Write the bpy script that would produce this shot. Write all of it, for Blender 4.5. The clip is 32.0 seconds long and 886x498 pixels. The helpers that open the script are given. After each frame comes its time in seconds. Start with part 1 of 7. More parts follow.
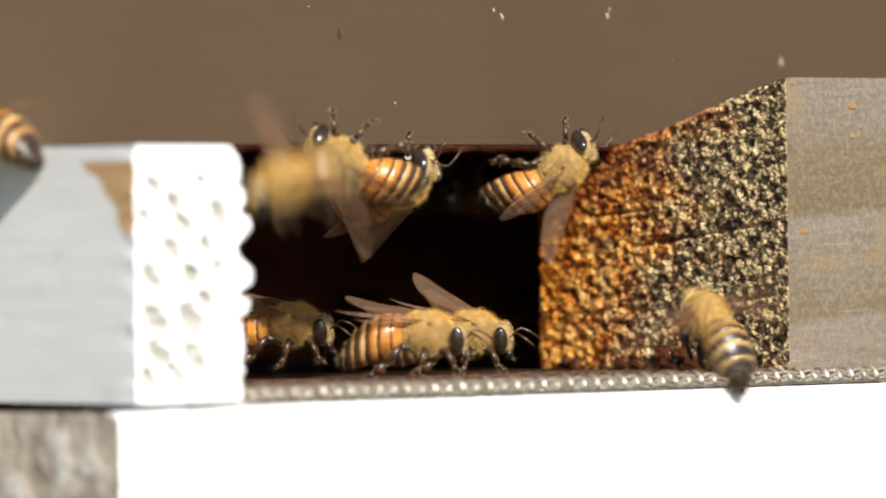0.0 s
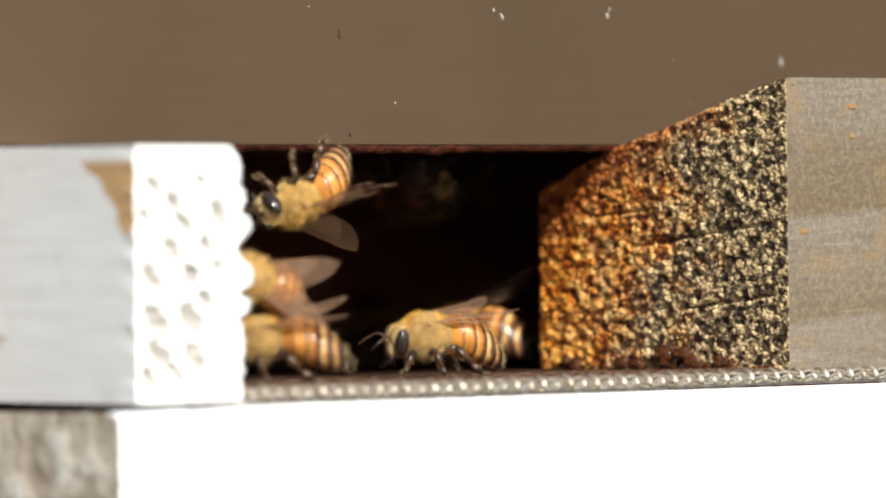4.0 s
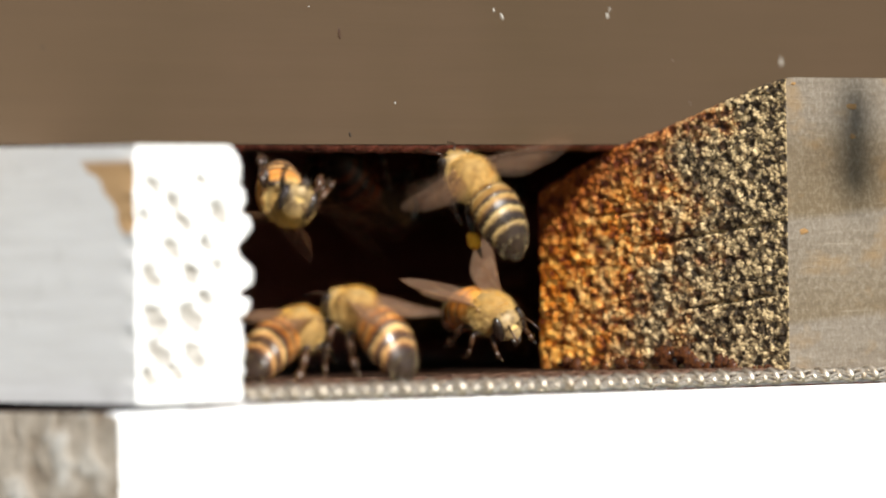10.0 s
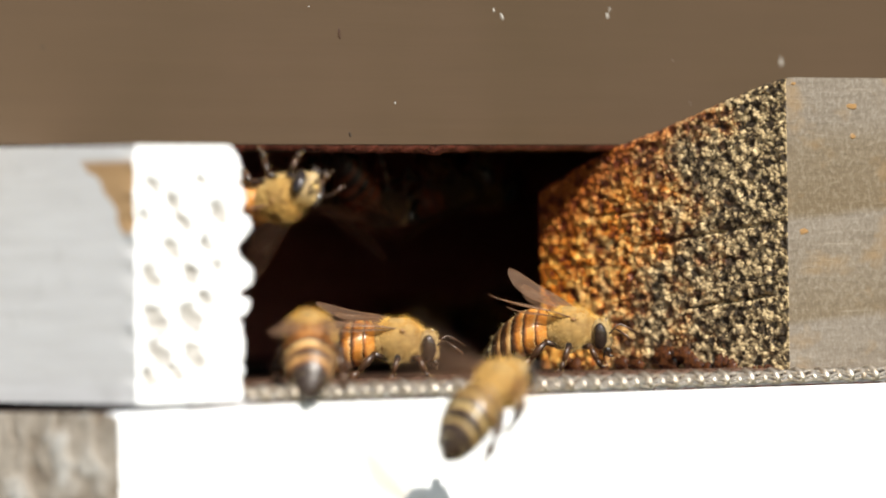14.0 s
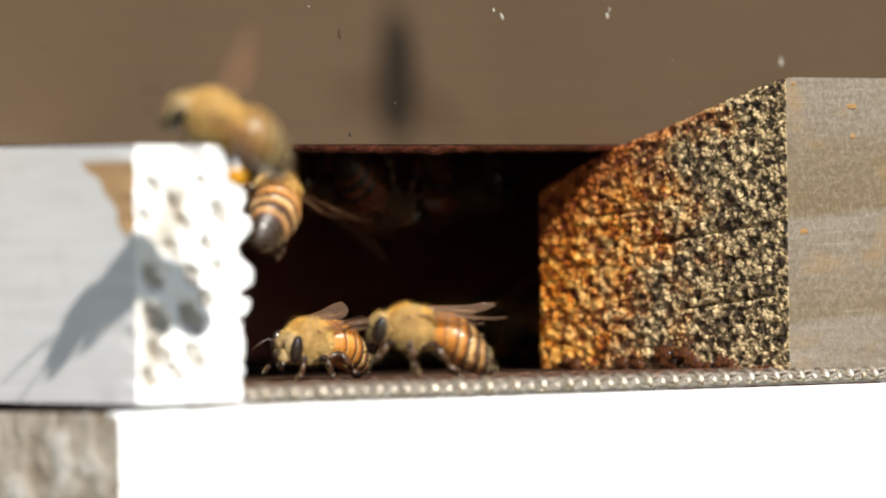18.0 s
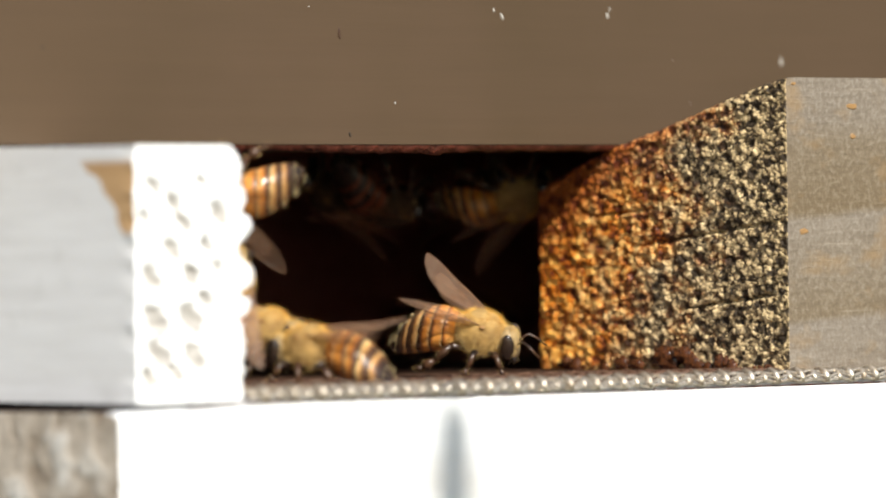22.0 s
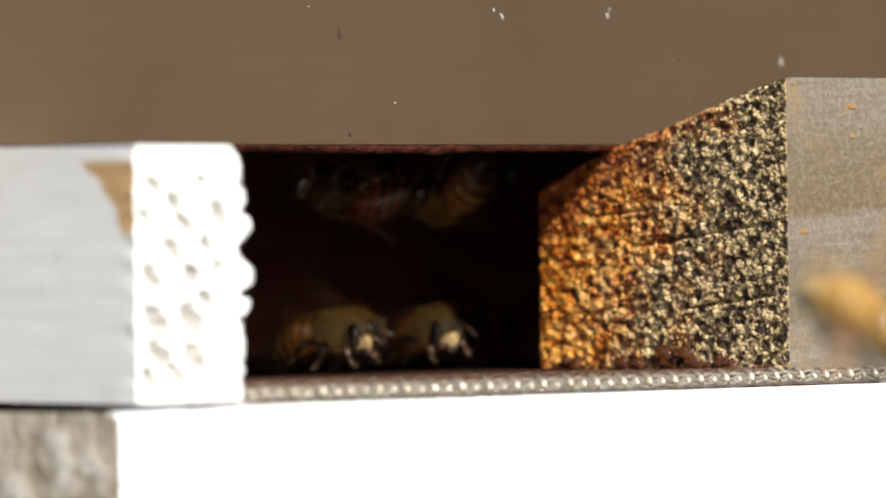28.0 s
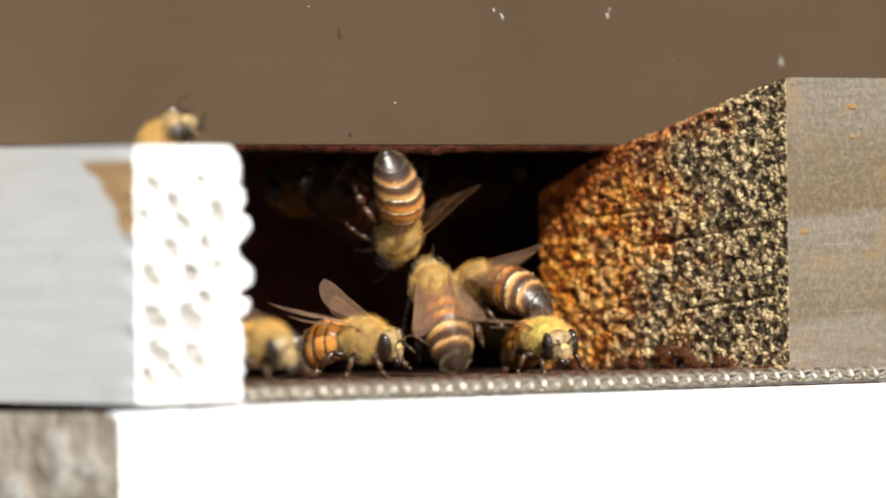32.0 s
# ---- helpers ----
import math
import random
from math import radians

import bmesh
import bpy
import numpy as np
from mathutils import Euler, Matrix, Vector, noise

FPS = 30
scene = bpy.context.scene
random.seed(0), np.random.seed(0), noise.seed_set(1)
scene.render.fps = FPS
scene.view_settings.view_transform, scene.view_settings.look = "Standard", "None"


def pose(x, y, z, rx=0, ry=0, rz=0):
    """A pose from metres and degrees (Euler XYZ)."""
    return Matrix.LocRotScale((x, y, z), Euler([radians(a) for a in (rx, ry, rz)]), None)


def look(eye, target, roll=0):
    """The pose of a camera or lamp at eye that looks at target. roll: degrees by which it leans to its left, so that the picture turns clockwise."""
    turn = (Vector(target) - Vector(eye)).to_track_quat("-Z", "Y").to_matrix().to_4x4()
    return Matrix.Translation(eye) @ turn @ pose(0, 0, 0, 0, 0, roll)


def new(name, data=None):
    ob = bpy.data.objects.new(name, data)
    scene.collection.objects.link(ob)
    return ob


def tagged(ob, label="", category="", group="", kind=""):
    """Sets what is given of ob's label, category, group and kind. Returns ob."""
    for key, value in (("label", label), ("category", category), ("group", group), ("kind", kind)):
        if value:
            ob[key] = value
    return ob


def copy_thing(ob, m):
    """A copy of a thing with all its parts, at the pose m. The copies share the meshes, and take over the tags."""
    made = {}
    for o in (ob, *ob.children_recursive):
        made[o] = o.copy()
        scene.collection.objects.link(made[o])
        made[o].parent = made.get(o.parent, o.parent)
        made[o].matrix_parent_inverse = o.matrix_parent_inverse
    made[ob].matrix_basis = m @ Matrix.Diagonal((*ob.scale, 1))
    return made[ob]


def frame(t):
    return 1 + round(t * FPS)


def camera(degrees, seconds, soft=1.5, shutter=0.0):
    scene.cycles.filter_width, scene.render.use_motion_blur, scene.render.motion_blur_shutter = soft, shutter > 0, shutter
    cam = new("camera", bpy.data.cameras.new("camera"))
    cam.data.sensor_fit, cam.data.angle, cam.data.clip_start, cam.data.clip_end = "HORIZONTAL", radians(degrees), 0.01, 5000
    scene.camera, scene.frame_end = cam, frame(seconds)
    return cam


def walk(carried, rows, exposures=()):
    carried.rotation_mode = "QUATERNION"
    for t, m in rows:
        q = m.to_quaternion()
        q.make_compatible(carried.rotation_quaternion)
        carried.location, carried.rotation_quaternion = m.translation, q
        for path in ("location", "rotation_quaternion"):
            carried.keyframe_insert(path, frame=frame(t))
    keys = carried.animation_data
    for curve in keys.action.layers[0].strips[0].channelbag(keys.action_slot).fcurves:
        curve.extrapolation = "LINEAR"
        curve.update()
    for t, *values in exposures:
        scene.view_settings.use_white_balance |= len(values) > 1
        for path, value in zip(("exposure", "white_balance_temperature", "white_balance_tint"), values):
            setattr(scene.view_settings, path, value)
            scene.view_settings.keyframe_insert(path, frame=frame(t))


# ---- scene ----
MM = 0.001
YAW = 40.0

# ---- camera: stands still, at the entrance's height, seen from front left ----
cam = camera(8.5, 32.0, soft=2.0, shutter=0.75)
EYE = (-0.33907, -0.40409, 0.0)
STAND = look(EYE, (0.0, 0.0, 0.0), roll=-0.8)
walk(cam, [(0.0, STAND), (32.0, STAND)])
cam.data.dof.use_dof = True
cam.data.dof.focus_distance = 0.558
cam.data.dof.aperture_fstop = 23.0
scene.view_settings.exposure = 0.85

# ---- world and sun ----
SUN_WAY = Vector((-0.28, -1.0, 0.76)).normalized()
world = bpy.data.worlds.new("sky")
scene.world = world
world.use_nodes = True
wn, wl = world.node_tree.nodes, world.node_tree.links
sky = wn.new("ShaderNodeTexSky")
sky.sky_type, sky.sun_disc = "NISHITA", False
sky.sun_elevation = math.asin(SUN_WAY.z)
sky.sun_rotation = math.atan2(SUN_WAY.x, SUN_WAY.y)
wl.new(sky.outputs[0], wn["Background"].inputs[0])
wn["Background"].inputs[1].default_value = 0.06
sun_data = bpy.data.lights.new("sun", "SUN")
sun_data.energy, sun_data.angle, sun_data.color = 4.2, radians(0.5), (1.0, 0.95, 0.87)
sun = new("sun", sun_data)
sun.matrix_world = look(SUN_WAY * 2, (0, 0, 0))


# ---- materials ----
def mat(name, build, rough=0.6, metal=0.0, spec=0.5):
    m = bpy.data.materials.new(name)
    m.use_nodes = True
    nt = m.node_tree
    b = nt.nodes["Principled BSDF"]
    b.inputs["Roughness"].default_value = rough
    b.inputs["Metallic"].default_value = metal
    b.inputs["Specular IOR Level"].default_value = spec
    build(nt, b)
    return m


def node(nt, kind, **sets):
    n = nt.nodes.new(kind)
    for k, v in sets.items():
        n.inputs[k.replace("_", " ")].default_value = v
    return n


def coords(nt, scale, kind="Object", turn=(0, 0, 0)):
    c = nt.nodes.new("ShaderNodeTexCoord")
    m = nt.nodes.new("ShaderNodeMapping")
    m.inputs["Scale"].default_value = scale
    m.inputs["Rotation"].default_value = turn
    nt.links.new(c.outputs[kind], m.inputs["Vector"])
    return m.outputs[0]


def noise_tex(nt, vec, scale, detail=4.0, rough=0.6, distort=0.0):
    n = node(nt, "ShaderNodeTexNoise", Scale=scale, Detail=detail, Roughness=rough, Distortion=distort)
    nt.links.new(vec, n.inputs["Vector"])
    return n.outputs["Fac"]


def ramp(nt, fac, stops, mode="LINEAR"):
    r = nt.nodes.new("ShaderNodeValToRGB")
    r.color_ramp.interpolation = mode
    e = r.color_ramp.elements
    while len(e) < len(stops):
        e.new(0.5)
    for i, (p, c) in enumerate(stops):
        e[i].position = p
        e[i].color = (*c, 1) if isinstance(c, tuple) else (c, c, c, 1)
    nt.links.new(fac, r.inputs[0])
    return r.outputs[0]


def blend(nt, fac, a, b, kind="MIX"):
    m = nt.nodes.new("ShaderNodeMix")
    m.data_type, m.blend_type = "RGBA", kind
    for val, sock in ((fac, m.inputs[0]), (a, m.inputs[6]), (b, m.inputs[7])):
        if isinstance(val, (int, float)):
            sock.default_value = val
        elif isinstance(val, tuple):
            sock.default_value = (*val, 1)
        else:
            nt.links.new(val, sock)
    return m.outputs[2]


def maths(nt, op, a, b=0.0):
    m = nt.nodes.new("ShaderNodeMath")
    m.operation = op
    m.use_clamp = False
    for val, sock in ((a, m.inputs[0]), (b, m.inputs[1])):
        if isinstance(val, (int, float)):
            sock.default_value = val
        else:
            nt.links.new(val, sock)
    return m.outputs[0]


def bump(nt, b, height, depth, strength=1.0):
    n = node(nt, "ShaderNodeBump", Strength=strength, Distance=depth)
    nt.links.new(height, n.inputs["Height"])
    nt.links.new(n.outputs[0], b.inputs["Normal"])


def place(nt):
    c = nt.nodes.new("ShaderNodeTexCoord")
    s = nt.nodes.new("ShaderNodeSeparateXYZ")
    nt.links.new(c.outputs["Object"], s.inputs[0])
    return s.outputs


def brown_paint(nt, b):
    v = coords(nt, (1, 1, 1))
    long = coords(nt, (40, 40, 900))
    lines = noise_tex(nt, long, 1.0, 3)
    soft = noise_tex(nt, v, 45.0, 3)
    c1 = ramp(nt, soft, [(0.3, (0.061, 0.0385, 0.0190)), (0.7, (0.072, 0.0445, 0.0245))])
    c2 = ramp(nt, lines, [(0.35, (0.058, 0.0375, 0.019)), (0.65, (0.074, 0.048, 0.025))])
    nt.links.new(blend(nt, 0.2, c1, c2), b.inputs["Base Color"])
    bump(nt, b, lines, 0.00012, 0.2)


def white_paint(nt, b):
    v = coords(nt, (60, 60, 700))
    lines = noise_tex(nt, v, 1.0, 4)
    dirt = noise_tex(nt, coords(nt, (1, 1, 1)), 160.0, 4)
    c = ramp(nt, lines, [(0.3, (0.79, 0.765, 0.755)), (0.6, (0.87, 0.85, 0.845))])
    c = blend(nt, ramp(nt, dirt, [(0.56, 0.0), (0.75, 0.35)]), c, (0.55, 0.53, 0.5))
    # bare wood at the worn upper corner of the rail's side
    p = place(nt)
    wob = maths(nt, "MULTIPLY", maths(nt, "SUBTRACT", dirt, 0.5), 0.016)
    up = maths(nt, "SUBTRACT", p[2], 0.0005)
    edge = maths(nt, "SUBTRACT", maths(nt, "MULTIPLY", up, 1.15), p[1])
    below = maths(nt, "SUBTRACT", 0.0082, p[2])
    side = maths(nt, "SUBTRACT", -0.0333, p[0])
    worn = maths(nt, "MINIMUM", maths(nt, "MINIMUM", maths(nt, "ADD", edge, wob), below), maths(nt, "MULTIPLY", side, 4.0))
    fac = ramp(nt, maths(nt, "MULTIPLY", worn, 1400.0), [(0.0, 0.0), (0.9, 1.0)])
    wood = ramp(nt, lines, [(0.3, (0.50, 0.29, 0.13)), (0.7, (0.64, 0.41, 0.21))])
    nt.links.new(blend(nt, fac, c, wood), b.inputs["Base Color"])
    bump(nt, b, lines, 0.0001, 0.5)


def front_paint(nt, b):
    v = coords(nt, (50, 50, 500))
    lines = noise_tex(nt, v, 1.0, 4)
    c = ramp(nt, lines, [(0.3, (0.80, 0.82, 0.83)), (0.6, (0.86, 0.88, 0.89))])
    nt.links.new(c, b.inputs["Base Color"])
    bump(nt, b, lines, 0.00006, 0.4)


# grey that stands for shade inside the sawn end's pits
def pit_shade(nt, b):
    n = noise_tex(nt, coords(nt, (1, 1, 1)), 900.0, 4)
    nt.links.new(ramp(nt, n, [(0.35, (0.31, 0.295, 0.275)), (0.65, (0.50, 0.48, 0.45))]), b.inputs["Base Color"])
    bump(nt, b, n, 0.0003)


def ply_edge(nt, b):
    v = coords(nt, (1, 1, 1))
    big = noise_tex(nt, v, 300.0, 4, 0.6)
    band = noise_tex(nt, coords(nt, (60, 60, 330)), 1.0, 2)
    c = ramp(nt, big, [(0.36, (0.34, 0.26, 0.19)), (0.52, (0.56, 0.47, 0.38)), (0.62, (0.80, 0.75, 0.69))])
    c = blend(nt, ramp(nt, band, [(0.4, 0.0), (0.6, 0.5)]), c, (0.66, 0.57, 0.47))
    nt.links.new(c, b.inputs["Base Color"])
    bump(nt, b, big, 0.0006)


def end_grain(nt, b):
    v = coords(nt, (1, 0.7, 1))
    warp = noise_tex(nt, v, 900.0, 3)
    mixed = blend(nt, 0.0011, v, warp, "ADD")
    tufts = nt.nodes.new("ShaderNodeTexVoronoi")
    tufts.inputs["Scale"].default_value = 2350.0
    nt.links.new(mixed, tufts.inputs["Vector"])
    sep = nt.nodes.new("ShaderNodeSeparateColor")
    nt.links.new(tufts.outputs["Color"], sep.inputs[0])
    pits = noise_tex(nt, v, 640.0, 4, 0.6)
    fine = noise_tex(nt, v, 4200.0, 2, 0.6)
    p = place(nt)
    # torn tufts of grain: bright crowns, dark gaps, deeper pits between
    crown = maths(nt, "SUBTRACT", 1.0, maths(nt, "MULTIPLY", tufts.outputs["Distance"], 1.2))
    lump = maths(nt, "ADD", maths(nt, "MULTIPLY", crown, 0.36), maths(nt, "MULTIPLY", sep.outputs[0], 0.26))
    lump = maths(nt, "ADD", lump, maths(nt, "MULTIPLY", pits, 0.36))
    lump = maths(nt, "ADD", lump, maths(nt, "ADD", maths(nt, "MULTIPLY", fine, 0.40), 0.18))
    lump = maths(nt, "SUBTRACT", lump, maths(nt, "MULTIPLY", ramp(nt, pits, [(0.36, 1.0), (0.44, 0.0)]), 0.15))
    holes = nt.nodes.new("ShaderNodeTexVoronoi")
    holes.inputs["Scale"].default_value = 640.0
    holes.inputs["Randomness"].default_value = 0.6
    nt.links.new(blend(nt, 0.0005, coords(nt, (0, 0.8, 1.0)), warp, "ADD"), holes.inputs["Vector"])
    hole = ramp(nt, holes.outputs["Distance"], [(0.14, 1.0), (0.40, 0.0)])
    lump = maths(nt, "SUBTRACT", lump, maths(nt, "MULTIPLY", hole, 0.34))
    lump = maths(nt, "ADD", lump, 0.085)
    depth = maths(nt, "MULTIPLY", p[1], 26.0)
    edge_n = maths(nt, "MULTIPLY", maths(nt, "SUBTRACT", noise_tex(nt, v, 330.0, 5), 0.5), 1.1)
    stain = maths(nt, "ADD", maths(nt, "ADD", depth, edge_n), maths(nt, "MULTIPLY", p[2], 7.0))
    stain = ramp(nt, stain, [(0.36, 0.0), (0.86, 1.0)])
    mould = ramp(nt, lump, [(0.73, (0.044, 0.030, 0.016)), (0.82, (0.145, 0.100, 0.050)), (0.91, (0.46, 0.335, 0.170)), (1.03, (0.72, 0.55, 0.30))])
    resin = ramp(nt, lump, [(0.64, (0.140, 0.028, 0.007)), (0.74, (0.48, 0.115, 0.010)), (0.86, (0.82, 0.255, 0.016)), (0.99, (0.95, 0.53, 0.12))])
    c = blend(nt, stain, mould, resin)
    # red brown propolis where the block meets the hive body, darkened as the body's shadow
    shaded_smear = maths(nt, "ADD", maths(nt, "MULTIPLY", maths(nt, "SUBTRACT", p[1], 0.023), 60.0), maths(nt, "MULTIPLY", maths(nt, "SUBTRACT", p[2], 0.003), 90.0))
    shaded_smear = ramp(nt, maths(nt, "ADD", shaded_smear, edge_n), [(0.25, 0.0), (0.65, 0.9)])
    c = blend(nt, shaded_smear, c, ramp(nt, lump, [(0.7, (0.12, 0.024, 0.008)), (0.95, (0.42, 0.11, 0.020))]))
    nt.links.new(c, b.inputs["Base Color"])
    nt.links.new(ramp(nt, stain, [(0.0, 0.6), (1.0, 0.38)]), b.inputs["Roughness"])
    bump(nt, b, lump, 0.00034, 1.0)


def grey_wood(nt, b):
    """Weathered planed face: year rings as faint level bands, fibres, scratches, tan patches."""
    p = place(nt)
    lines = noise_tex(nt, coords(nt, (70, 70, 900)), 1.0, 5, 0.7, 0.4)
    cross = noise_tex(nt, coords(nt, (2700, 2700, 2000)), 1.0, 3, 0.7)
    uprights = noise_tex(nt, coords(nt, (700, 700, 90)), 1.0, 3, 0.6)
    tint = noise_tex(nt, coords(nt, (150, 150, 260)), 1.0, 3)
    scratch = noise_tex(nt, coords(nt, (110, 110, 1900), turn=(0, 0.06, 0)), 1.0, 2, 0.5)
    level = maths(nt, "SUBTRACT", p[2], maths(nt, "MULTIPLY", p[0], 0.05))
    level = maths(nt, "ADD", level, maths(nt, "MULTIPLY", maths(nt, "SUBTRACT", noise_tex(nt, coords(nt, (120, 120, 120)), 1.0, 2), 0.5), 0.0012))
    level = maths(nt, "MULTIPLY", maths(nt, "ADD", level, 0.015), 1 / 0.030)
    band = ramp(nt, level, [(0.0, 0.25), (0.175, 0.1), (0.20, 0.75), (0.30, 0.5), (0.495, 0.15), (0.52, 0.9), (0.72, 0.65), (0.80, 0.2), (1.0, 0.1)])
    c = ramp(nt, lines, [(0.3, (0.120, 0.098, 0.074)), (0.7, (0.178, 0.152, 0.120))])
    c = blend(nt, maths(nt, "MULTIPLY", band, 0.85), c, (0.128, 0.094, 0.050))
    c = blend(nt, ramp(nt, cross, [(0.48, 0.0), (0.70, 0.55)]), c, (0.255, 0.225, 0.180))
    c = blend(nt, ramp(nt, cross, [(0.30, 0.40), (0.46, 0.0)]), c, (0.085, 0.066, 0.045))
    c = blend(nt, ramp(nt, uprights, [(0.55, 0.0), (0.78, 0.15)]), c, (0.205, 0.165, 0.115))
    c = blend(nt, ramp(nt, tint, [(0.55, 0.0), (0.72, 0.55)]), c, (0.215, 0.135, 0.055))
    c = blend(nt, 1.0, c, ramp(nt, band, [(0.1, (1.10, 1.11, 1.14)), (0.9, (0.90, 0.85, 0.76))]), "MULTIPLY")
    c = blend(nt, ramp(nt, scratch, [(0.67, 0.0), (0.74, 0.4)]), c, (0.30, 0.26, 0.20))
    nt.links.new(c, b.inputs["Base Color"])
    bump(nt, b, maths(nt, "ADD", lines, maths(nt, "MULTIPLY", cross, 0.8)), 0.00016, 0.9)


# wood coloured near black, standing for the shade in the slot and gap
def shade_wood(nt, b):
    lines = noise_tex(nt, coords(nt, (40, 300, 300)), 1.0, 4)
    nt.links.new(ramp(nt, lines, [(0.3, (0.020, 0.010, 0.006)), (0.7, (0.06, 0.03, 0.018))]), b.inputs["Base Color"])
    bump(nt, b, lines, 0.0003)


# light reddish tone, so that the added wall gives the slot a maroon glow
def inner_wood(nt, b):
    lines = noise_tex(nt, coords(nt, (40, 300, 300)), 1.0, 4)
    nt.links.new(ramp(nt, lines, [(0.3, (0.44, 0.165, 0.130)), (0.7, (0.66, 0.30, 0.24))]), b.inputs["Base Color"])
    bump(nt, b, lines, 0.0003)


def stained_floor(nt, b):
    lines = noise_tex(nt, coords(nt, (40, 300, 300)), 1.0, 4)
    nt.links.new(ramp(nt, lines, [(0.3, (0.075, 0.030, 0.022)), (0.7, (0.16, 0.066, 0.048))]), b.inputs["Base Color"])
    bump(nt, b, lines, 0.0003)


def resin_mat(nt, b):
    n = noise_tex(nt, coords(nt, (1, 1, 1)), 900.0, 4)
    nt.links.new(ramp(nt, n, [(0.35, (0.030, 0.008, 0.005)), (0.65, (0.115, 0.029, 0.017))]), b.inputs["Base Color"])
    bump(nt, b, n, 0.0004)


def zinc(nt, b):
    n = noise_tex(nt, coords(nt, (1, 1, 1)), 1500.0, 4)
    nt.links.new(ramp(nt, n, [(0.35, (0.31, 0.25, 0.18)), (0.65, (0.68, 0.62, 0.53))]), b.inputs["Base Color"])
    nt.links.new(ramp(nt, n, [(0.4, 0.55), (0.7, 0.28)]), b.inputs["Roughness"])
    bump(nt, b, n, 0.0001)


def grass_ground(nt, b):
    n = noise_tex(nt, coords(nt, (1, 1, 1)), 30.0, 6)
    nt.links.new(ramp(nt, n, [(0.35, (0.06, 0.055, 0.03)), (0.65, (0.11, 0.12, 0.05))]), b.inputs["Base Color"])
    bump(nt, b, n, 0.01)


BROWN = mat("brown_paint", brown_paint, 0.5, 0, 0.35)
RAIL_WHITE = mat("rail_paint", white_paint, 0.6)
PIT_SHADE = mat("pit_shade", pit_shade, 0.85)
FRONT_WHITE = mat("front_paint", front_paint, 0.55)
PLY = mat("plywood_edge", ply_edge, 0.85)
GRAIN = mat("mouldy_end_grain", end_grain, 0.7)
GREY = mat("weathered_wood", grey_wood, 0.8)
INNER = mat("stained_inner_wood", inner_wood, 0.7)
STAINED = mat("stained_floor", stained_floor, 0.75)
SHADE_WOOD = mat("shade_wood", shade_wood, 0.8)
RESIN = mat("propolis", resin_mat, 0.35)
ZINC = mat("zinc_wire", zinc, 0.4, 0.8)
STAINED_WIRE = mat("stained_wire", lambda nt, b: nt.links.new(ramp(nt, noise_tex(nt, coords(nt, (1, 1, 1)), 1200.0, 4), [(0.35, (0.050, 0.024, 0.015)), (0.65, (0.20, 0.115, 0.075))]), b.inputs["Base Color"]), 0.4, 0.2)
GROUND = mat("grass_ground", grass_ground, 0.95)


# ---- building helpers ----
def part(name, bm, material, parent, label=""):
    me = bpy.data.meshes.new(name)
    bm.to_mesh(me)
    bm.free()
    for m in material if isinstance(material, (list, tuple)) else [material]:
        me.materials.append(m)
    ob = new(name, me)
    if parent is not None:
        ob.parent = parent
    if label:
        ob["label"] = label
    return ob


def box_bm(x0, x1, y0, y1, z0, z1, bevel=0.0, seg=2):
    bm = bmesh.new()
    bmesh.ops.create_cube(bm, size=1)
    for v in bm.verts:
        v.co = Vector(((x0 + x1) / 2 + v.co.x * (x1 - x0), (y0 + y1) / 2 + v.co.y * (y1 - y0), (z0 + z1) / 2 + v.co.z * (z1 - z0))) * MM
    if bevel:
        bmesh.ops.bevel(bm, geom=bm.edges[:], offset=bevel * MM, segments=seg, affect="EDGES")
    return bm


def rough(p, scale, seed=0.0):
    """Fractal noise for worn surfaces; p in millimetres."""
    q = Vector(p) * scale + Vector((seed, seed * 1.7, seed * 0.6))
    return noise.noise(q) + 0.5 * noise.noise(q * 2.1) + 0.25 * noise.noise(q * 4.3)


def tube(bm, pts, radii, sides=6, mi=0):
    """A bent tube through pts (mm)."""
    rings = []
    for i, p in enumerate(pts):
        a = Vector(pts[max(i - 1, 0)])
        b = Vector(pts[min(i + 1, len(pts) - 1)])
        q = (b - a).to_track_quat("Z", "Y")
        rings.append([bm.verts.new((Vector(p) + q @ Vector((math.cos(k * math.tau / sides), math.sin(k * math.tau / sides), 0)) * radii[i]) * MM) for k in range(sides)])
    for r0, r1 in zip(rings, rings[1:]):
        for k in range(sides):
            f = bm.faces.new((r0[k], r0[(k + 1) % sides], r1[(k + 1) % sides], r1[k]))
            f.smooth, f.material_index = True, mi
    for r, rev in ((rings[0], True), (rings[-1], False)):
        f = bm.faces.new(r[::-1] if rev else r)
        f.material_index = mi


# ---- setting: hive body, floor board, rail, entrance block ----
ground = part("ground", box_bm(-60000, 60000, -60000, 60000, -600, -42), GROUND, None)
tagged(ground, "bare trodden grass ground under the hive", "ground", kind="structure")

body = new("hive_body")
tagged(body, "brown painted wooden hive body resting on its floor rails", "hive body")
part("inner_cover", box_bm(-21.2, 340.5, 45.3, 400.5, 38, 42), INNER, body)
part("front_wall", box_bm(-42, 360, 26, 45, 9.5, 250, 0.35), BROWN, body, "brown painted board with fine brush lines")
part("left_wall", box_bm(-42, -21.5, 45.2, 420, 9.5, 250), BROWN, body)
part("right_wall", box_bm(341, 360, 45.2, 420, 9.5, 250), BROWN, body)
part("back_wall", box_bm(-21.3, 340.8, 401, 420, 9.5, 250), BROWN, body)
part("roof", box_bm(-52, 370, 20, 430, 250.2, 268), BROWN, body)

floor_board = new("floor_board")
tagged(floor_board, "white painted wooden hive floor with a wire screen over its front edge", "hive floor")
TILT = 0.021


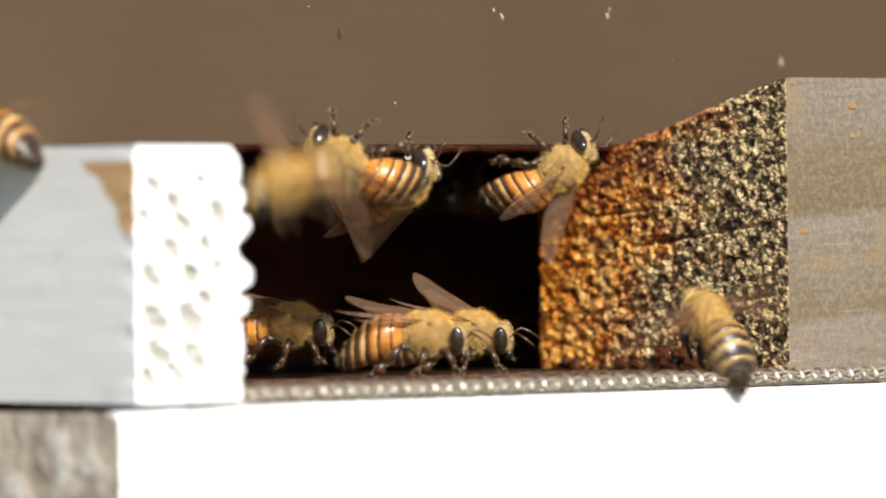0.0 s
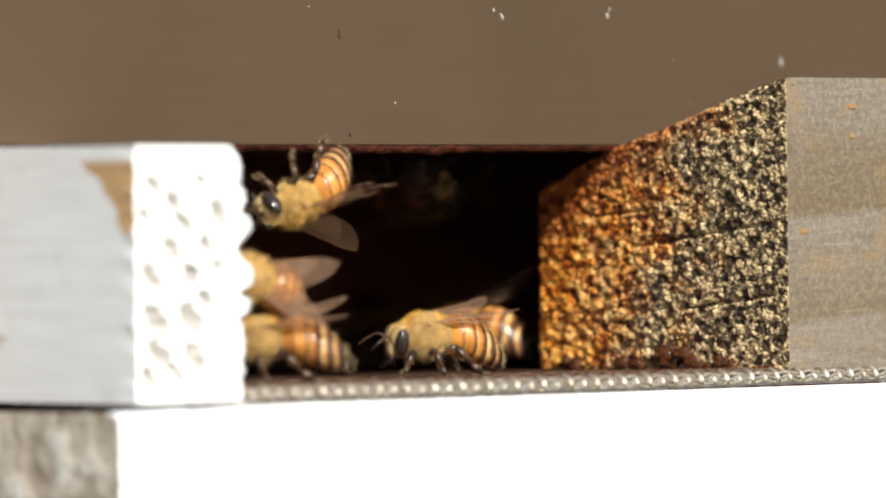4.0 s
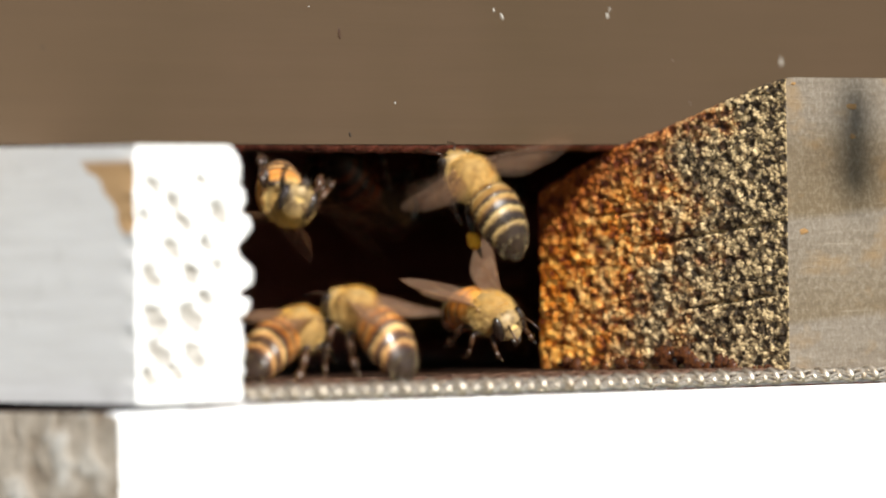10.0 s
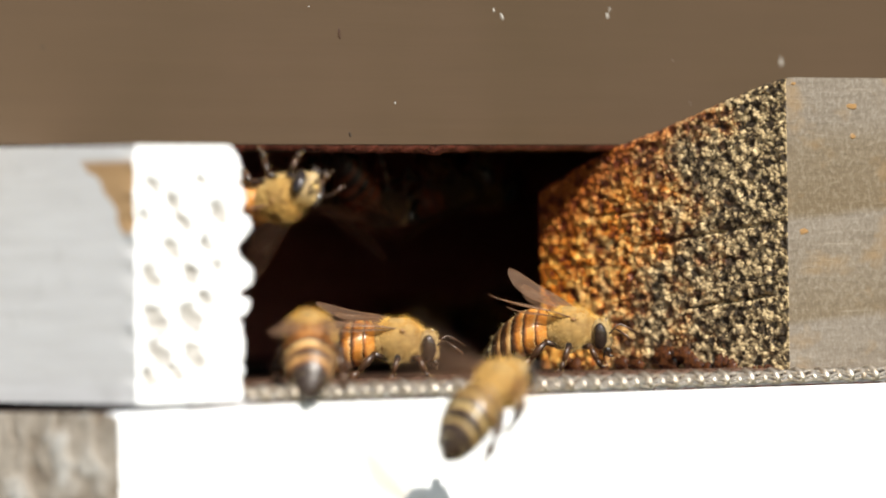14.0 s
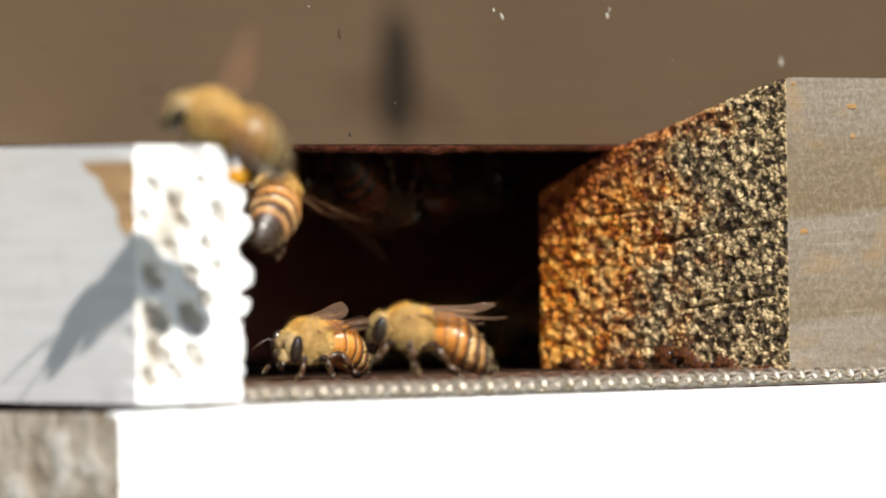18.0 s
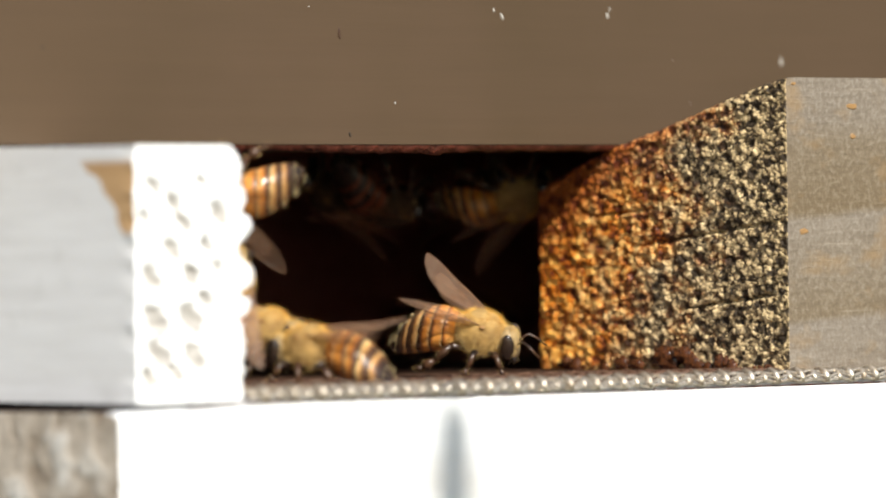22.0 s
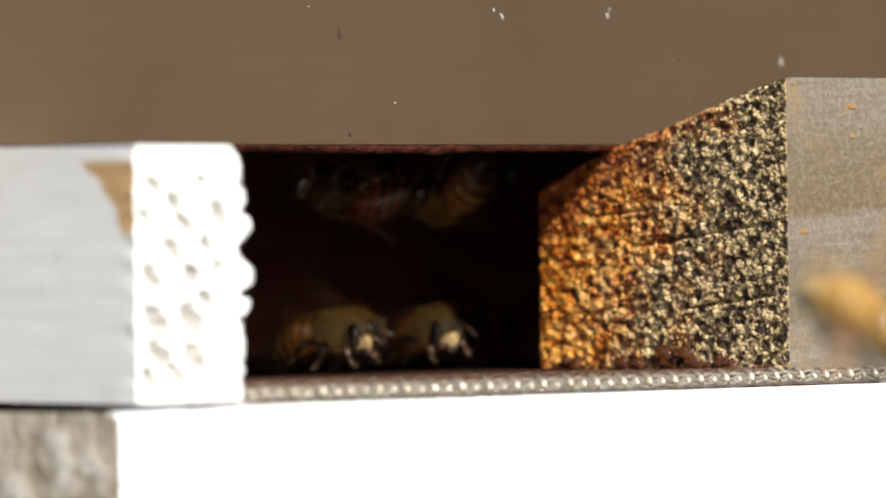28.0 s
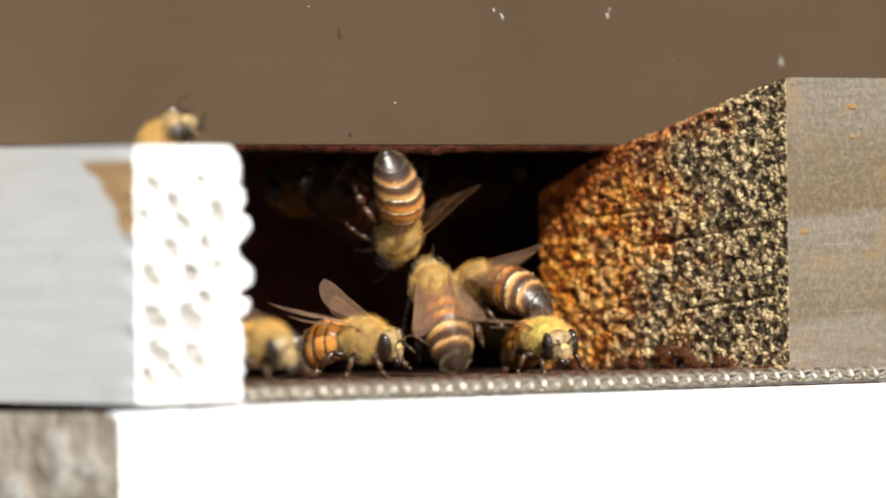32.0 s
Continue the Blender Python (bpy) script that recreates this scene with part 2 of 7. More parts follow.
def deck_bm():
    bm = bmesh.new()
    prof = [(0.0, -42), (0.0, -13.15), (0.15, -12.85), (0.5, -12.6), (2.0, -12.4), (420, -12.5 - 420 * TILT * 0.3), (420, -42)]
    xs = [(-36.0, 1.15), (-33, 1.0), (-27, 0.8), (-22, 0.6), (-17, 0), (420, 0)]  # the corner is worn down
    rows = [[bm.verts.new(Vector((x, y, z - (low if z > -40 else 0))) * MM) for y, z in prof] for x, low in xs]
    n = len(prof)
    for r0, r1 in zip(rows, rows[1:]):
        for k in range(n):
            f = bm.faces.new((r0[k], r0[(k + 1) % n], r1[(k + 1) % n], r1[k]))
            # under the rail the deck's top is near black, as the gap's shade
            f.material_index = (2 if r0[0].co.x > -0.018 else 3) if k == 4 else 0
    f = bm.faces.new(rows[0][::-1])
    f.material_index = 1
    bm.faces.new(rows[-1])
    bmesh.ops.recalc_face_normals(bm, faces=bm.faces[:])
    return bm


part("deck", deck_bm(), [FRONT_WHITE, PLY, STAINED, SHADE_WOOD], floor_board, "white painted board with a rough plywood edge")


def wire_screen_bm():
    bm = bmesh.new()
    pitch, r = 1.59, 0.2
    x, k = -22.0, 0
    while x < 100:
        h = 0.16 if k % 2 else -0.16
        pts = [(x, -0.36, -12.78), (x, -0.36, -12.45), (x, -0.08, -12.0), (x, 0.6, -11.75 + h), (x, 2.0, -11.85 - h), (x, 3.6, -11.8 + h), (x, 5.2, -11.8 - h), (x, 20, -12.0), (x, 60, -12.4)]
        tube(bm, pts[:5], [r * 1.3, r * (1.9 if k % 2 else 1.5), r * (1.8 if k % 2 else 1.4), r, r], 8)
        tube(bm, pts[4:], [r] * 5, 6, 1)
        x += pitch
        k += 1
    for y, z in ((-0.26, -12.7), (-0.3, -12.3), (0.25, -11.95), (3.4, -11.8), (6.6, -11.85), (9.8, -11.9), (13, -11.95), (16.1, -12.0), (19.3, -12.0), (22.5, -12.05), (25.6, -12.1), (32, -12.2), (38, -12.3)):
        n = 244
        pts = [(-22 + i * 0.5, y, z + 0.13 * math.cos((i * 0.5) / pitch * math.pi)) for i in range(n)]
        tube(bm, pts, [r * 0.8] * n, 6, 1 if y > 2 else 0)
    return bm


part("wire_screen", wire_screen_bm(), [ZINC, STAINED_WIRE], floor_board, "galvanised woven wire screen bent over the front edge")


def shadow_line_bm():
    """A thin dark strip for the shadow line where the screen's cut edge ends on the front of the board."""
    bm = bmesh.new()
    rows = []
    for i in range(131):
        x = -29.0 + i
        low = 0.32 * max(0.0, (-23.0 - x) / 6.0)
        h = 0.08 + 0.05 * noise.noise(Vector((x * 0.6, 2.0, 0)))
        z = -13.12 - low + 0.03 * noise.noise(Vector((x * 0.4, 5.0, 1.0)))
        rows.append([bm.verts.new(Vector((x, y, z + dz)) * MM) for y, dz in ((-0.02, h), (-0.06, h * 0.6), (-0.06, -h * 0.6), (-0.02, -h))])
    for a, b in zip(rows, rows[1:]):
        for k in range(3):
            bm.faces.new((a[k], b[k], b[k + 1], a[k + 1]))
    bmesh.ops.recalc_face_normals(bm, faces=bm.faces[:])
    return bm


# the dark propolis colour serves as this line's shade
part("dirt_seam", shadow_line_bm(), RESIN, floor_board, "thin dark strip standing for the shadow line below the screen")

rail = new("side_rail")
tagged(rail, "white painted wooden rail with rough sawn end and worn corner", "rail")


# slanting torn pits of the saw's tracks in the rail's end: x, z, size
SAW_PITS = ((-29.6, 4.3, 0.8), (-28.6, 2.6, 0.8), (-29.9, 0.3, 0.9), (-26.3, 0.7, 0.7), (-32.1, -2.2, 1.1), (-27.8, -2.0, 1.0), (-31.6, -5.8, 1.35), (-27.9, -5.7, 1.25),
            (-31.3, -8.7, 1.2), (-27.5, -9.0, 1.2), (-32.6, -10.6, 0.9), (-29.6, -10.4, 0.7), (-26.3, -4.1, 0.8), (-24.7, 3.2, 0.9), (-31.8, 5.7, 0.7), (-32.9, 3.1, 0.7), (-26.6, 6.0, 0.5), (-25.0, -1.2, 0.6))
# teeth of the ragged inner edge: z, how far they stand out, half height
TEETH = ((4.9, 0.55, 0.8), (2.0, 1.25, 1.0), (-1.8, 1.35, 1.15), (-4.9, 0.95, 0.75), (7.2, 0.2, 0.6), (-8.0, 0.2, 1.2), (0.2, -0.5, 0.5), (-3.5, -0.35, 0.35), (-5.9, -0.35, 0.35), (-10.2, 0.2, 0.5))


def rail_bms():
    """The side rail: long smooth sides, and a rough sawn end with a ragged inner edge."""
    bm, sides = bmesh.new(), bmesh.new()
    nx, nz = 120, 200
    torn = set()  # torn spots coloured grey, for the shade in their pits
    x0, x1, z0, z1 = -33.9, -22.1, -12.85, 9.16
    grid = []
    for j in range(nz + 1):
        row = []
        z = z0 + (z1 - z0) * j / nz
        rag = sum(out * math.exp(-((z - zc - 0.25 * math.sin(zc)) / h) ** 4) for zc, out, h in TEETH) + 0.25 * noise.noise(Vector((0.3, 7.1, z * 2.3)))
        rag *= min(1, max(0, (8.2 - z) / 1.5))
        left = 0.2 * noise.noise(Vector((2.3, 1.1, z * 0.9)))
        for i in range(nx + 1):
            u = i / nx
            x = x0 + left * (1 - u) ** 4 + (x1 + rag * u ** 2 - x0) * u
            top = max(0.0, z - (z1 - 1.5))
            x -= u ** 8 * top ** 2 * 0.75
            pit = 0.0
            for px_, pz, size in SAW_PITS:
                dx, dz = x - px_, z - pz
                a, b_ = (dx * 0.68 - dz * 0.73) / (1.75 * size), (dx * 0.73 + dz * 0.68) / (0.92 * size)
                q = a * a + b_ * b_
                if q < 4:
                    pit = max(pit, math.exp(-q * 1.1))
            pit *= 1.0 + 0.5 * noise.noise(Vector((x * 1.9, 3.3, z * 1.9)))
            d = 0.95 * pit + 0.12 * rough((x, 0, z), 1.6, 5.0) + 0.25 * max(0.0, noise.noise(Vector(((x - z) * 0.75, 9.0, (x + z) * 1.1))))
            fade = min(1, u * 10, (1 - j / nz) * 12)
            y = d * fade
            if u > 0.93:
                y += ((u - 0.93) / 0.07) ** 2 * 0.9
            if u < 0.03:
                y += (1 - u / 0.03) ** 2 * 0.25
            row.append(bm.verts.new(Vector((x, y, z)) * MM))
            if pit + 0.25 * noise.noise(Vector((x * 3.1, 1.3, z * 3.1))) > 0.48:
                torn.add((j, i))
        grid.append(row)
    for j in range(nz):
        for i in range(nx):
            f = bm.faces.new((grid[j][i], grid[j][i + 1], grid[j + 1][i + 1], grid[j + 1][i]))
            f.smooth = True
            f.material_index = 1 if (j, i) in torn else 0
    ring = [grid[0][i] for i in range(nx + 1)] + [grid[j][nx] for j in range(1, nz + 1)] + [grid[nz][i] for i in range(nx - 1, -1, -1)] + [grid[j][0] for j in range(nz - 1, 0, -1)]

    def inner(x):
        # behind its torn end the rail's inner side runs straight
        return -0.0339 if x < -0.0335 else min(x, -0.0224)
    front = [sides.verts.new(v.co) for v in ring]
    near = [sides.verts.new((inner(v.co.x), 0.0022, v.co.z)) for v in ring]
    mid = [sides.verts.new((inner(v.co.x), 0.0258, v.co.z + (0.00032 if v.co.z > 0.009 else 0))) for v in ring]
    back = [sides.verts.new((inner(v.co.x), 0.42, v.co.z + (0.00032 if v.co.z > 0.009 else 0))) for v in ring]
    n = len(ring)
    for p, q in ((front, near), (near, mid), (mid, back)):
        for k in range(n):
            sides.faces.new((p[(k + 1) % n], p[k], q[k], q[(k + 1) % n]))
    sides.faces.new(back)
    for b in (bm, sides):
        bmesh.ops.recalc_face_normals(b, faces=b.faces[:])
    return bm, sides


sawn, sides = rail_bms()
part("long_side", sides, RAIL_WHITE, rail, "smooth white painted side with a bare tan patch")
end_piece = part("sawn_end", sawn, [FRONT_WHITE, PIT_SHADE], rail, "rough sawn white painted end grain")
if sum(p.normal.y for p in end_piece.data.polygons) > 0:
    end_piece.data.flip_normals()


# fine drying cracks in the end grain: from y, z to y, z, half width
CRACKS = ((24.0, -0.1, 2.2, 2.2, 0.16), (17.5, -6.2, 2.4, -4.6, 0.14), (30.0, 2.9, 19.0, 3.6, 0.12))


def block_bm():
    """The entrance block: wedge section, rough end grain to the opening, long grain in front."""
    bm = bmesh.new()
    ny, nz = 190, 150
    L = 43.4
    y0, y1 = 1.6, 38.0

    def top(y):
        t = (y - y0) / (y1 - y0)
        z = 15.6 - 6.0 * (t / 0.67) if t < 0.67 else 9.6 - 4.4 * ((t - 0.67) / 0.33) ** 1.1
        return z + 0.35 * math.sin(t * 9) * (1 - t) * 0.6 + 0.18 * noise.noise(Vector((y * 1.2, 4.0, 0)))
    grid = []
    for j in range(nz + 1):
        row = []
        for i in range(ny + 1):
            y = y0 + (y1 - y0) * i / ny
            v = j / nz
            z = -11.9 + (top(y) + 11.9) * v
            d = 0.24 * rough((0, y * 0.7, z), 1.3, 2.0) + 0.16 * rough((0, y * 0.7, z), 3.4, 9.0)
            for ya, za, yb, zb, wd in CRACKS:
                k = (y - ya) / (yb - ya)
                if 0 < k < 1:
                    d += 0.5 * math.sin(k * math.pi) ** 0.5 * math.exp(-((z - za - (zb - za) * k - 0.03 * math.sin(y * 1.7)) / wd) ** 2)
            e = min(1, i / 4, (ny - i) / 3, (nz - j) / 3)
            x = L + d * e + 0.5 * (1 - min(1, (ny - i) / 6)) ** 2 * 3 + 0.25 * (1 - min(1, (nz - j) / 3)) ** 2
            row.append(bm.verts.new(Vector((x, y, z)) * MM))
        grid.append(row)
    for j in range(nz):
        for i in range(ny):
            f = bm.faces.new((grid[j][i + 1], grid[j][i], grid[j + 1][i], grid[j + 1][i + 1]))
            f.smooth = True
            f.material_index = 0
    ring = [grid[0][i] for i in range(ny + 1)] + [grid[j][ny] for j in range(1, nz + 1)] + [grid[nz][i] for i in range(ny - 1, -1, -1)] + [grid[j][0] for j in range(nz - 1, 0, -1)]
    far = [bm.verts.new((0.36, v.co.y, v.co.z + (0.0004 if v.co.z > 0 else 0))) for v in ring]
    n = len(ring)
    for k in range(n):
        f = bm.faces.new((ring[(k + 1) % n], ring[k], far[k], far[(k + 1) % n]))
        f.material_index = 1
    bm.faces.new(far).material_index = 1
    bmesh.ops.recalc_face_normals(bm, faces=bm.faces[:])
    return bm


block = part("entrance_block", block_bm(), [GRAIN, GREY], None)
tagged(block, "weathered grey wooden block, end grain mouldy black and propolis orange", "wood block")


def drip_bm():
    """Propolis along the lower edge of the hive body."""
    bm = bmesh.new()
    n = 130
    a, b, c = [], [], []
    for i in range(n + 1):
        x = -22 + i * 66 / n
        d = 0.22 + 0.35 * max(0, rough((x, 0, 0), 0.7, 4.0)) + 0.12 * rough((x, 0, 0), 2.5, 1.0)
        if 8 < x < 24:
            d += 0.2
        a.append(bm.verts.new(Vector((x, 25.93, 9.75)) * MM))
        b.append(bm.verts.new(Vector((x, 26.15, 9.5 - max(0.1, d))) * MM))
        c.append(bm.verts.new(Vector((x, 29.5, 9.42)) * MM))
    for i in range(n):
        for p, q in ((a, b), (b, c)):
            bm.faces.new((p[i], p[i + 1], q[i + 1], q[i])).smooth = True
    return bm


part("propolis_seam", drip_bm(), RESIN, body, "dark red propolis along the lower edge")


# the floor's far rail, and an added wall that lifts the dark behind the slot
part("far_rail", box_bm(341, 360, 45, 420, -18, 9.4), SHADE_WOOD, floor_board, "wooden rail coloured near black as in shade")
part("back_rail", box_bm(-21, 340.8, 128, 142, -12.4, 34), INNER, floor_board, "added red brown wall that brightens the dark behind the slot")


# ---- bees ----
def fuzz_mat(nt, b, dark=False):
    v = coords(nt, (1, 1, 1))
    n = noise_tex(nt, v, 1300.0, 3)
    patch = noise_tex(nt, v, 420.0, 2)
    info = nt.nodes.new("ShaderNodeObjectInfo")
    # darker copy of the fuzz colour, standing for shade
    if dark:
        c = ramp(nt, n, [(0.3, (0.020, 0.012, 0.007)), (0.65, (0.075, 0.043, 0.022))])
    else:
        c = ramp(nt, n, [(0.3, (0.19, 0.105, 0.030)), (0.65, (0.43, 0.265, 0.080))])
        c = blend(nt, maths(nt, "MULTIPLY", info.outputs["Random"], 0.5), c, (0.36, 0.25, 0.11))
    c = blend(nt, ramp(nt, patch, [(0.50, 0.0), (0.66, 0.5)]), c, (0.14, 0.078, 0.028))
    nt.links.new(c, b.inputs["Base Color"])
    bump(nt, b, n, 0.00012)


def hair_mat(nt, b, dark=False):
    info = nt.nodes.new("ShaderNodeObjectInfo")
    v = coords(nt, (1, 1, 1))
    n = noise_tex(nt, v, 800.0, 3)
    # the same hair with shade put into its colour
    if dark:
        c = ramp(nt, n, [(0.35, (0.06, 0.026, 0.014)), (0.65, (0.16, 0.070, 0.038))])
    else:
        gold = ramp(nt, n, [(0.35, (0.66, 0.34, 0.050)), (0.65, (0.96, 0.62, 0.145))])
        grey = ramp(nt, n, [(0.35, (0.60, 0.39, 0.120)), (0.65, (0.90, 0.68, 0.300))])
        # golden above, paler on the flanks
        flank = ramp(nt, maths(nt, "MULTIPLY", place(nt)[2], 400.0), [(0.0, 1.0), (0.6, 0.0)])
        c = blend(nt, flank, gold, grey)
        c = blend(nt, maths(nt, "MULTIPLY", info.outputs["Random"], 0.5), c, grey)
        # worn, thinner patches
        worn = noise_tex(nt, v, 330.0, 2)
        c = blend(nt, ramp(nt, worn, [(0.50, 0.0), (0.68, 0.5)]), c, (0.30, 0.16, 0.045))
    nt.links.new(c, b.inputs["Base Color"])


def face_mat(nt, b):
    n = noise_tex(nt, coords(nt, (1, 1, 1)), 900.0, 3)
    nt.links.new(ramp(nt, n, [(0.35, (0.11, 0.070, 0.032)), (0.7, (0.42, 0.30, 0.14))]), b.inputs["Base Color"])


def abdomen_mat(nt, b, dark=False, olive=False):
    """Soft rings along the abdomen: pale hair, body colour, dark rear edge."""
    p = place(nt)
    v = coords(nt, (1, 1, 1))
    fine = noise_tex(nt, v, 2600.0, 2)
    slow = noise_tex(nt, v, 520.0, 3)
    along = maths(nt, "MULTIPLY", maths(nt, "ADD", p[0], 0.0019), -1.0 / 0.0066)
    wob = maths(nt, "ADD", maths(nt, "MULTIPLY", maths(nt, "SUBTRACT", fine, 0.5), 0.06), maths(nt, "MULTIPLY", maths(nt, "SUBTRACT", slow, 0.5), 0.07))
    along = maths(nt, "ADD", along, wob)
    amber, rust, brown, pale, black = (0.60, 0.262, 0.052), (0.40, 0.138, 0.030), (0.170, 0.074, 0.028), (0.66, 0.49, 0.23), (0.030, 0.018, 0.012)
    # rings darkened and reddened as they look in shade
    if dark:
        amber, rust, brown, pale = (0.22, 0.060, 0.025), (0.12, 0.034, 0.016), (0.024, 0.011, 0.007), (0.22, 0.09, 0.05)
    if olive:
        amber, rust, pale = (0.31, 0.185, 0.055), (0.14, 0.075, 0.026), (0.52, 0.41, 0.19)
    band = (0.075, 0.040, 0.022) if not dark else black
    if olive:
        brown, band = (0.065, 0.038, 0.018), (0.028, 0.018, 0.011)
    tan = tuple((a + p_) / 2 for a, p_ in zip(amber, pale))
    dun = tuple(0.62 * t_ + 0.38 * b_ for t_, b_ in zip(tan, brown))
    stops = [(0.0, brown), (0.03, amber), (0.120, amber), (0.144, rust), (0.160, brown), (0.172, brown), (0.188, tan), (0.215, amber), (0.285, amber), (0.308, rust), (0.328, brown), (0.346, band),
             (0.366, tan), (0.400, amber), (0.424, amber), (0.446, rust), (0.466, brown), (0.490, band), (0.522, band), (0.542, pale), (0.572, tan), (0.592, dun), (0.612, brown), (0.632, band), (0.694, band),
             (0.712, tan), (0.735, dun), (0.755, brown), (0.775, band), (0.82, black), (1.0, black)]
    c = ramp(nt, along, stops)
    info = nt.nodes.new("ShaderNodeObjectInfo")
    tone = ramp(nt, slow, [(0.32, (0.68, 0.62, 0.56)), (0.62, (1.1, 1.06, 1.02))])
    c = blend(nt, 1.0, c, tone, "MULTIPLY")
    shade = ramp(nt, info.outputs["Random"], [(0.0, (0.82, 0.78, 0.74)), (0.6, (1.0, 1.0, 1.0))])
    c = blend(nt, 1.0, c, shade, "MULTIPLY")
    nt.links.new(c, b.inputs["Base Color"])
    nt.links.new(ramp(nt, slow, [(0.35, 0.20), (0.65, 0.42)]), b.inputs["Roughness"])
    bump(nt, b, fine, 0.00006, 0.6)


def black_mat(nt, b):
    n = noise_tex(nt, coords(nt, (1, 1, 1)), 900.0, 2)
    nt.links.new(ramp(nt, n, [(0.3, (0.010, 0.007, 0.005)), (0.7, (0.035, 0.022, 0.014))]), b.inputs["Base Color"])


def band_mat(nt, b):
    n = noise_tex(nt, coords(nt, (1, 1, 1)), 2500.0, 2)
    nt.links.new(ramp(nt, n, [(0.3, (0.46, 0.33, 0.14)), (0.7, (0.82, 0.68, 0.38))]), b.inputs["Base Color"])
    bump(nt, b, n, 0.00015)


def leg_mat(nt, b):
    n = noise_tex(nt, coords(nt, (1, 1, 1)), 800.0, 2)
    nt.links.new(ramp(nt, n, [(0.35, (0.010, 0.006, 0.004)), (0.65, (0.075, 0.034, 0.015))]), b.inputs["Base Color"])


def wing_mat(nt, b, dense=0.26):
    # thin smoky membrane
    out = nt.nodes["Material Output"]
    tr = nt.nodes.new("ShaderNodeBsdfTransparent")
    tr.inputs[0].default_value = (0.86, 0.80, 0.72, 1)
    n = noise_tex(nt, coords(nt, (1, 1, 1)), 500.0, 3)
    nt.links.new(ramp(nt, n, [(0.3, (0.27, 0.145, 0.085)), (0.7, (0.42, 0.28, 0.19))]), b.inputs["Base Color"])
    mix = nt.nodes.new("ShaderNodeMixShader")
    mix.inputs[0].default_value = dense
    nt.links.new(tr.outputs[0], mix.inputs[1])
    nt.links.new(b.outputs[0], mix.inputs[2])
    nt.links.new(mix.outputs[0], out.inputs[0])


def pollen_mat(nt, b):
    n = noise_tex(nt, coords(nt, (1, 1, 1)), 2200.0, 3)
    nt.links.new(ramp(nt, n, [(0.3, (0.62, 0.26, 0.015)), (0.7, (0.85, 0.45, 0.04))]), b.inputs["Base Color"])
    bump(nt, b, n, 0.0003)


def green_mat(nt, b):
    n = noise_tex(nt, coords(nt, (1, 1, 1)), 1100.0, 3)
    nt.links.new(ramp(nt, n, [(0.35, (0.34, 0.25, 0.06)), (0.65, (0.62, 0.52, 0.12))]), b.inputs["Base Color"])
    bump(nt, b, n, 0.0002)


FUZZ = mat("bee_fuzz", fuzz_mat, 0.9, 0, 0.2)
HAIR = mat("bee_hair", hair_mat, 0.7, 0, 0.3)
RINGS = mat("bee_rings", abdomen_mat, 0.38, 0, 0.5)
RINGS_OLIVE = mat("bee_rings_olive", lambda nt, b: abdomen_mat(nt, b, False, True), 0.38, 0, 0.5)
RINGS_SHADED = mat("bee_rings_shaded", lambda nt, b: abdomen_mat(nt, b, True), 0.4, 0, 0.5)
FUZZ_SHADED = mat("bee_fuzz_shaded", lambda nt, b: fuzz_mat(nt, b, True), 0.8, 0, 0.3)
HAIR_SHADED = mat("bee_hair_shaded", lambda nt, b: hair_mat(nt, b, True), 0.7, 0, 0.3)
BLACK = mat("bee_black", black_mat, 0.28, 0, 0.6)
BAND = mat("bee_hair_band", band_mat, 0.8, 0, 0.2)
LEG = mat("bee_leg", leg_mat, 0.34, 0, 0.5)
FACE = mat("bee_face", face_mat, 0.5, 0, 0.4)
EYE_M = mat("bee_eye", black_mat, 0.12, 0, 0.9)
WING = mat("bee_wing", wing_mat, 0.4, 0, 0.5)
WING_CLEAR = mat("bee_wing_clear", lambda nt, b: wing_mat(nt, b, 0.10), 0.25, 0, 0.6)
TEGULA = mat("bee_wing_root", lambda nt, b: nt.links.new(ramp(nt, noise_tex(nt, coords(nt, (1, 1, 1)), 800.0, 2), [(0.35, (0.12, 0.055, 0.020)), (0.65, (0.30, 0.16, 0.06))]), b.inputs["Base Color"]), 0.12, 0, 0.9)
VEIN = mat("bee_vein", lambda nt, b: nt.links.new(ramp(nt, noise_tex(nt, coords(nt, (1, 1, 1)), 800.0, 2), [(0.35, (0.10, 0.045, 0.020)), (0.65, (0.26, 0.14, 0.07))]), b.inputs["Base Color"]), 0.35)
POLLEN = mat("pollen", pollen_mat, 0.85, 0, 0.1)
GREENISH = mat("yellow_pollen_dust", green_mat, 0.8, 0, 0.2)


def ball(bm, c, r, u=14, v=10, wob=0.0, mi=0):
    made = bmesh.ops.create_uvsphere(bm, u_segments=u, v_segments=v, radius=1.0)
    for w in made["verts"]:
        k = 1 + wob * noise.noise(w.co * 2.3 + Vector(c))
        w.co = Vector((c[0] + w.co.x * r[0] * k, c[1] + w.co.y * r[1] * k, c[2] + w.co.z * r[2] * k)) * MM
    for w in made["verts"]:
        for f in w.link_faces:
            f.smooth, f.material_index = True, mi


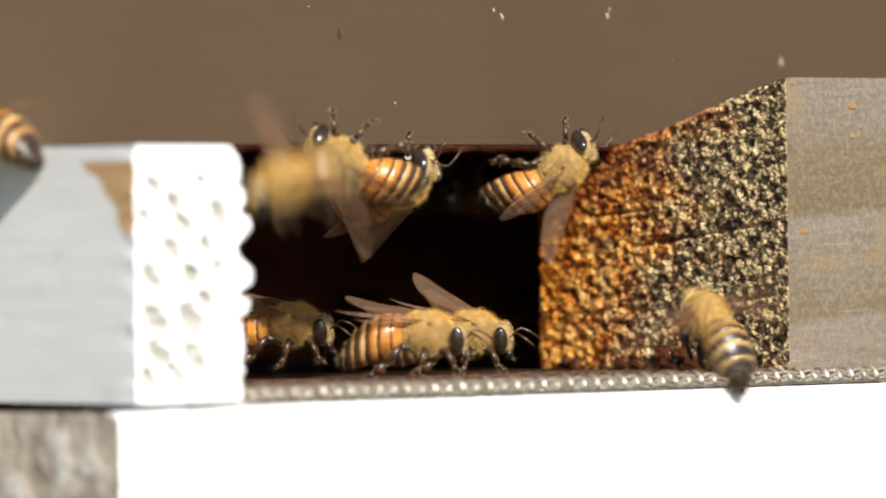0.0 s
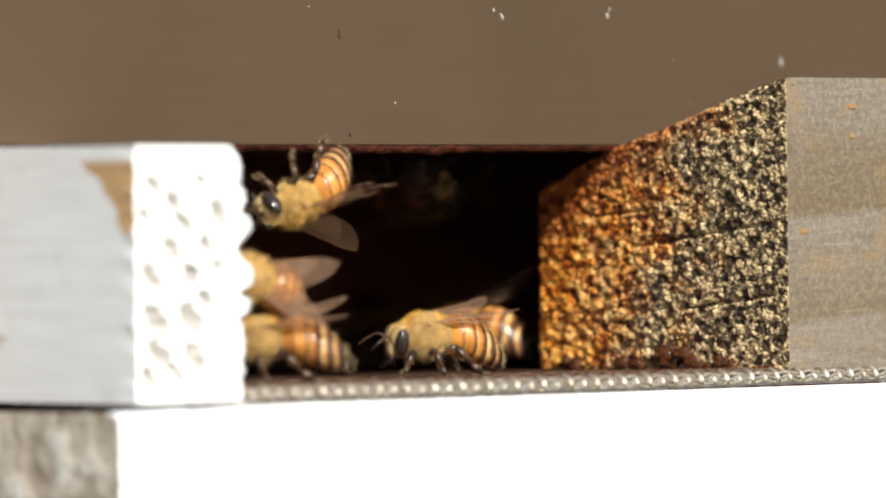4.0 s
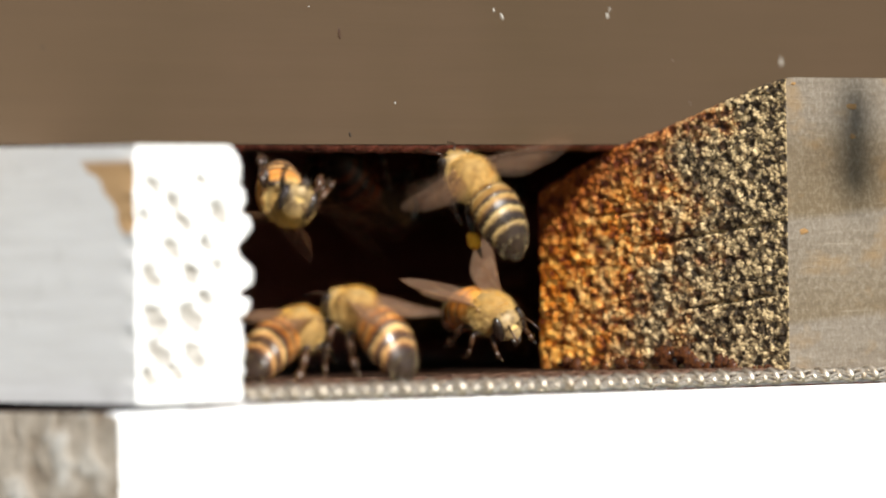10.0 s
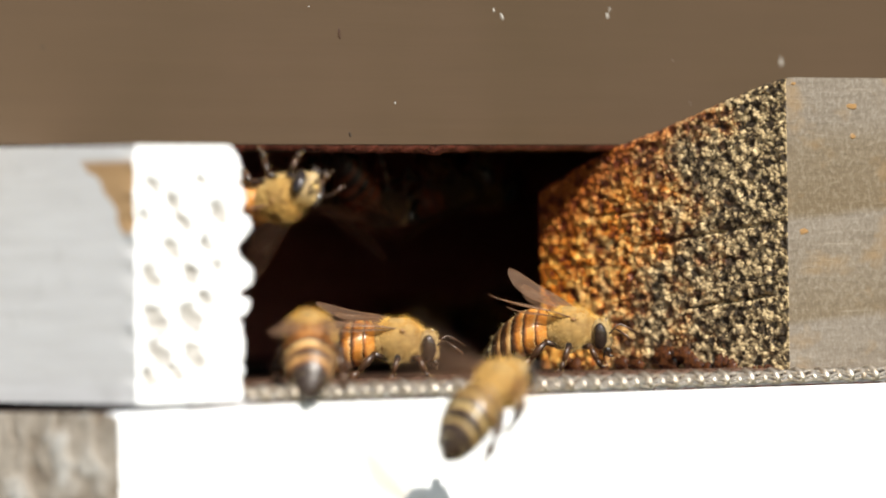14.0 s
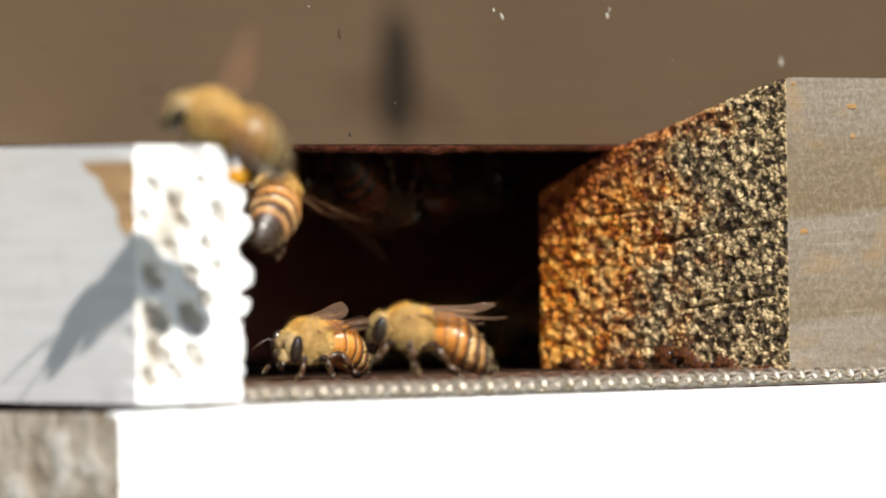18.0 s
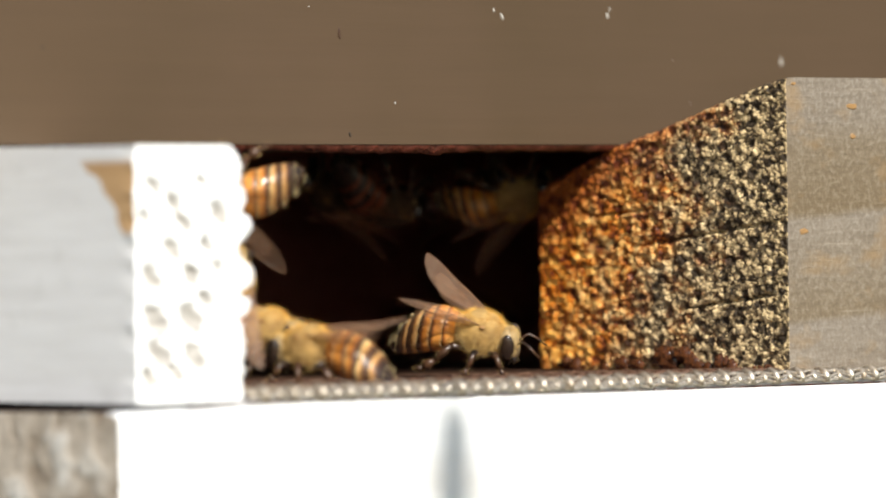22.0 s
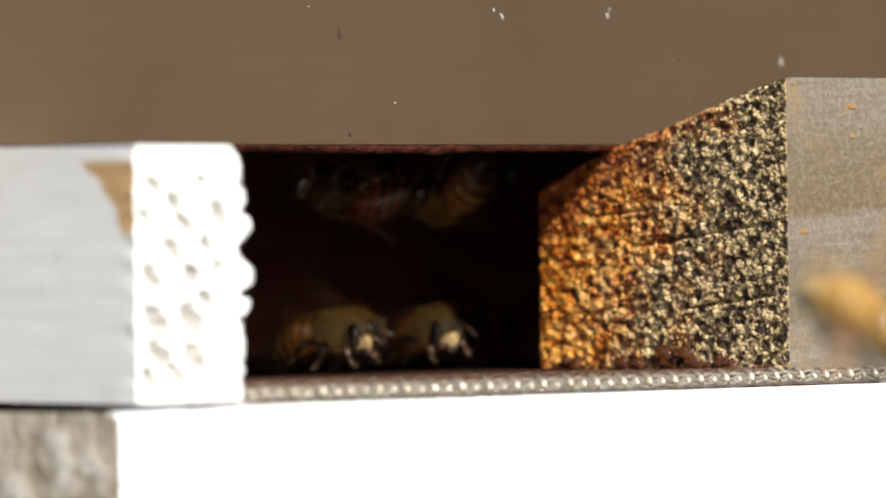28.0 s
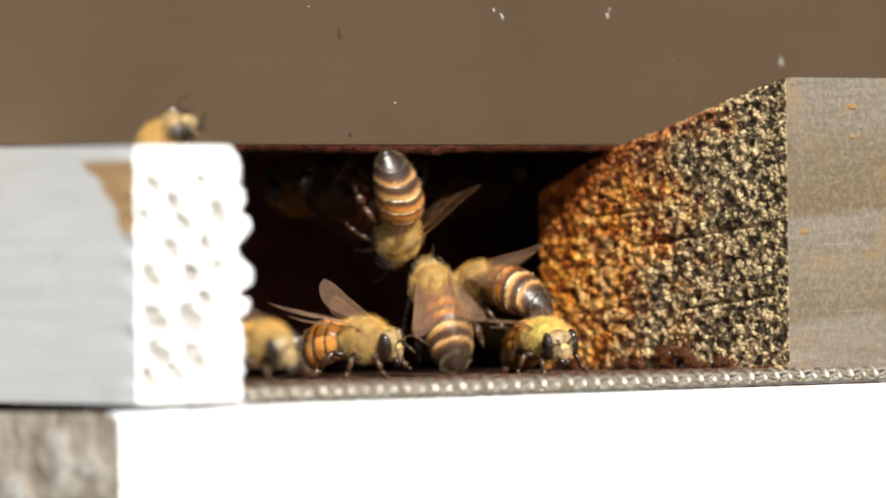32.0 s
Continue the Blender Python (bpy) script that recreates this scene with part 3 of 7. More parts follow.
def hairs(bm, c, r, n, length, seed, keep=None, droop=0.25, wide=0.035):
    """Many thin hairs on an ellipsoid."""
    rnd = random.Random(seed)
    for _ in range(n):
        d = Vector((rnd.gauss(0, 1), rnd.gauss(0, 1), rnd.gauss(0, 1))).normalized()
        if keep and not keep(d):
            continue
        p = Vector((c[0] + d.x * r[0], c[1] + d.y * r[1], c[2] + d.z * r[2])) * 1.0
        nrm = Vector((d.x / r[0], d.y / r[1], d.z / r[2])).normalized()
        lean = Vector((rnd.gauss(-droop, 0.22), rnd.gauss(0, 0.22), rnd.gauss(0, 0.22)))
        tip = p + (nrm + lean).normalized() * length * rnd.uniform(0.6, 1.25)
        side = nrm.cross(Vector((rnd.gauss(0, 1), rnd.gauss(0, 1), rnd.gauss(0, 1)))).normalized() * wide
        bm.faces.new([bm.verts.new(q * MM) for q in (p - side - nrm * 0.05, p + side - nrm * 0.05, tip)])


def thorax_bm():
    bm = bmesh.new()
    ball(bm, (0, 0, 0.05), (2.4, 2.1, 2.05), 18, 12, 0.10)
    ball(bm, (-1.75, 0, 0.0), (0.95, 1.6, 1.5), 12, 8, 0.0)
    ball(bm, (1.6, 0, -0.15), (0.8, 1.45, 1.4), 12, 8, 0.0)
    return bm


def coat_bm():
    bm = bmesh.new()
    hairs(bm, (0, 0, 0.05), (2.35, 2.05, 2.0), 4600, 0.34, 1, lambda d: not (d.z > 0.9 and abs(d.x) < 0.25), 0.35, 0.012)
    hairs(bm, (0, 0, 0.05), (2.35, 2.05, 2.0), 3200, 0.62, 3, lambda d: not (d.z > 0.9 and abs(d.x) < 0.25), 0.3, 0.008)
    hairs(bm, (-2.5, 0, 0), (0.95, 1.85, 1.7), 1100, 0.36, 7, None, 0.8, 0.012)
    hairs(bm, (2.7, 0, -0.5), (1.0, 1.6, 1.5), 900, 0.26, 2, lambda d: abs(d.y) < 0.8, 0.0, 0.011)
    hairs(bm, (1.75, 0, -0.1), (0.8, 1.5, 1.5), 700, 0.34, 8, lambda d: d.z > -0.8, 0.0, 0.012)
    return bm


def head_bm():
    bm = bmesh.new()
    ball(bm, (2.7, 0, -0.55), (1.0, 1.6, 1.5), 18, 12)
    ball(bm, (3.3, 0, -1.25), (0.55, 0.8, 0.85), 12, 8)
    for s in (1, -1):
        tube(bm, [(3.35, s * 0.3, -1.8), (3.5, s * 0.22, -2.3), (3.35, s * 0.03, -2.65)], [0.3, 0.22, 0.08], 6, 1)
    tube(bm, [(3.1, 0, -2.0), (2.9, 0, -2.9)], [0.16, 0.07], 6, 1)
    return bm


def brow_bm():
    """The pale, hairy shield of the face between the eyes."""
    bm = bmesh.new()
    ball(bm, (3.42, 0, -0.75), (0.34, 0.62, 0.55), 12, 8)
    hairs(bm, (2.95, 0, -0.2), (0.85, 0.9, 1.25), 420, 0.26, 5, lambda d: d.x > -0.2 and d.z > -0.3, 0.0, 0.012)
    return bm


def eye_bm(s):
    bm = bmesh.new()
    ball(bm, (2.92, s * 1.28, -0.45), (0.68, 0.52, 1.28), 16, 12)
    return bm


def antenna_bm(s):
    bm = bmesh.new()
    tube(bm, [(3.6, s * 0.35, -0.5), (4.15, s * 0.75, 0.05), (4.5, s * 1.0, 0.1), (5.2, s * 1.2, -0.3), (6.1, s * 1.35, -1.0)], [0.10, 0.085, 0.10, 0.10, 0.08], 6)
    return bm


SEG_X = [-1.9, -3.0, -4.15, -5.3, -6.4, -7.4, -8.3]
SEG_R = [1.3, 2.15, 2.35, 2.28, 2.0, 1.5, 0.5]


def droop(x):
    return -0.070 * (x + 2) ** 2


def segment_bm(k):
    """One abdomen ring; each laps over the next, with a fringe of short hair."""
    bm = bmesh.new()
    x0, x1, r0, r1 = SEG_X[k], SEG_X[k + 1], SEG_R[k], SEG_R[k + 1]
    n = 22
    stops = ((0.0, 0.95), (0.14, 0.99), (0.35, 1.02), (0.7, 1.03), (0.98, 1.025), (1.08, 1.01), (1.15, 0.9))
    rings = []
    for t, g in stops:
        x = x0 + (x1 - x0) * t
        r = (r0 + (r1 - r0) * min(t, 1.0)) * g
        if k == 5 and t > 1:
            r *= 0.4
        zc = droop(x)
        rings.append([bm.verts.new(Vector((x, r * math.cos(a * math.tau / n), zc + r * 0.9 * math.sin(a * math.tau / n))) * MM) for a in range(n)])
    for i in range(len(rings) - 1):
        for a in range(n):
            bm.faces.new((rings[i][a], rings[i][(a + 1) % n], rings[i + 1][(a + 1) % n], rings[i + 1][a])).smooth = True
    bm.faces.new(rings[-1])
    bm.faces.new(rings[0][::-1])
    bmesh.ops.recalc_face_normals(bm, faces=bm.faces[:])
    shell = len(bm.faces)
    if k:
        hairs(bm, (x0 + (x1 - x0) * 0.12, 0, droop(x0)), (0.16, r0 * 1.0, r0 * 0.9), 300, 0.30, 20 + k, None, 1.3, 0.011)
    hairs(bm, ((x0 + x1) / 2, 0, droop((x0 + x1) / 2)), (0.6, (r0 + r1) / 2 * 1.02, (r0 + r1) / 2 * 0.92), 120, 0.24, 30 + k, None, 1.6, 0.008)
    bm.faces.ensure_lookup_table()
    for i, f in enumerate(bm.faces):
        f.material_index = 0 if i < shell else 1
    return bm


def wing_bm(length, width, fore=True):
    """A wing along -x from its root, a thin skin with veins (mm)."""
    bm = bmesh.new()
    n = 14
    top, low = [], []
    for i in range(n + 1):
        t = i / n
        x = -length * t
        front = 0.12 + 0.10 * t * width - 0.55 * width * max(0, t - 0.8) ** 1.5 * 4
        backw = -width * (math.sin(min(1.0, t * 1.02) ** 0.9 * math.pi * 0.93) ** 0.8 if t < 0.999 else 0.12)
        z = 0.10 * math.sin(t * 7)
        top.append(bm.verts.new(Vector((x, front, z)) * MM))
        low.append(bm.verts.new(Vector((x, backw * (0.9 if fore else 1.0) - 0.05, z - 0.12)) * MM))
    for i in range(n):
        f = bm.faces.new((top[i], top[i + 1], low[i + 1], low[i]))
        f.smooth = True
    up = [v.co / MM for v in top]
    dn = [v.co / MM for v in low]
    tube(bm, [tuple(p) for p in up], [0.07 * (1 - 0.6 * i / n) for i in range(n + 1)], 5, 1)
    for a, b_, frac in ((0, 9, 0.45), (0, 11, 0.7), (5, 10, 0.85)):
        pts = []
        for j in range(a, b_ + 1):
            w = frac * (j - a) / (b_ - a) + 0.06
            pts.append(tuple(up[j] * (1 - w) + dn[j] * w))
        tube(bm, pts, [0.024] * len(pts), 4, 1)
    return bm


def leg_bm(kind, s, style):
    """kind: 0 fore, 1 middle, 2 hind; s: side; style: stand or fly."""
    bm = bmesh.new()
    if style == "stand":
        pts = (
            [(1.2, 0.7, -1.6), (2.0, 1.6, -1.3), (2.6, 2.0, -2.5), (2.95, 2.0, -3.15), (3.5, 2.0, -3.3)],
            [(0.1, 0.8, -1.6), (0.1, 2.5, -1.0), (-0.3, 3.1, -2.4), (-0.6, 3.4, -3.15), (-1.1, 3.6, -3.3)],
            [(-0.9, 0.8, -1.6), (-2.1, 2.3, -0.7), (-3.5, 2.8, -2.2), (-4.6, 3.0, -3.1), (-5.4, 3.1, -3.3)],
        )[kind]
    else:
        pts = (
            [(1.0, 0.7, -1.6), (1.7, 1.5, -2.1), (1.0, 1.7, -2.9), (0.6, 1.5, -3.5), (0.3, 1.4, -3.8)],
            [(0.0, 0.8, -1.6), (0.5, 1.7, -2.1), (-0.4, 1.8, -3.1), (-0.9, 1.6, -3.8), (-1.2, 1.5, -4.1)],
            [(-0.9, 0.8, -1.5), (-2.0, 1.6, -1.9), (-3.4, 1.8, -3.1), (-4.4, 1.7, -4.4), (-4.9, 1.65, -5.1)],
        )[kind]
    pts = [(p[0], s * p[1], p[2]) for p in pts]
    rad = [0.26, 0.30, 0.30 if kind < 2 else 0.42, 0.26 if kind < 2 else 0.50, 0.1]
    half = [tuple((Vector(p) + Vector(q)) / 2) for p, q in zip(pts, pts[1:])]
    tube(bm, pts[:2], rad[:2], 7)
    tube(bm, [pts[1], half[1], pts[2]], [0.22, rad[2] * 0.95, 0.2], 8)
    tube(bm, [pts[2], half[2], pts[3]], [0.18, rad[3], 0.17], 8)
    mid = half[3]
    tube(bm, [pts[3], mid, pts[4]], [rad[3] * 0.6, 0.13, 0.06], 6)
    # pale bristles along both edges of thigh and shin
    rnd = random.Random(kind * 7 + (s > 0))
    for a, b_, r, n in ((pts[0], pts[1], rad[1], 30), (pts[1], pts[2], rad[2], 16), (pts[2], pts[3], rad[3], 20), (pts[3], pts[4], 0.12, 6)):
        a, b_ = Vector(a), Vector(b_)
        along = (b_ - a).normalized()
        edge = along.cross(Vector((0, s, 0.15))).normalized()
        for _ in range(n):
            t = rnd.random()
            way = (edge * rnd.choice((-1, 1)) + Vector((rnd.gauss(0, 0.35), rnd.gauss(0, 0.35), rnd.gauss(0, 0.35))) + along * 0.5).normalized()
            p = a + (b_ - a) * t + way * r * 0.75 * math.sin(math.pi * min(max(t, 0.15), 0.85))
            q = along * 0.012
            bm.faces.new([bm.verts.new(w * MM) for w in (p - q, p + q, p + way * 0.32)]).material_index = 1
    return bm


def pollen_bm(s, style):
    bm = bmesh.new()
    c = (-4.0, s * 3.1, -2.5) if style == "stand" else (-3.8, s * 1.95, -3.6)
    ball(bm, c, (0.95, 0.6, 0.75), 12, 9, 0.25)
    return bm


# hinge places of the wings and how they are held: turn about z, then lift
HINGE = {"fore": (0.35, 1.25, 1.35), "rear": (-0.45, 1.2, 1.2)}


def wing_pose(which, s, sweep, lift, twist=0.0):
    x, y, z = HINGE[which]
    m = Matrix.Translation(Vector((x, s * y, z)) * MM)
    m = m @ Euler((0, 0, radians(-s * sweep))).to_matrix().to_4x4()
    m = m @ Euler((radians(s * twist), radians(lift), 0)).to_matrix().to_4x4()
    return m


def make_bee(style, sweep, lift, label, pollen=False, dusty=False, shaded=False):
    """style: stand or fly; sweep, lift: how the wings are held."""
    bee = new("bee")
    tagged(bee, label, "bee", "bees at the hive entrance")
    hair = HAIR_SHADED if shaded else HAIR
    part("thorax", thorax_bm(), GREENISH if dusty else FUZZ_SHADED if shaded else FUZZ, bee)
    part("coat", coat_bm(), hair, bee, "brown hair coloured dark as in shade" if shaded else "short golden hair")
    head = part("head", head_bm(), [FACE, BLACK], bee)
    part("face", brow_bm(), hair, head, "pale hairy face")
    for s in (1, -1):
        part("eye", eye_bm(s), EYE_M, head, "glossy black eye")
        part("antenna", antenna_bm(s), LEG, head)
    abdomen = None
    for k in range(6):
        seg = part("abdomen" if k == 0 else "segment", segment_bm(k), [RINGS_SHADED if shaded else RINGS_OLIVE if style == "fly" else RINGS, GREENISH if dusty else HAIR_SHADED if shaded else BAND], abdomen or bee, "amber abdomen with dark bands" if k == 0 else "")
        abdomen = abdomen or seg
    for which, length, width in (("fore", 8.6, 2.5), ("rear", 6.0, 1.75)):
        for s in (1, -1):
            bm = wing_bm(length, width, which == "fore")
            if s < 0:
                for v in bm.verts:
                    v.co.y = -v.co.y
            w = part("forewing" if which == "fore" else "hindwing", bm, [WING, VEIN] if style == "stand" else [WING_CLEAR, WING], bee, "thin smoky wing")
            w.matrix_basis = wing_pose(which, s, sweep + (0 if which == "fore" else 4), lift - (0 if which == "fore" else 3))
    for s in (1, -1):
        bm = bmesh.new()
        x, y, z = HINGE["fore"]
        ball(bm, (x + 0.2, s * (y + 0.45), z - 0.05), (0.28, 0.18, 0.18), 10, 8)
        part("wing_root", bm, TEGULA, bee, "glossy brown wing cover")
    for kind in range(3):
        for s in (1, -1):
            leg = part("leg", leg_bm(kind, s, style), [LEG, hair], bee)
            if kind == 2 and pollen:
                part("pollen_load", pollen_bm(s, style), POLLEN, leg, "orange pollen load")
    return bee


LOOKS = {
    "walk": make_bee("stand", 15, 10, "golden brown worker bee with folded wings on the hive floor"),
    "wide": make_bee("stand", 30, 22, "golden brown worker bee with half raised wings"),
    # an ordinary bee in darker colours that stand for the entrance's shade
    "shaded": make_bee("stand", 20, 10, "worker bee in the entrance with shade put into its colours", shaded=True),
    "load": make_bee("stand", 24, 20, "worker bee carrying orange pollen on its hind legs", pollen=True),
    "dust": make_bee("stand", 18, 8, "worker bee dusted with yellow pollen", dusty=True),
    "fly": make_bee("fly", 72, 10, "worker bee in flight with wings spread"),
    "flyload": make_bee("fly", 72, 10, "worker bee in flight carrying orange pollen", pollen=True),
}
used_looks = set()


def bee_of(look_name):
    """The first bee of a look is the one built; later ones are copies of it."""
    ob = LOOKS[look_name]
    if look_name in used_looks:
        return copy_thing(ob, Matrix())
    used_looks.add(look_name)
    return ob


# the upright plane that faces the entrance at YAW degrees: right, up, and towards the eye
ACROSS = Vector((math.cos(radians(YAW)), -math.sin(radians(YAW)), 0))
UP = Vector((0, 0, 1))
NEAR = Vector((-math.sin(radians(YAW)), -math.cos(radians(YAW)), 0))


def stance(x, y, z, head, toward, back, back_toward):
    """A bee's pose: millimetres; the way its head points as an angle in that plane (0 right, 90 up) and out of it, and the way its back points."""
    def way(a, e):
        a, e = radians(a), radians(e)
        return ACROSS * (math.cos(e) * math.cos(a)) + UP * (math.cos(e) * math.sin(a)) + NEAR * math.sin(e)
    f = way(head, toward)
    b = way(back, back_toward)
    b = (b - f * b.dot(f)).normalized()
    m = Matrix((f, b.cross(f), b)).transposed().to_4x4()
    m.translation = Vector((x, y, z)) * MM
    return m


def go(bee, rows):
    walk(bee, [(r[0], stance(*r[1:])) for r in rows])


def flap(bee, times):
    """Wing beats of a flying bee in short spells round the given times."""
    beat = (0, 52, 0, -52)
    for w in [o for o in bee.children if o.name.startswith(("forewing", "hindwing"))]:
        s = 1 if w.matrix_basis.translation.y > 0 else -1
        which = "fore" if w.name.startswith("fore") else "rear"
        rows = [(0.0, wing_pose(which, s, 72, 10))]
        for t in times:
            for k in range(-6, 7):
                q = round(t * 30) + k
                if q > rows[-1][0] * 30 + 0.5 and q < 960:
                    rows.append((q / 30, wing_pose(which, s, 72, 10 + beat[k % 4])))
        rows.append((32.0, wing_pose(which, s, 72, 10)))
        walk(w, rows)


# ---- small marks: specks on the brown board, spots of resin, dust ----
def fleck_bm(w, h, seed, lean=0.0):
    rnd = random.Random(seed)
    bm = bmesh.new()
    n = 9
    rim = []
    for i in range(n):
        a = i * math.tau / n
        r = rnd.uniform(0.7, 1.15)
        u, v = math.cos(a) * w * 0.5 * r, math.sin(a) * h * 0.5 * r
        rim.append((u * math.cos(lean) - v * math.sin(lean), u * math.sin(lean) + v * math.cos(lean)))
    low = [bm.verts.new(Vector((u, 0, v)) * MM) for u, v in rim]
    top = [bm.verts.new(Vector((u * 0.7, -0.09, v * 0.7)) * MM) for u, v in rim]
    for i in range(n):
        bm.faces.new((low[i], low[(i + 1) % n], top[(i + 1) % n], top[i]))
    bm.faces.new(top)
    bmesh.ops.recalc_face_normals(bm, faces=bm.faces[:])
    return bm


def plain(name, c, rough_=0.6):
    def build(nt, b):
        n = noise_tex(nt, coords(nt, (1, 1, 1)), 3000.0, 2)
        nt.links.new(ramp(nt, n, [(0.3, tuple(x * 0.75 for x in c)), (0.7, c)]), b.inputs["Base Color"])
    return mat(name, build, rough_)


CHIP = plain("paint_chip", (0.36, 0.34, 0.30))
DIRT = plain("dirt_speck", (0.02, 0.016, 0.012))
RUST = plain("rust_spot", (0.29, 0.165, 0.06))
YELLOW = plain("pollen_mark", (0.80, 0.70, 0.42))
RESIN_DARK = mat("dark_propolis", lambda nt, b: nt.links.new(ramp(nt, noise_tex(nt, coords(nt, (1, 1, 1)), 1500.0, 3), [(0.35, (0.030, 0.011, 0.006)), (0.7, (0.17, 0.060, 0.020))]), b.inputs["Base Color"]), 0.15, 0, 0.8)
TAN = plain("tan_scratch", (0.050, 0.022, 0.009))

FLECKS = [
    # x, z on the brown board, width, height, lean, material
    (29.5, 22.0, 0.5, 1.2, 0.5, CHIP), (28.5, 22.6, 0.4, 0.6, 0.2, CHIP), (42.9, 22.3, 0.5, 1.0, 0.1, CHIP), (43.2, 22.9, 0.4, 0.5, 0.0, CHIP),
    (65.8, 18.1, 0.7, 1.3, 0.1, CHIP), (9.6, 20.1, 0.5, 1.6, 0.0, TAN),
    (10.7, 10.75, 0.35, 0.7, 0.4, DIRT), (16.2, 13.7, 0.25, 0.4, 0.0, CHIP),
    (53.6, 13.9, 0.2, 0.2, 0.0, CHIP), (51.3, 18.0, 0.2, 0.2, 0.0, CHIP), (6.0, 22.6, 0.2, 0.2, 0.0, CHIP), (-24.5, 18.5, 0.3, 0.3, 0.0, DIRT),
]
for i, (x, z, w, h, lean, m) in enumerate(FLECKS):
    f = part("paint_fleck", fleck_bm(w * 0.7, h * 0.75, i, lean), m, body)
    f.location = Vector((x, 26.0, z)) * MM
for i, (x, z, w, h, m) in enumerate(((51.9, 12.9, 1.4, 0.7, RUST), (52.0, 10.1, 0.8, 0.6, RUST), (45.5, 1.2, 1.2, 0.7, RUST), (44.4, 15.0, 0.7, 0.4, RUST))):
    f = part("resin_spot", fleck_bm(w, h, 40 + i), m, block)
    f.location = Vector((x, 1.6, z)) * MM
for i, (x, z, w, h, lean) in enumerate(((14.2, -20.2, 0.5, 1.0, -0.4), (-15.0, -19.6, 0.35, 0.8, -0.2))):
    f = part("pollen_mark", fleck_bm(w, h, 60 + i, lean), YELLOW, floor_board)
    f.location = Vector((x, 0.0, z)) * MM

# lumps of propolis along the foot of the block
rnd = random.Random(11)
for i in range(34):
    y = 3.0 + 33 * rnd.random()
    bm = bmesh.new()
    r = rnd.choice((0.22, 0.3, 0.4, 0.5, 0.75)) * (1.25 if 10 < y < 28 else 0.8)
    ball(bm, (0, 0, 0), (r * 0.8, r * rnd.uniform(0.8, 1.7), r * rnd.uniform(0.6, 1.3)), 14, 9, 0.7)
    bead = part("propolis_bead", bm, RESIN_DARK, block)
    bead.location = Vector((43.3 - 0.25 * r, y, -11.7 + r * rnd.uniform(0.2, 1.5))) * MM


# ---- where the bees go ----
def motions():
    bees = [bee_of(n) for n in ['wide', 'wide', 'walk', 'shaded', 'shaded', 'shaded', 'walk', 'walk', 'wide', 'load', 'dust', 'walk', 'walk', 'walk', 'fly', 'flyload', 'fly', 'fly', 'fly', 'fly', 'fly']]
    bee = bees[0]
    bee["label"] = "worker bee hanging head up at the hive body's lower edge"
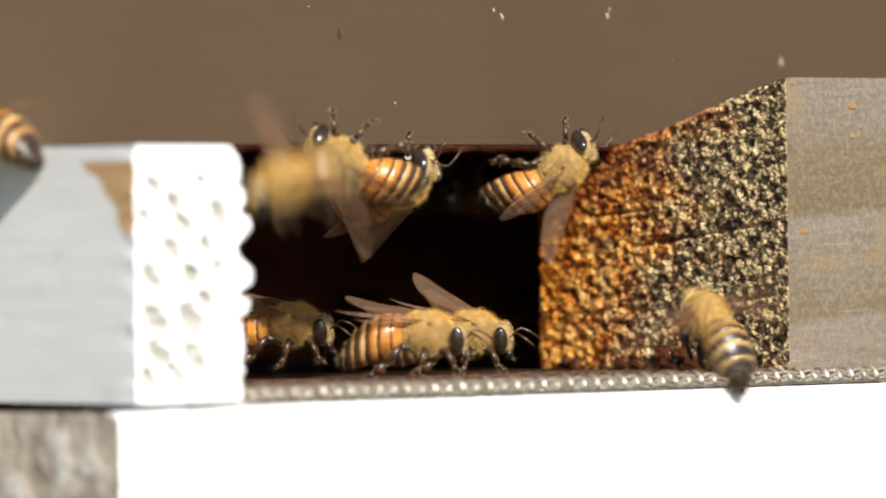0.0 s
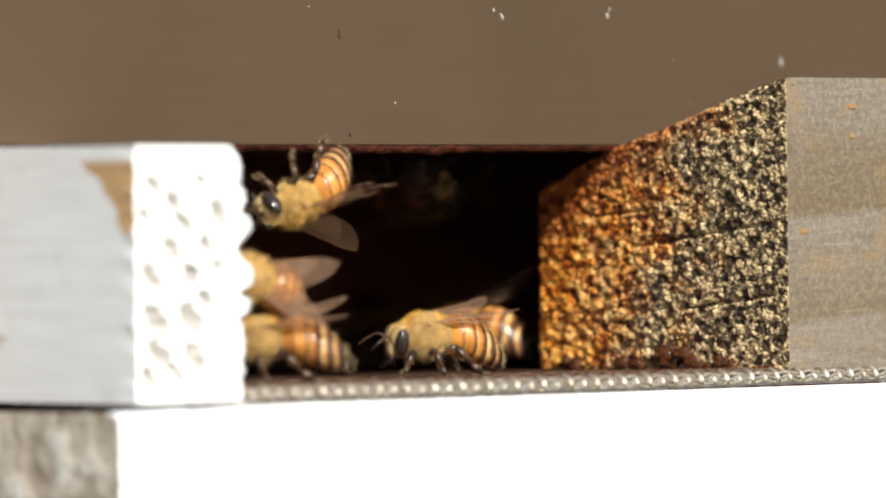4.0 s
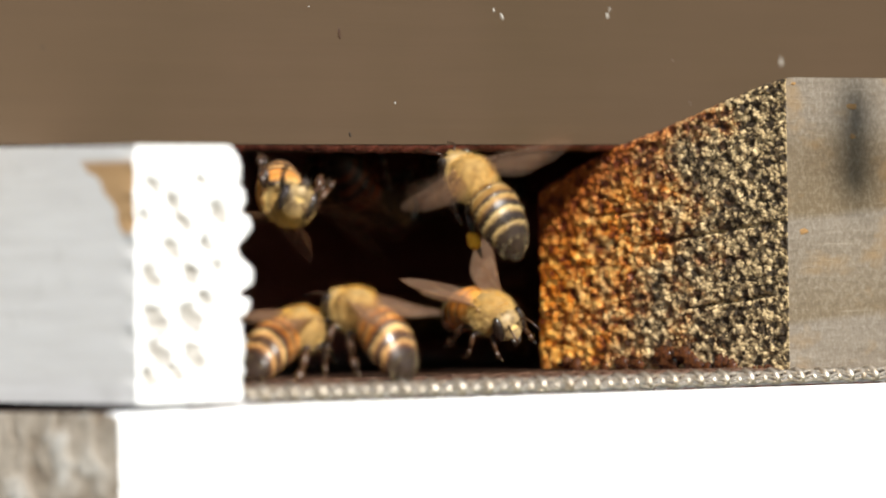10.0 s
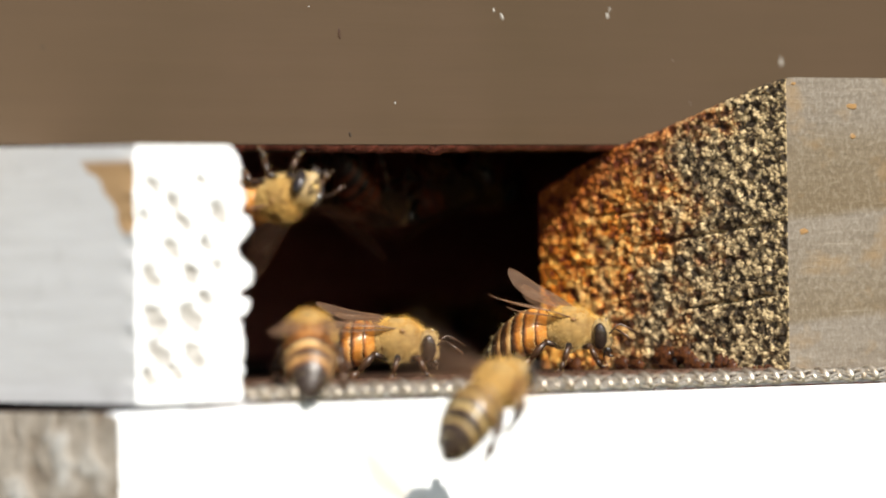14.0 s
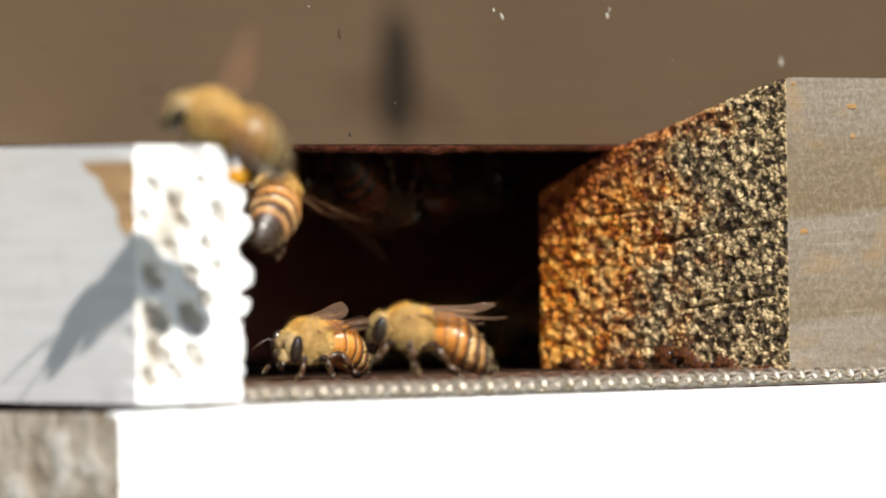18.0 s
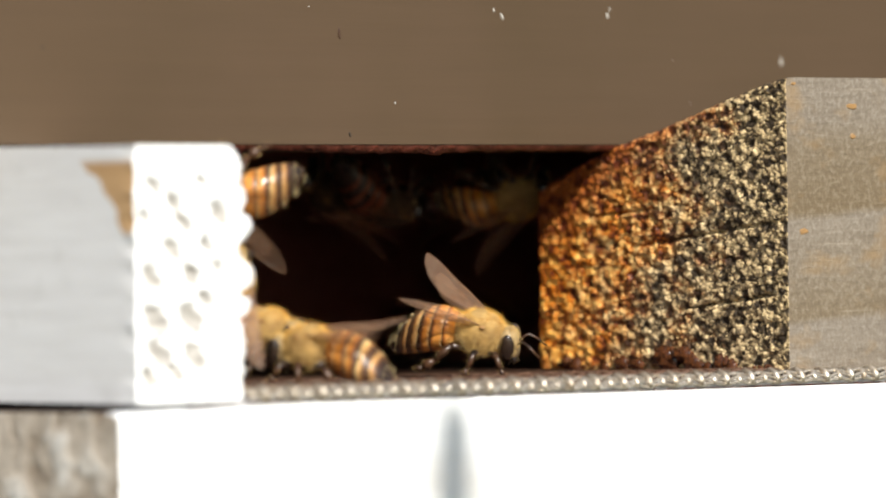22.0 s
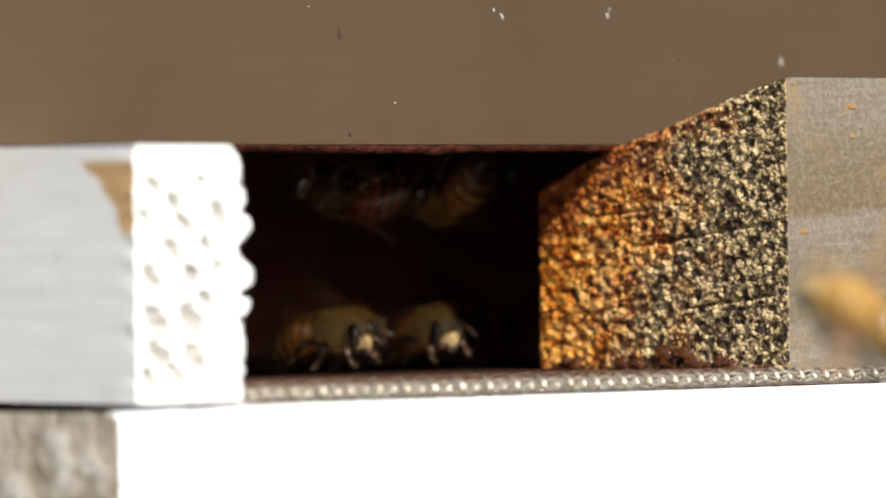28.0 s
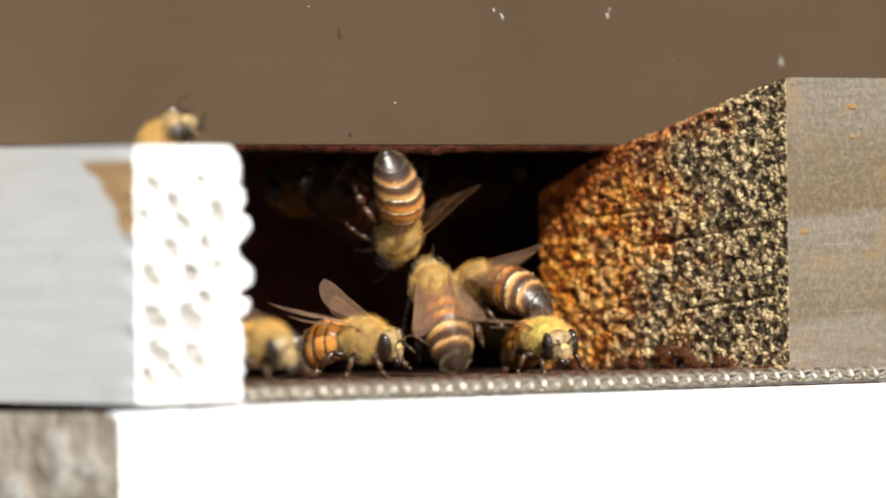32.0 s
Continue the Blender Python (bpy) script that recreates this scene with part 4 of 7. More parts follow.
    go(bee, [(0, 4.8, 20, 8.2, 150, 10, 250, 40), (0.5, 3.5, 20, 7.4, 210, 20, 300, 0), (1, -1, 20, 6, 196, 15, 285, 20),
        (1.5, 1.5, 20, 7.4, 220, 0, 310, -10), (2, 2.8, 20, 6.4, 230, 0, 320, -20), (3, 0.1, 20, 4.5, 200, 35, 290, 10),
        (5.5, -3.1, 16, 4.1, 212, 40, 300, 30), (6, -3.5, 16, 3.5, 212, 40, 300, 30), (6.5, -2.4, 16, 4, 205, 35, 295, 30),
        (7, -1.7, 16, 4.2, 200, 30, 290, 30), (7.5, -2.4, 16, 4.6, 205, 40, 295, 20), (8, -2.7, 16, 4.5, 215, 58, 300, 0),
        (8.5, -5, 16, 4.2, 250, 62, 320, 0), (8.75, -4.8, 16, 4.3, -98.1, 77.3, -73.9, -11.6), (9, -4.6, 16, 4.4, 335, 76, 250, 0),
        (9.5, -5, 16, 4.3, 335, 74, 250, 0), (10, -4.6, 16, 4.3, 335, 76, 250, 0), (11, -4.8, 16, 4.3, 15, 52, 265, 0),
        (12, -5, 16, 4.2, 20, 55, 265, 0), (13, -4.7, 16, 4.4, 20, 50, 265, 0), (14, -5.3, 16, 4.8, 10, 40, 260, 30),
        (14.5, -5.3, 16, 5.1, 10, 40, 260, 30), (15.75, -5.4, 16, 4.8, -7.2, 25.05, 161.3, 64.5), (17, -5.6, 16, 4.4, 330, 30, 60, 30),
        (17.5, -6.6, 15, 4.8, -16.6, -33.95, 54.1, 26.1), (18, -7.6, 14, 5.1, 100, -72, 20, 60), (19, -13.3, 6, 3.8, 100, -75, 20, 60),
        (19.5, -10.2, 11, 4.3, 77.5, -40.3, 94.6, 48.5), (20, -7, 16, 4.8, 100, -10, 190, 40), (20.5, -6.5, 16, 5.1, 57.2, 4.9, 149.6, 25.9),
        (21, -6, 16, 5.4, 15, 25, 100, 30), (21.333, -8.5, 16, 5.2, 71.5, 12.3, 166.05, 20.05),
        (21.667, -11.1, 16, 5.1, 125.4, 0.7, -144.3, 28.05), (22, -13.6, 16, 4.9, 180, 0, 290, 40), (23, -15.9, 16, 5.9, 170, 10, 270, 40),
        (23.2, -9.3, 18, 5.7, 139.5, 4.1, -93.95, 83.1), (23.4, -2.8, 20, 5.4, 120, -20, 330, 50), (24, -3.9, 18, 6, 110, -45, 40, 60),
        (24.5, 3.4, 22, 6.9, 80, -40, 330, 60), (25, 13, 22, 5.5, 354, -58, 90, 20), (25.2, 15.2, 28.7, 5.7, 28.5, -54.2, 32.8, 35.7),
        (25.4, 17.3, 35.3, 6, 33.8, -35.1, -31.95, 30.3), (25.6, 19.5, 42, 6.2, 20, -20, 270, 0), (26.8, 34, 50, 5.4, -0.1, -74.1, -88.2, 0.5),
        (28, 48.4, 58, 4.6, 200, -50, 270, 20), (29, 56.7, 66, 5.4, 200, -40, 270, 20), (30, 38.5, 66, 5.3, 200, 20, 270, 0),
        (31, 25.5, 46, 5.4, 180, 10, 270, 10), (31.8, 37, 62, 5.2, 180, 10, 270, 10), (32, 33.7, 62, 5.6, 180, 10, 270, 10)])
    bee = bees[1]
    bee["label"] = "worker bee clinging below the hive body's lower edge"
    go(bee, [(0, 33.4, 22, 7.5, 35, 10, 310, 40), (0.5, 34.4, 22, 6.9, 40, 10, 310, 40), (1, 29.4, 22, 9.8, 40, -20, 130, 70),
        (1.5, 19, 22, 6.6, 60, -40, 310, 50), (1.75, 24.2, 23, 5.8, 35.3, -33.1, -47.6, 10.8), (2, 29.5, 24, 5, 10, -35, 275, -10),
        (3, 39, 45, 4.8, 350, 10, 270, 0), (6, 74.8, 80, 5.7, 350, 10, 270, 0), (17, 72.4, 80, 6.3, 340, 0, 270, 0),
        (21.3, 72.4, 80, 6, 0, 0, 270, 0), (22, 46.8, 44, 4.9, 15, 10, 270, 20), (23, 73.2, 80, 5.7, 0, 0, 270, 0),
        (28, 56.9, 80, 6.7, 20, 0, 270, 20), (29, 54.2, 64, 4.6, 30, 0, 270, 10), (29.6, 37.8, 30, 6.5, 20, 20, 270, 0),
        (30, 35.4, 24, 5.7, 60, 40, 300, 0), (30.5, 25.2, 22, 5.8, 20, 20, 270, 20), (30.7, 19, 22, 7.4, 80, 20, 350, 40),
        (31, 22.1, 22, 8.9, 58, 5, 330, 45), (31.4, 19, 22, 8.5, 80, 10, 20, 50), (31.6, 21.1, 22, 6.3, 27, -10, 340, 60),
        (31.7, 16.9, 22, 6.9, 60, 10, 20, 50), (31.75, 17.6, 22, 5.5, 27.1, -23.6, 15.2, 66.05), (31.8, 18.3, 22, 4, 335, -30, 60, 50),
        (31.85, 13.2, 20, 3.7, 350, -20, 40, 60), (31.9, 14, 22, 1.6, 266, -38, 20, 55), (32, 13, 22, 1.4, 261, -42, 20, 55)])
    bee = bees[2]
    bee["label"] = "golden brown worker bee clinging to the rail's inner edge"
    go(bee, [(0, 12.1, 20, 6, 30, 20, 280, 30), (0.5, 15.2, 20, 5.8, 30, 10, 280, 20), (0.667, 20.3, 30.7, 5.7, 61.1, 57.4, -81.4, 26.9),
        (0.833, 25.3, 41.3, 5.6, 158.05, 49.7, -92.95, 15.4), (1, 30.4, 52, 5.5, 180, 0, 270, 0), (1.5, 12.1, 35, 5, 145.7, 41.05, -71.5, 42.5),
        (2, -6.2, 18, 4.5, 90, 20, 20, 40), (3, -13.1, 14, -1.2, 100, 0, 30, 40), (3.833, -13.4, 11.3, -2.2, 146.3, 36.8, 5.3, 46.1),
        (4.667, -13.8, 8.7, -3.2, -141.3, 36.8, -2.4, 45.2), (5.5, -14.1, 6, -4.2, 265, 0, 350, 40), (6, -16.3, 5, -5.7, 265, 0, 350, 40),
        (6.5, -8.9, 10, -1.8, 330, 0, 350, 40), (6.75, -6.8, 11.5, -1.5, 8.05, -18.1, -24.5, 68.8), (7, -4.7, 13, -1.1, 50, -10, 330, 40),
        (7.2, -8.7, 13.3, -1.3, 99.9, -2.2, 11.5, 36.1), (7.4, -12.6, 13.7, -1.4, 149.4, 6.5, 54.1, 38.6),
        (7.6, -16.6, 14, -1.6, 200, 10, 60, 30), (8.2, -19.8, 18, -0.1, 200, 0, 60, 30), (13.75, -21.3, 16, -0.1, 150.05, 2.7, 58.05, 36.1),
        (19.3, -22.8, 14, -0.1, 100, 0, 20, 30), (20, -11.2, 12, -0.5, 80, -20, 20, 60), (21, -13.4, 12, -2.2, 80, -20, 20, 60),
        (22, -14.7, 12, -2.7, 80, -20, 20, 60), (22.7, -19.4, 12, -1.1, 80, 0, 20, 40), (23.5, -21.4, 16, -1.1, 80, 0, 20, 40),
        (30.6, -21.3, 16, 1.4, 80, 0, 20, 40), (31.1, -18.9, 15, 6.4, 90, 10, 20, 60), (31.25, -20.8, 13.5, 8.4, 75.8, 15.9, -149.9, 67.7),
        (31.4, -22.6, 12, 10.3, 70, 30, 120, 40), (32, -22, 12, 9.2, 60, 30, 120, 40)])
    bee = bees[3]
    bee["label"] = "worker bee hanging under the hive body, coloured dark as in shade"
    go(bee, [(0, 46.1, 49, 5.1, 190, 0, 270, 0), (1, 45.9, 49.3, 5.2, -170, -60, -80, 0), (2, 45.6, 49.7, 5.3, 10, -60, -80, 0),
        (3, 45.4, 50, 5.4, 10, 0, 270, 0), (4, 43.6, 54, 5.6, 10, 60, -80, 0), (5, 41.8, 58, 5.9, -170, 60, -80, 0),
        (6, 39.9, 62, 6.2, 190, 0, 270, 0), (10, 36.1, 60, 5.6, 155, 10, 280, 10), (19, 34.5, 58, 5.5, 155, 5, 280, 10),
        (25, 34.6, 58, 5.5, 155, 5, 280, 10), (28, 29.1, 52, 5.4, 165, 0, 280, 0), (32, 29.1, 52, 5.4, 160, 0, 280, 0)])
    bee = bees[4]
    bee["label"] = "worker bee hanging under the hive body, coloured dark as in shade"
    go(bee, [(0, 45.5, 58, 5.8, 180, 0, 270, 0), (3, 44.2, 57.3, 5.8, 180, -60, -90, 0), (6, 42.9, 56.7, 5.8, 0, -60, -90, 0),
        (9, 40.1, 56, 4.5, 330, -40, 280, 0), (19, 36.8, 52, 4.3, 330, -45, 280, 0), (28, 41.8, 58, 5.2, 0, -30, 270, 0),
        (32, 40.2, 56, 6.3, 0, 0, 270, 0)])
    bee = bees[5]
    bee["label"] = "worker bee hanging under the hive body, coloured dark as in shade"
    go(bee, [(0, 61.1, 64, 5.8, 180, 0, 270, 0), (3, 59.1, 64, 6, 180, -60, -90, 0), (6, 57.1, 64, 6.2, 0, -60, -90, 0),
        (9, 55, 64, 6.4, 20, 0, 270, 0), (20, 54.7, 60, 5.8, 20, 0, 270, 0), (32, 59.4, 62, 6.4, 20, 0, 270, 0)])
    bee = bees[6]
    bee["label"] = "amber worker bee pacing on the wire screen beside the rail"
    go(bee, [(0, 11.7, 36, -6.9, 0, 15, 90, 14), (0.5, 3.8, 24, -6, 0, 20, 90, 11), (1, 3.4, 22, -4.3, 0, 20, 90, 9),
        (1.5, 1.3, 22, -5.3, -54.6, 85.9, 88.5, 3.3), (2, -0.8, 22, -6.4, 175, 25, 90, 9), (3, -17.3, 2, -7.2, 180, 50, 90, 14),
        (3.5, -11, 6, -7.7, 180, 10, 90, 14), (5, -16.4, 16, -7.7, 180, 0, 90, 14), (6.2, -18, 14, -7.9, 180, 0, 90, 14),
        (6.5, -8.4, 12, -8.3, 178, 0, 90, 14), (7, -7.8, 10, -7.8, 178, 10, 88, 14), (7.6, -10, 10, -7.7, 150, -40, 90, 14),
        (8, -11, 10, -6.6, 20, -60, 90, 14), (8.5, -10.6, 8, -7.6, 10, -40, 90, 16), (9, -5.9, 14, -7.6, 0, 25, 90, 14),
        (9.5, -5.7, 13, -7.6, 10, -20, 90, 16), (9.6, -7.1, 14, -7.3, 10, -40, 90, 20), (10, -6.8, 12, -7.1, 20, -55, 90, 22),
        (11, -5.6, 16, -7.9, 15, -30, 90, 22), (12, -16.3, 6, -7.4, 10, -45, 90, 22), (13, -12.2, 4, -7.8, 0, -10, 90, 22),
        (13.6, -13.2, 4, -7.7, 0, -50, 90, 20), (14, -12, 4, -7.3, 90, -72, 90, 22), (15, -11.6, 10, -7.7, 170, -60, 90, 18),
        (17, -5.8, 16, -8.2, 172, -35, 90, 14), (17.5, -1, 20, -8.2, 176.6, 7.4, 85.05, 12.3), (18, 3.8, 24, -8.3, 180, 50, 90, 18),
        (19, -4.6, 18, -7.9, 180, 35, 90, 14), (20, -12.6, 10, -7.8, 180, 65, 90, 14), (20.5, -10.2, 12, -8.2, 178.2, 7.4, 87.1, 8.6),
        (21, -7.8, 14, -8.7, 172, -50, 90, 14), (21.333, -7.7, 14.7, -8.2, 43.9, -73.7, 93.5, 10.8),
        (21.667, -7.6, 15.3, -7.6, 9.9, -25.5, 94.3, 11.6), (22, -7.5, 16, -7.1, 0, 25, 90, 14), (22.6, -16.4, 16, -7.7, 0, 0, 90, 14),
        (22.833, -16.4, 16, -7.7, -22.7, 57.2, 90.05, 14.05), (23.067, -16.4, 16, -7.7, -157.3, 57.2, 90.05, 14.05),
        (23.3, -16.4, 16, -7.7, 180, 0, 90, 14), (24, -10.8, 12, -7.6, 178, -20, 90, 14), (24.6, -18, 14, -7.6, 180, 0, 90, 14),
        (25.2, -18.4, 20, -7.6, 180, 0, 90, 14), (25.633, -4.8, 33.3, -7.7, 157.3, -57.2, 90.05, 14.05),
        (26.067, 8.7, 46.7, -7.9, 22.7, -57.2, 90.05, 14.05), (26.5, 22.3, 60, -8, 0, 0, 90, 14), (28, 30.7, 53, -7.9, 0, 35, 90, 9),
        (28.5, 21.6, 45, -8.1, 0, 30, 90, 9), (29, -9.1, 14, -6.6, 340, 48, 90, 14), (29.6, -14.1, 10, -7.7, 0, 60, 90, 14),
        (30, -18.4, 5, -8.6, 0, 70, 90, 18), (31, -12.9, 12, -8, 0, 20, 90, 14), (32, -16.2, 5, -8.1, 0, 55, 90, 18)])
    bee = bees[7]
    bee["label"] = "amber worker bee with folded wings pacing across the wire screen"
    go(bee, [(0, 10.5, 15, -7.7, 0, 8, 90, 11), (0.5, 17.4, 22, -7.9, 0, 8, 90, 11), (0.75, 11.8, 18.5, -7.5, 37.4, -60.3, 94.1, 17.4),
        (1, 6.1, 15, -7, 162, -35, 90, 20), (2, 3.1, 15, -7.4, 178, 5, 90, 11), (3, 8.3, 16, -7.9, 180, 35, 90, 11),
        (5.5, 11.5, 15, -7.4, 172, -20, 90, 18), (6, 9.2, 15, -6.2, 152, -45, 90, 18), (6.5, 12.3, 18, -7.3, 160, -60, 90, 22),
        (7, 20.7, 26, -7.6, 170, -76, 90, 27), (7.6, 48.4, 60, -8.5, 170, -70, 90, 27), (8, 73.5, 90, -8.2, 120, -50, 90, 40),
        (8.5, 35.7, 50, -8.2, 30, -40, 90, 40), (8.6, 13.7, 30, -7.5, 20, -40, 90, 30), (9, 1.9, 9, -6.7, 40, -50, 90, 27),
        (10, -3.4, 8, -5.5, 145, -44, 85, 22), (11, -10.3, 8, -6.9, 168, -28, 90, 22), (12, -2.6, 13, -7.2, 165, -30, 90, 18),
        (12.333, 2.5, 14.7, -7.1, 99.1, -69.5, 91.5, 20.3), (12.667, 7.6, 16.3, -7.1, 17.5, -36.1, 94.5, 17.2),
        (13, 12.7, 18, -7, 0, 15, 90, 14), (14, 12.9, 22, -8.4, 0, 5, 90, 14), (15.5, 24.1, 33, -8.2, -13.3, 54.9, 90.5, 9.5),
        (17, 35.3, 44, -8, 200, 72, 90, 18), (18, 6.9, 13, -7.1, 170, 10, 88, 11), (19, 1, 16, -7.5, 175, 40, 90, 14),
        (20, 37.7, 64, -6.9, 180, 0, 90, 14), (21, 68.1, 95, -8.1, 180, 0, 90, 14), (22, -7.3, 10, -8.6, 172, -20, 90, 14),
        (23, 8.3, 16, -8.4, 180, 35, 90, 14), (23.5, 38.1, 60, -7.7, 140, 0, 90, 30), (23.733, 37.2, 58.3, -7.7, 106.05, -36.95, 75.6, 48.8),
        (23.967, 36.4, 56.7, -7.7, 44.05, -36.95, 100.4, 36.2), (24.2, 35.5, 55, -7.7, 10, 0, 90, 14), (24.6, 5, 16, -7.3, 2, 10, 90, 14),
        (25, 6.1, 13, -6.9, 347, 18, 90, 25), (26, 6, 14, -7.6, 0, 20, 90, 14), (28, 43.1, 53, -7.8, 0, 62, 90, 14),
        (29, 16.3, 16, -7.3, 350, 58, 90, 13), (30, 13.7, 13, -7.5, 0, 12, 90, 11), (31, 20, 18, -7.4, 0, 58, 90, 14),
        (32, 67.5, 70, -8.9, 0, 58, 90, 14)])
    bee = bees[8]
    bee["label"] = "worker bee with half raised wings on the hive floor"
    go(bee, [(0, 25.4, 26, -7.9, 0, 14, 90, 14), (0.5, 39.6, 40, -8.2, 0, 14, 90, 14), (0.667, 33.8, 35.7, -7.9, 17.7, -37.5, 96.05, 14.7),
        (0.833, 28, 31.3, -7.5, 106.3, -71.95, 96.4, 17.7), (1, 22.2, 27, -7.2, 172, -30, 90, 22), (2, 27.9, 30, -7.4, 165, -60, 90, 24),
        (3, 22.6, 27, -6.9, 172, -30, 90, 22), (5, 63.7, 70, -8.2, 180, -20, 90, 18), (6, 65.3, 71, -5.9, 89.5, -56.4, 99.05, 33.2),
        (7, 67, 72, -3.6, 30, 0, 90, 30), (7.6, 56, 60, -4.3, 0, 50, 95, 20), (8, 49.8, 50, -2.4, 0, 58, 100, 20),
        (8.5, 42.2, 42, -3.4, 320, 55, 130, 25), (9, 44.4, 44, -3.7, 280, 52, 180, 30), (9.5, 36.6, 36, -5, 320, 52, 100, 40),
        (10, 32.8, 32, -6.3, 340, 55, 80, 50), (11, 23.5, 26, -7.6, 355, 25, 90, 30), (12, 17.3, 19, -7.1, 352, 45, 90, 14),
        (12.333, 19.5, 20.7, -7.1, 8.5, -10.4, 96.1, 12.8), (12.667, 21.6, 22.3, -7.2, 40.9, -62.9, 96.1, 16.3),
        (13, 23.8, 24, -7.2, 160, -50, 90, 22), (13.3, 24.6, 20, -7.3, 27.05, -53.4, 94.7, 15.7), (13.6, 25.4, 16, -7.5, 0, 12, 90, 14),
        (14, 29, 16, -7.6, 0, 12, 90, 14), (17, 29.6, 18, -7.5, 0, 68, 90, 18), (17.2, 30.8, 22, -7.7, 162.05, 70.5, 72.1, 0.05),
        (17.4, 31.9, 26, -7.9, 150, 30, 90, 30), (17.8, 80.4, 85, -8, 175, 0, 90, 14), (18.4, 50, 53.5, -7.6, -158.1, 69.2, 90.8, 7.7),
        (19, 19.6, 22, -7.2, 0, 38, 95, 14), (20, 19.9, 15, -7.9, 0, 8, 90, 11), (20.5, 15.6, 15, -7.7, -39.95, 75.3, 90.4, 9.7),
        (21, 11.4, 15, -7.5, 185, 30, 90, 11), (21.5, 14.1, 15, -7.6, -67.1, 69.9, 93.05, 19.05), (22, 16.9, 15, -7.7, 350, 12, 90, 25),
        (22.5, 15.4, 14, -7.5, 11.9, -28.1, 86.4, 26.6), (23, 13.9, 13, -7.2, 60, -60, 90, 40), (23.5, 19.2, 16, -7.6, 40, -30, 90, 30),
        (24, 26.3, 18, -7.2, 2, 12, 90, 11), (24.4, 37.5, 30, -7.7, 10, 0, 90, 11), (25, 80.4, 85, -8, 0, 0, 90, 14),
        (28, 38.1, 60, -7.7, 0, 20, 90, 14), (29, 48.4, 74, -7.6, 0, 25, 90, 14), (29.5, 27.8, 50, -7.8, 0, 25, 90, 14),
        (30, 39.6, 66, -8, 0, 45, 90, 14), (31, 9.4, 19, -8.2, 0, 25, 90, 14), (32, 8.8, 22, -8.2, 0, 30, 90, 14)])
    bee = bees[9]
    go(bee, [(0, 108.7, 120, -7.9, 180, 0, 90, 14), (16, 106.2, 120, -7.8, 180, 0, 90, 14), (18.3, 64, 75, -7.7, 180, 0, 90, 14),
        (18.7, 20.6, 30, -7.9, 178, -40, 90, 18), (19, 0.2, 8, -8.3, 90, -74, 90, 22), (19.5, 13.8, 26, -7.8, 172, -55, 90, 18),
        (20, 5.4, 18, -7.1, 170, -38, 90, 18), (20.75, 56.2, 69, -7.4, 35.5, -65.7, 92.05, 14.05), (21.5, 107, 120, -7.8, 0, 0, 90, 14),
        (32, 107, 120, -7.8, 0, 0, 90, 14)])
    bee = bees[10]
    go(bee, [(0, -20, 18, -8.6, 180, 0, 90, 14), (0.6, -18, 14, -8.6, 178, 0, 90, 14), (1, -8.5, 10, -8.4, 172, -12, 90, 18),
        (2, -9.3, 10, -9.1, 172, -70, 90, 18), (2.6, -16.4, 12, -8.6, 175, -30, 90, 18), (3, -4.2, 12, -7.4, 180, 20, 90, 14),
        (3.2, -23, 14, -8.5, 180, 0, 90, 18), (6, -45, 60, -8.2, 180, 0, 90, 18), (14.9, -45, 100, -8.2, 180, 0, 90, 18),
        (16, 91.9, 75, -10, 180, 0, 90, 14), (22, 82.9, 65, -9.2, 180, 0, 90, 14), (22.233, 63.2, 48, -8.5, -156.3, 54.8, 102.3, 8.05),
        (22.467, 43.4, 31, -7.9, -8.7, 64.5, 114.3, 14.5), (22.7, 23.7, 14, -7.2, 20, 10, 90, 30), (23, 17.4, 10, -7.9, 10, 10, 90, 30),
        (23.6, 28.2, 16, -7.8, 0, 10, 90, 14), (24.3, 78.4, 60, -9.7, 0, 0, 90, 14), (26.3, 71.7, 54, -9.5, 19.9, -54.2, 90.1, 13.8),
        (28.3, 65.1, 48, -9.4, 151.3, -63.3, 90.3, 13.7), (30.3, 58.4, 42, -9.2, 178, -10, 90, 14), (30.6, 32.9, 19, -8.7, 178, -15, 90, 18),
        (31, 29.4, 19, -7.9, 172, -28, 90, 18), (31.5, 29, 19, -8.2, -173.5, 42.3, 89.05, 8.2), (32, 28.5, 19, -8.6, 0, 66, 90, 18)])
    bee = bees[11]
    bee["label"] = "worker bee climbing the end grain of the wooden block"
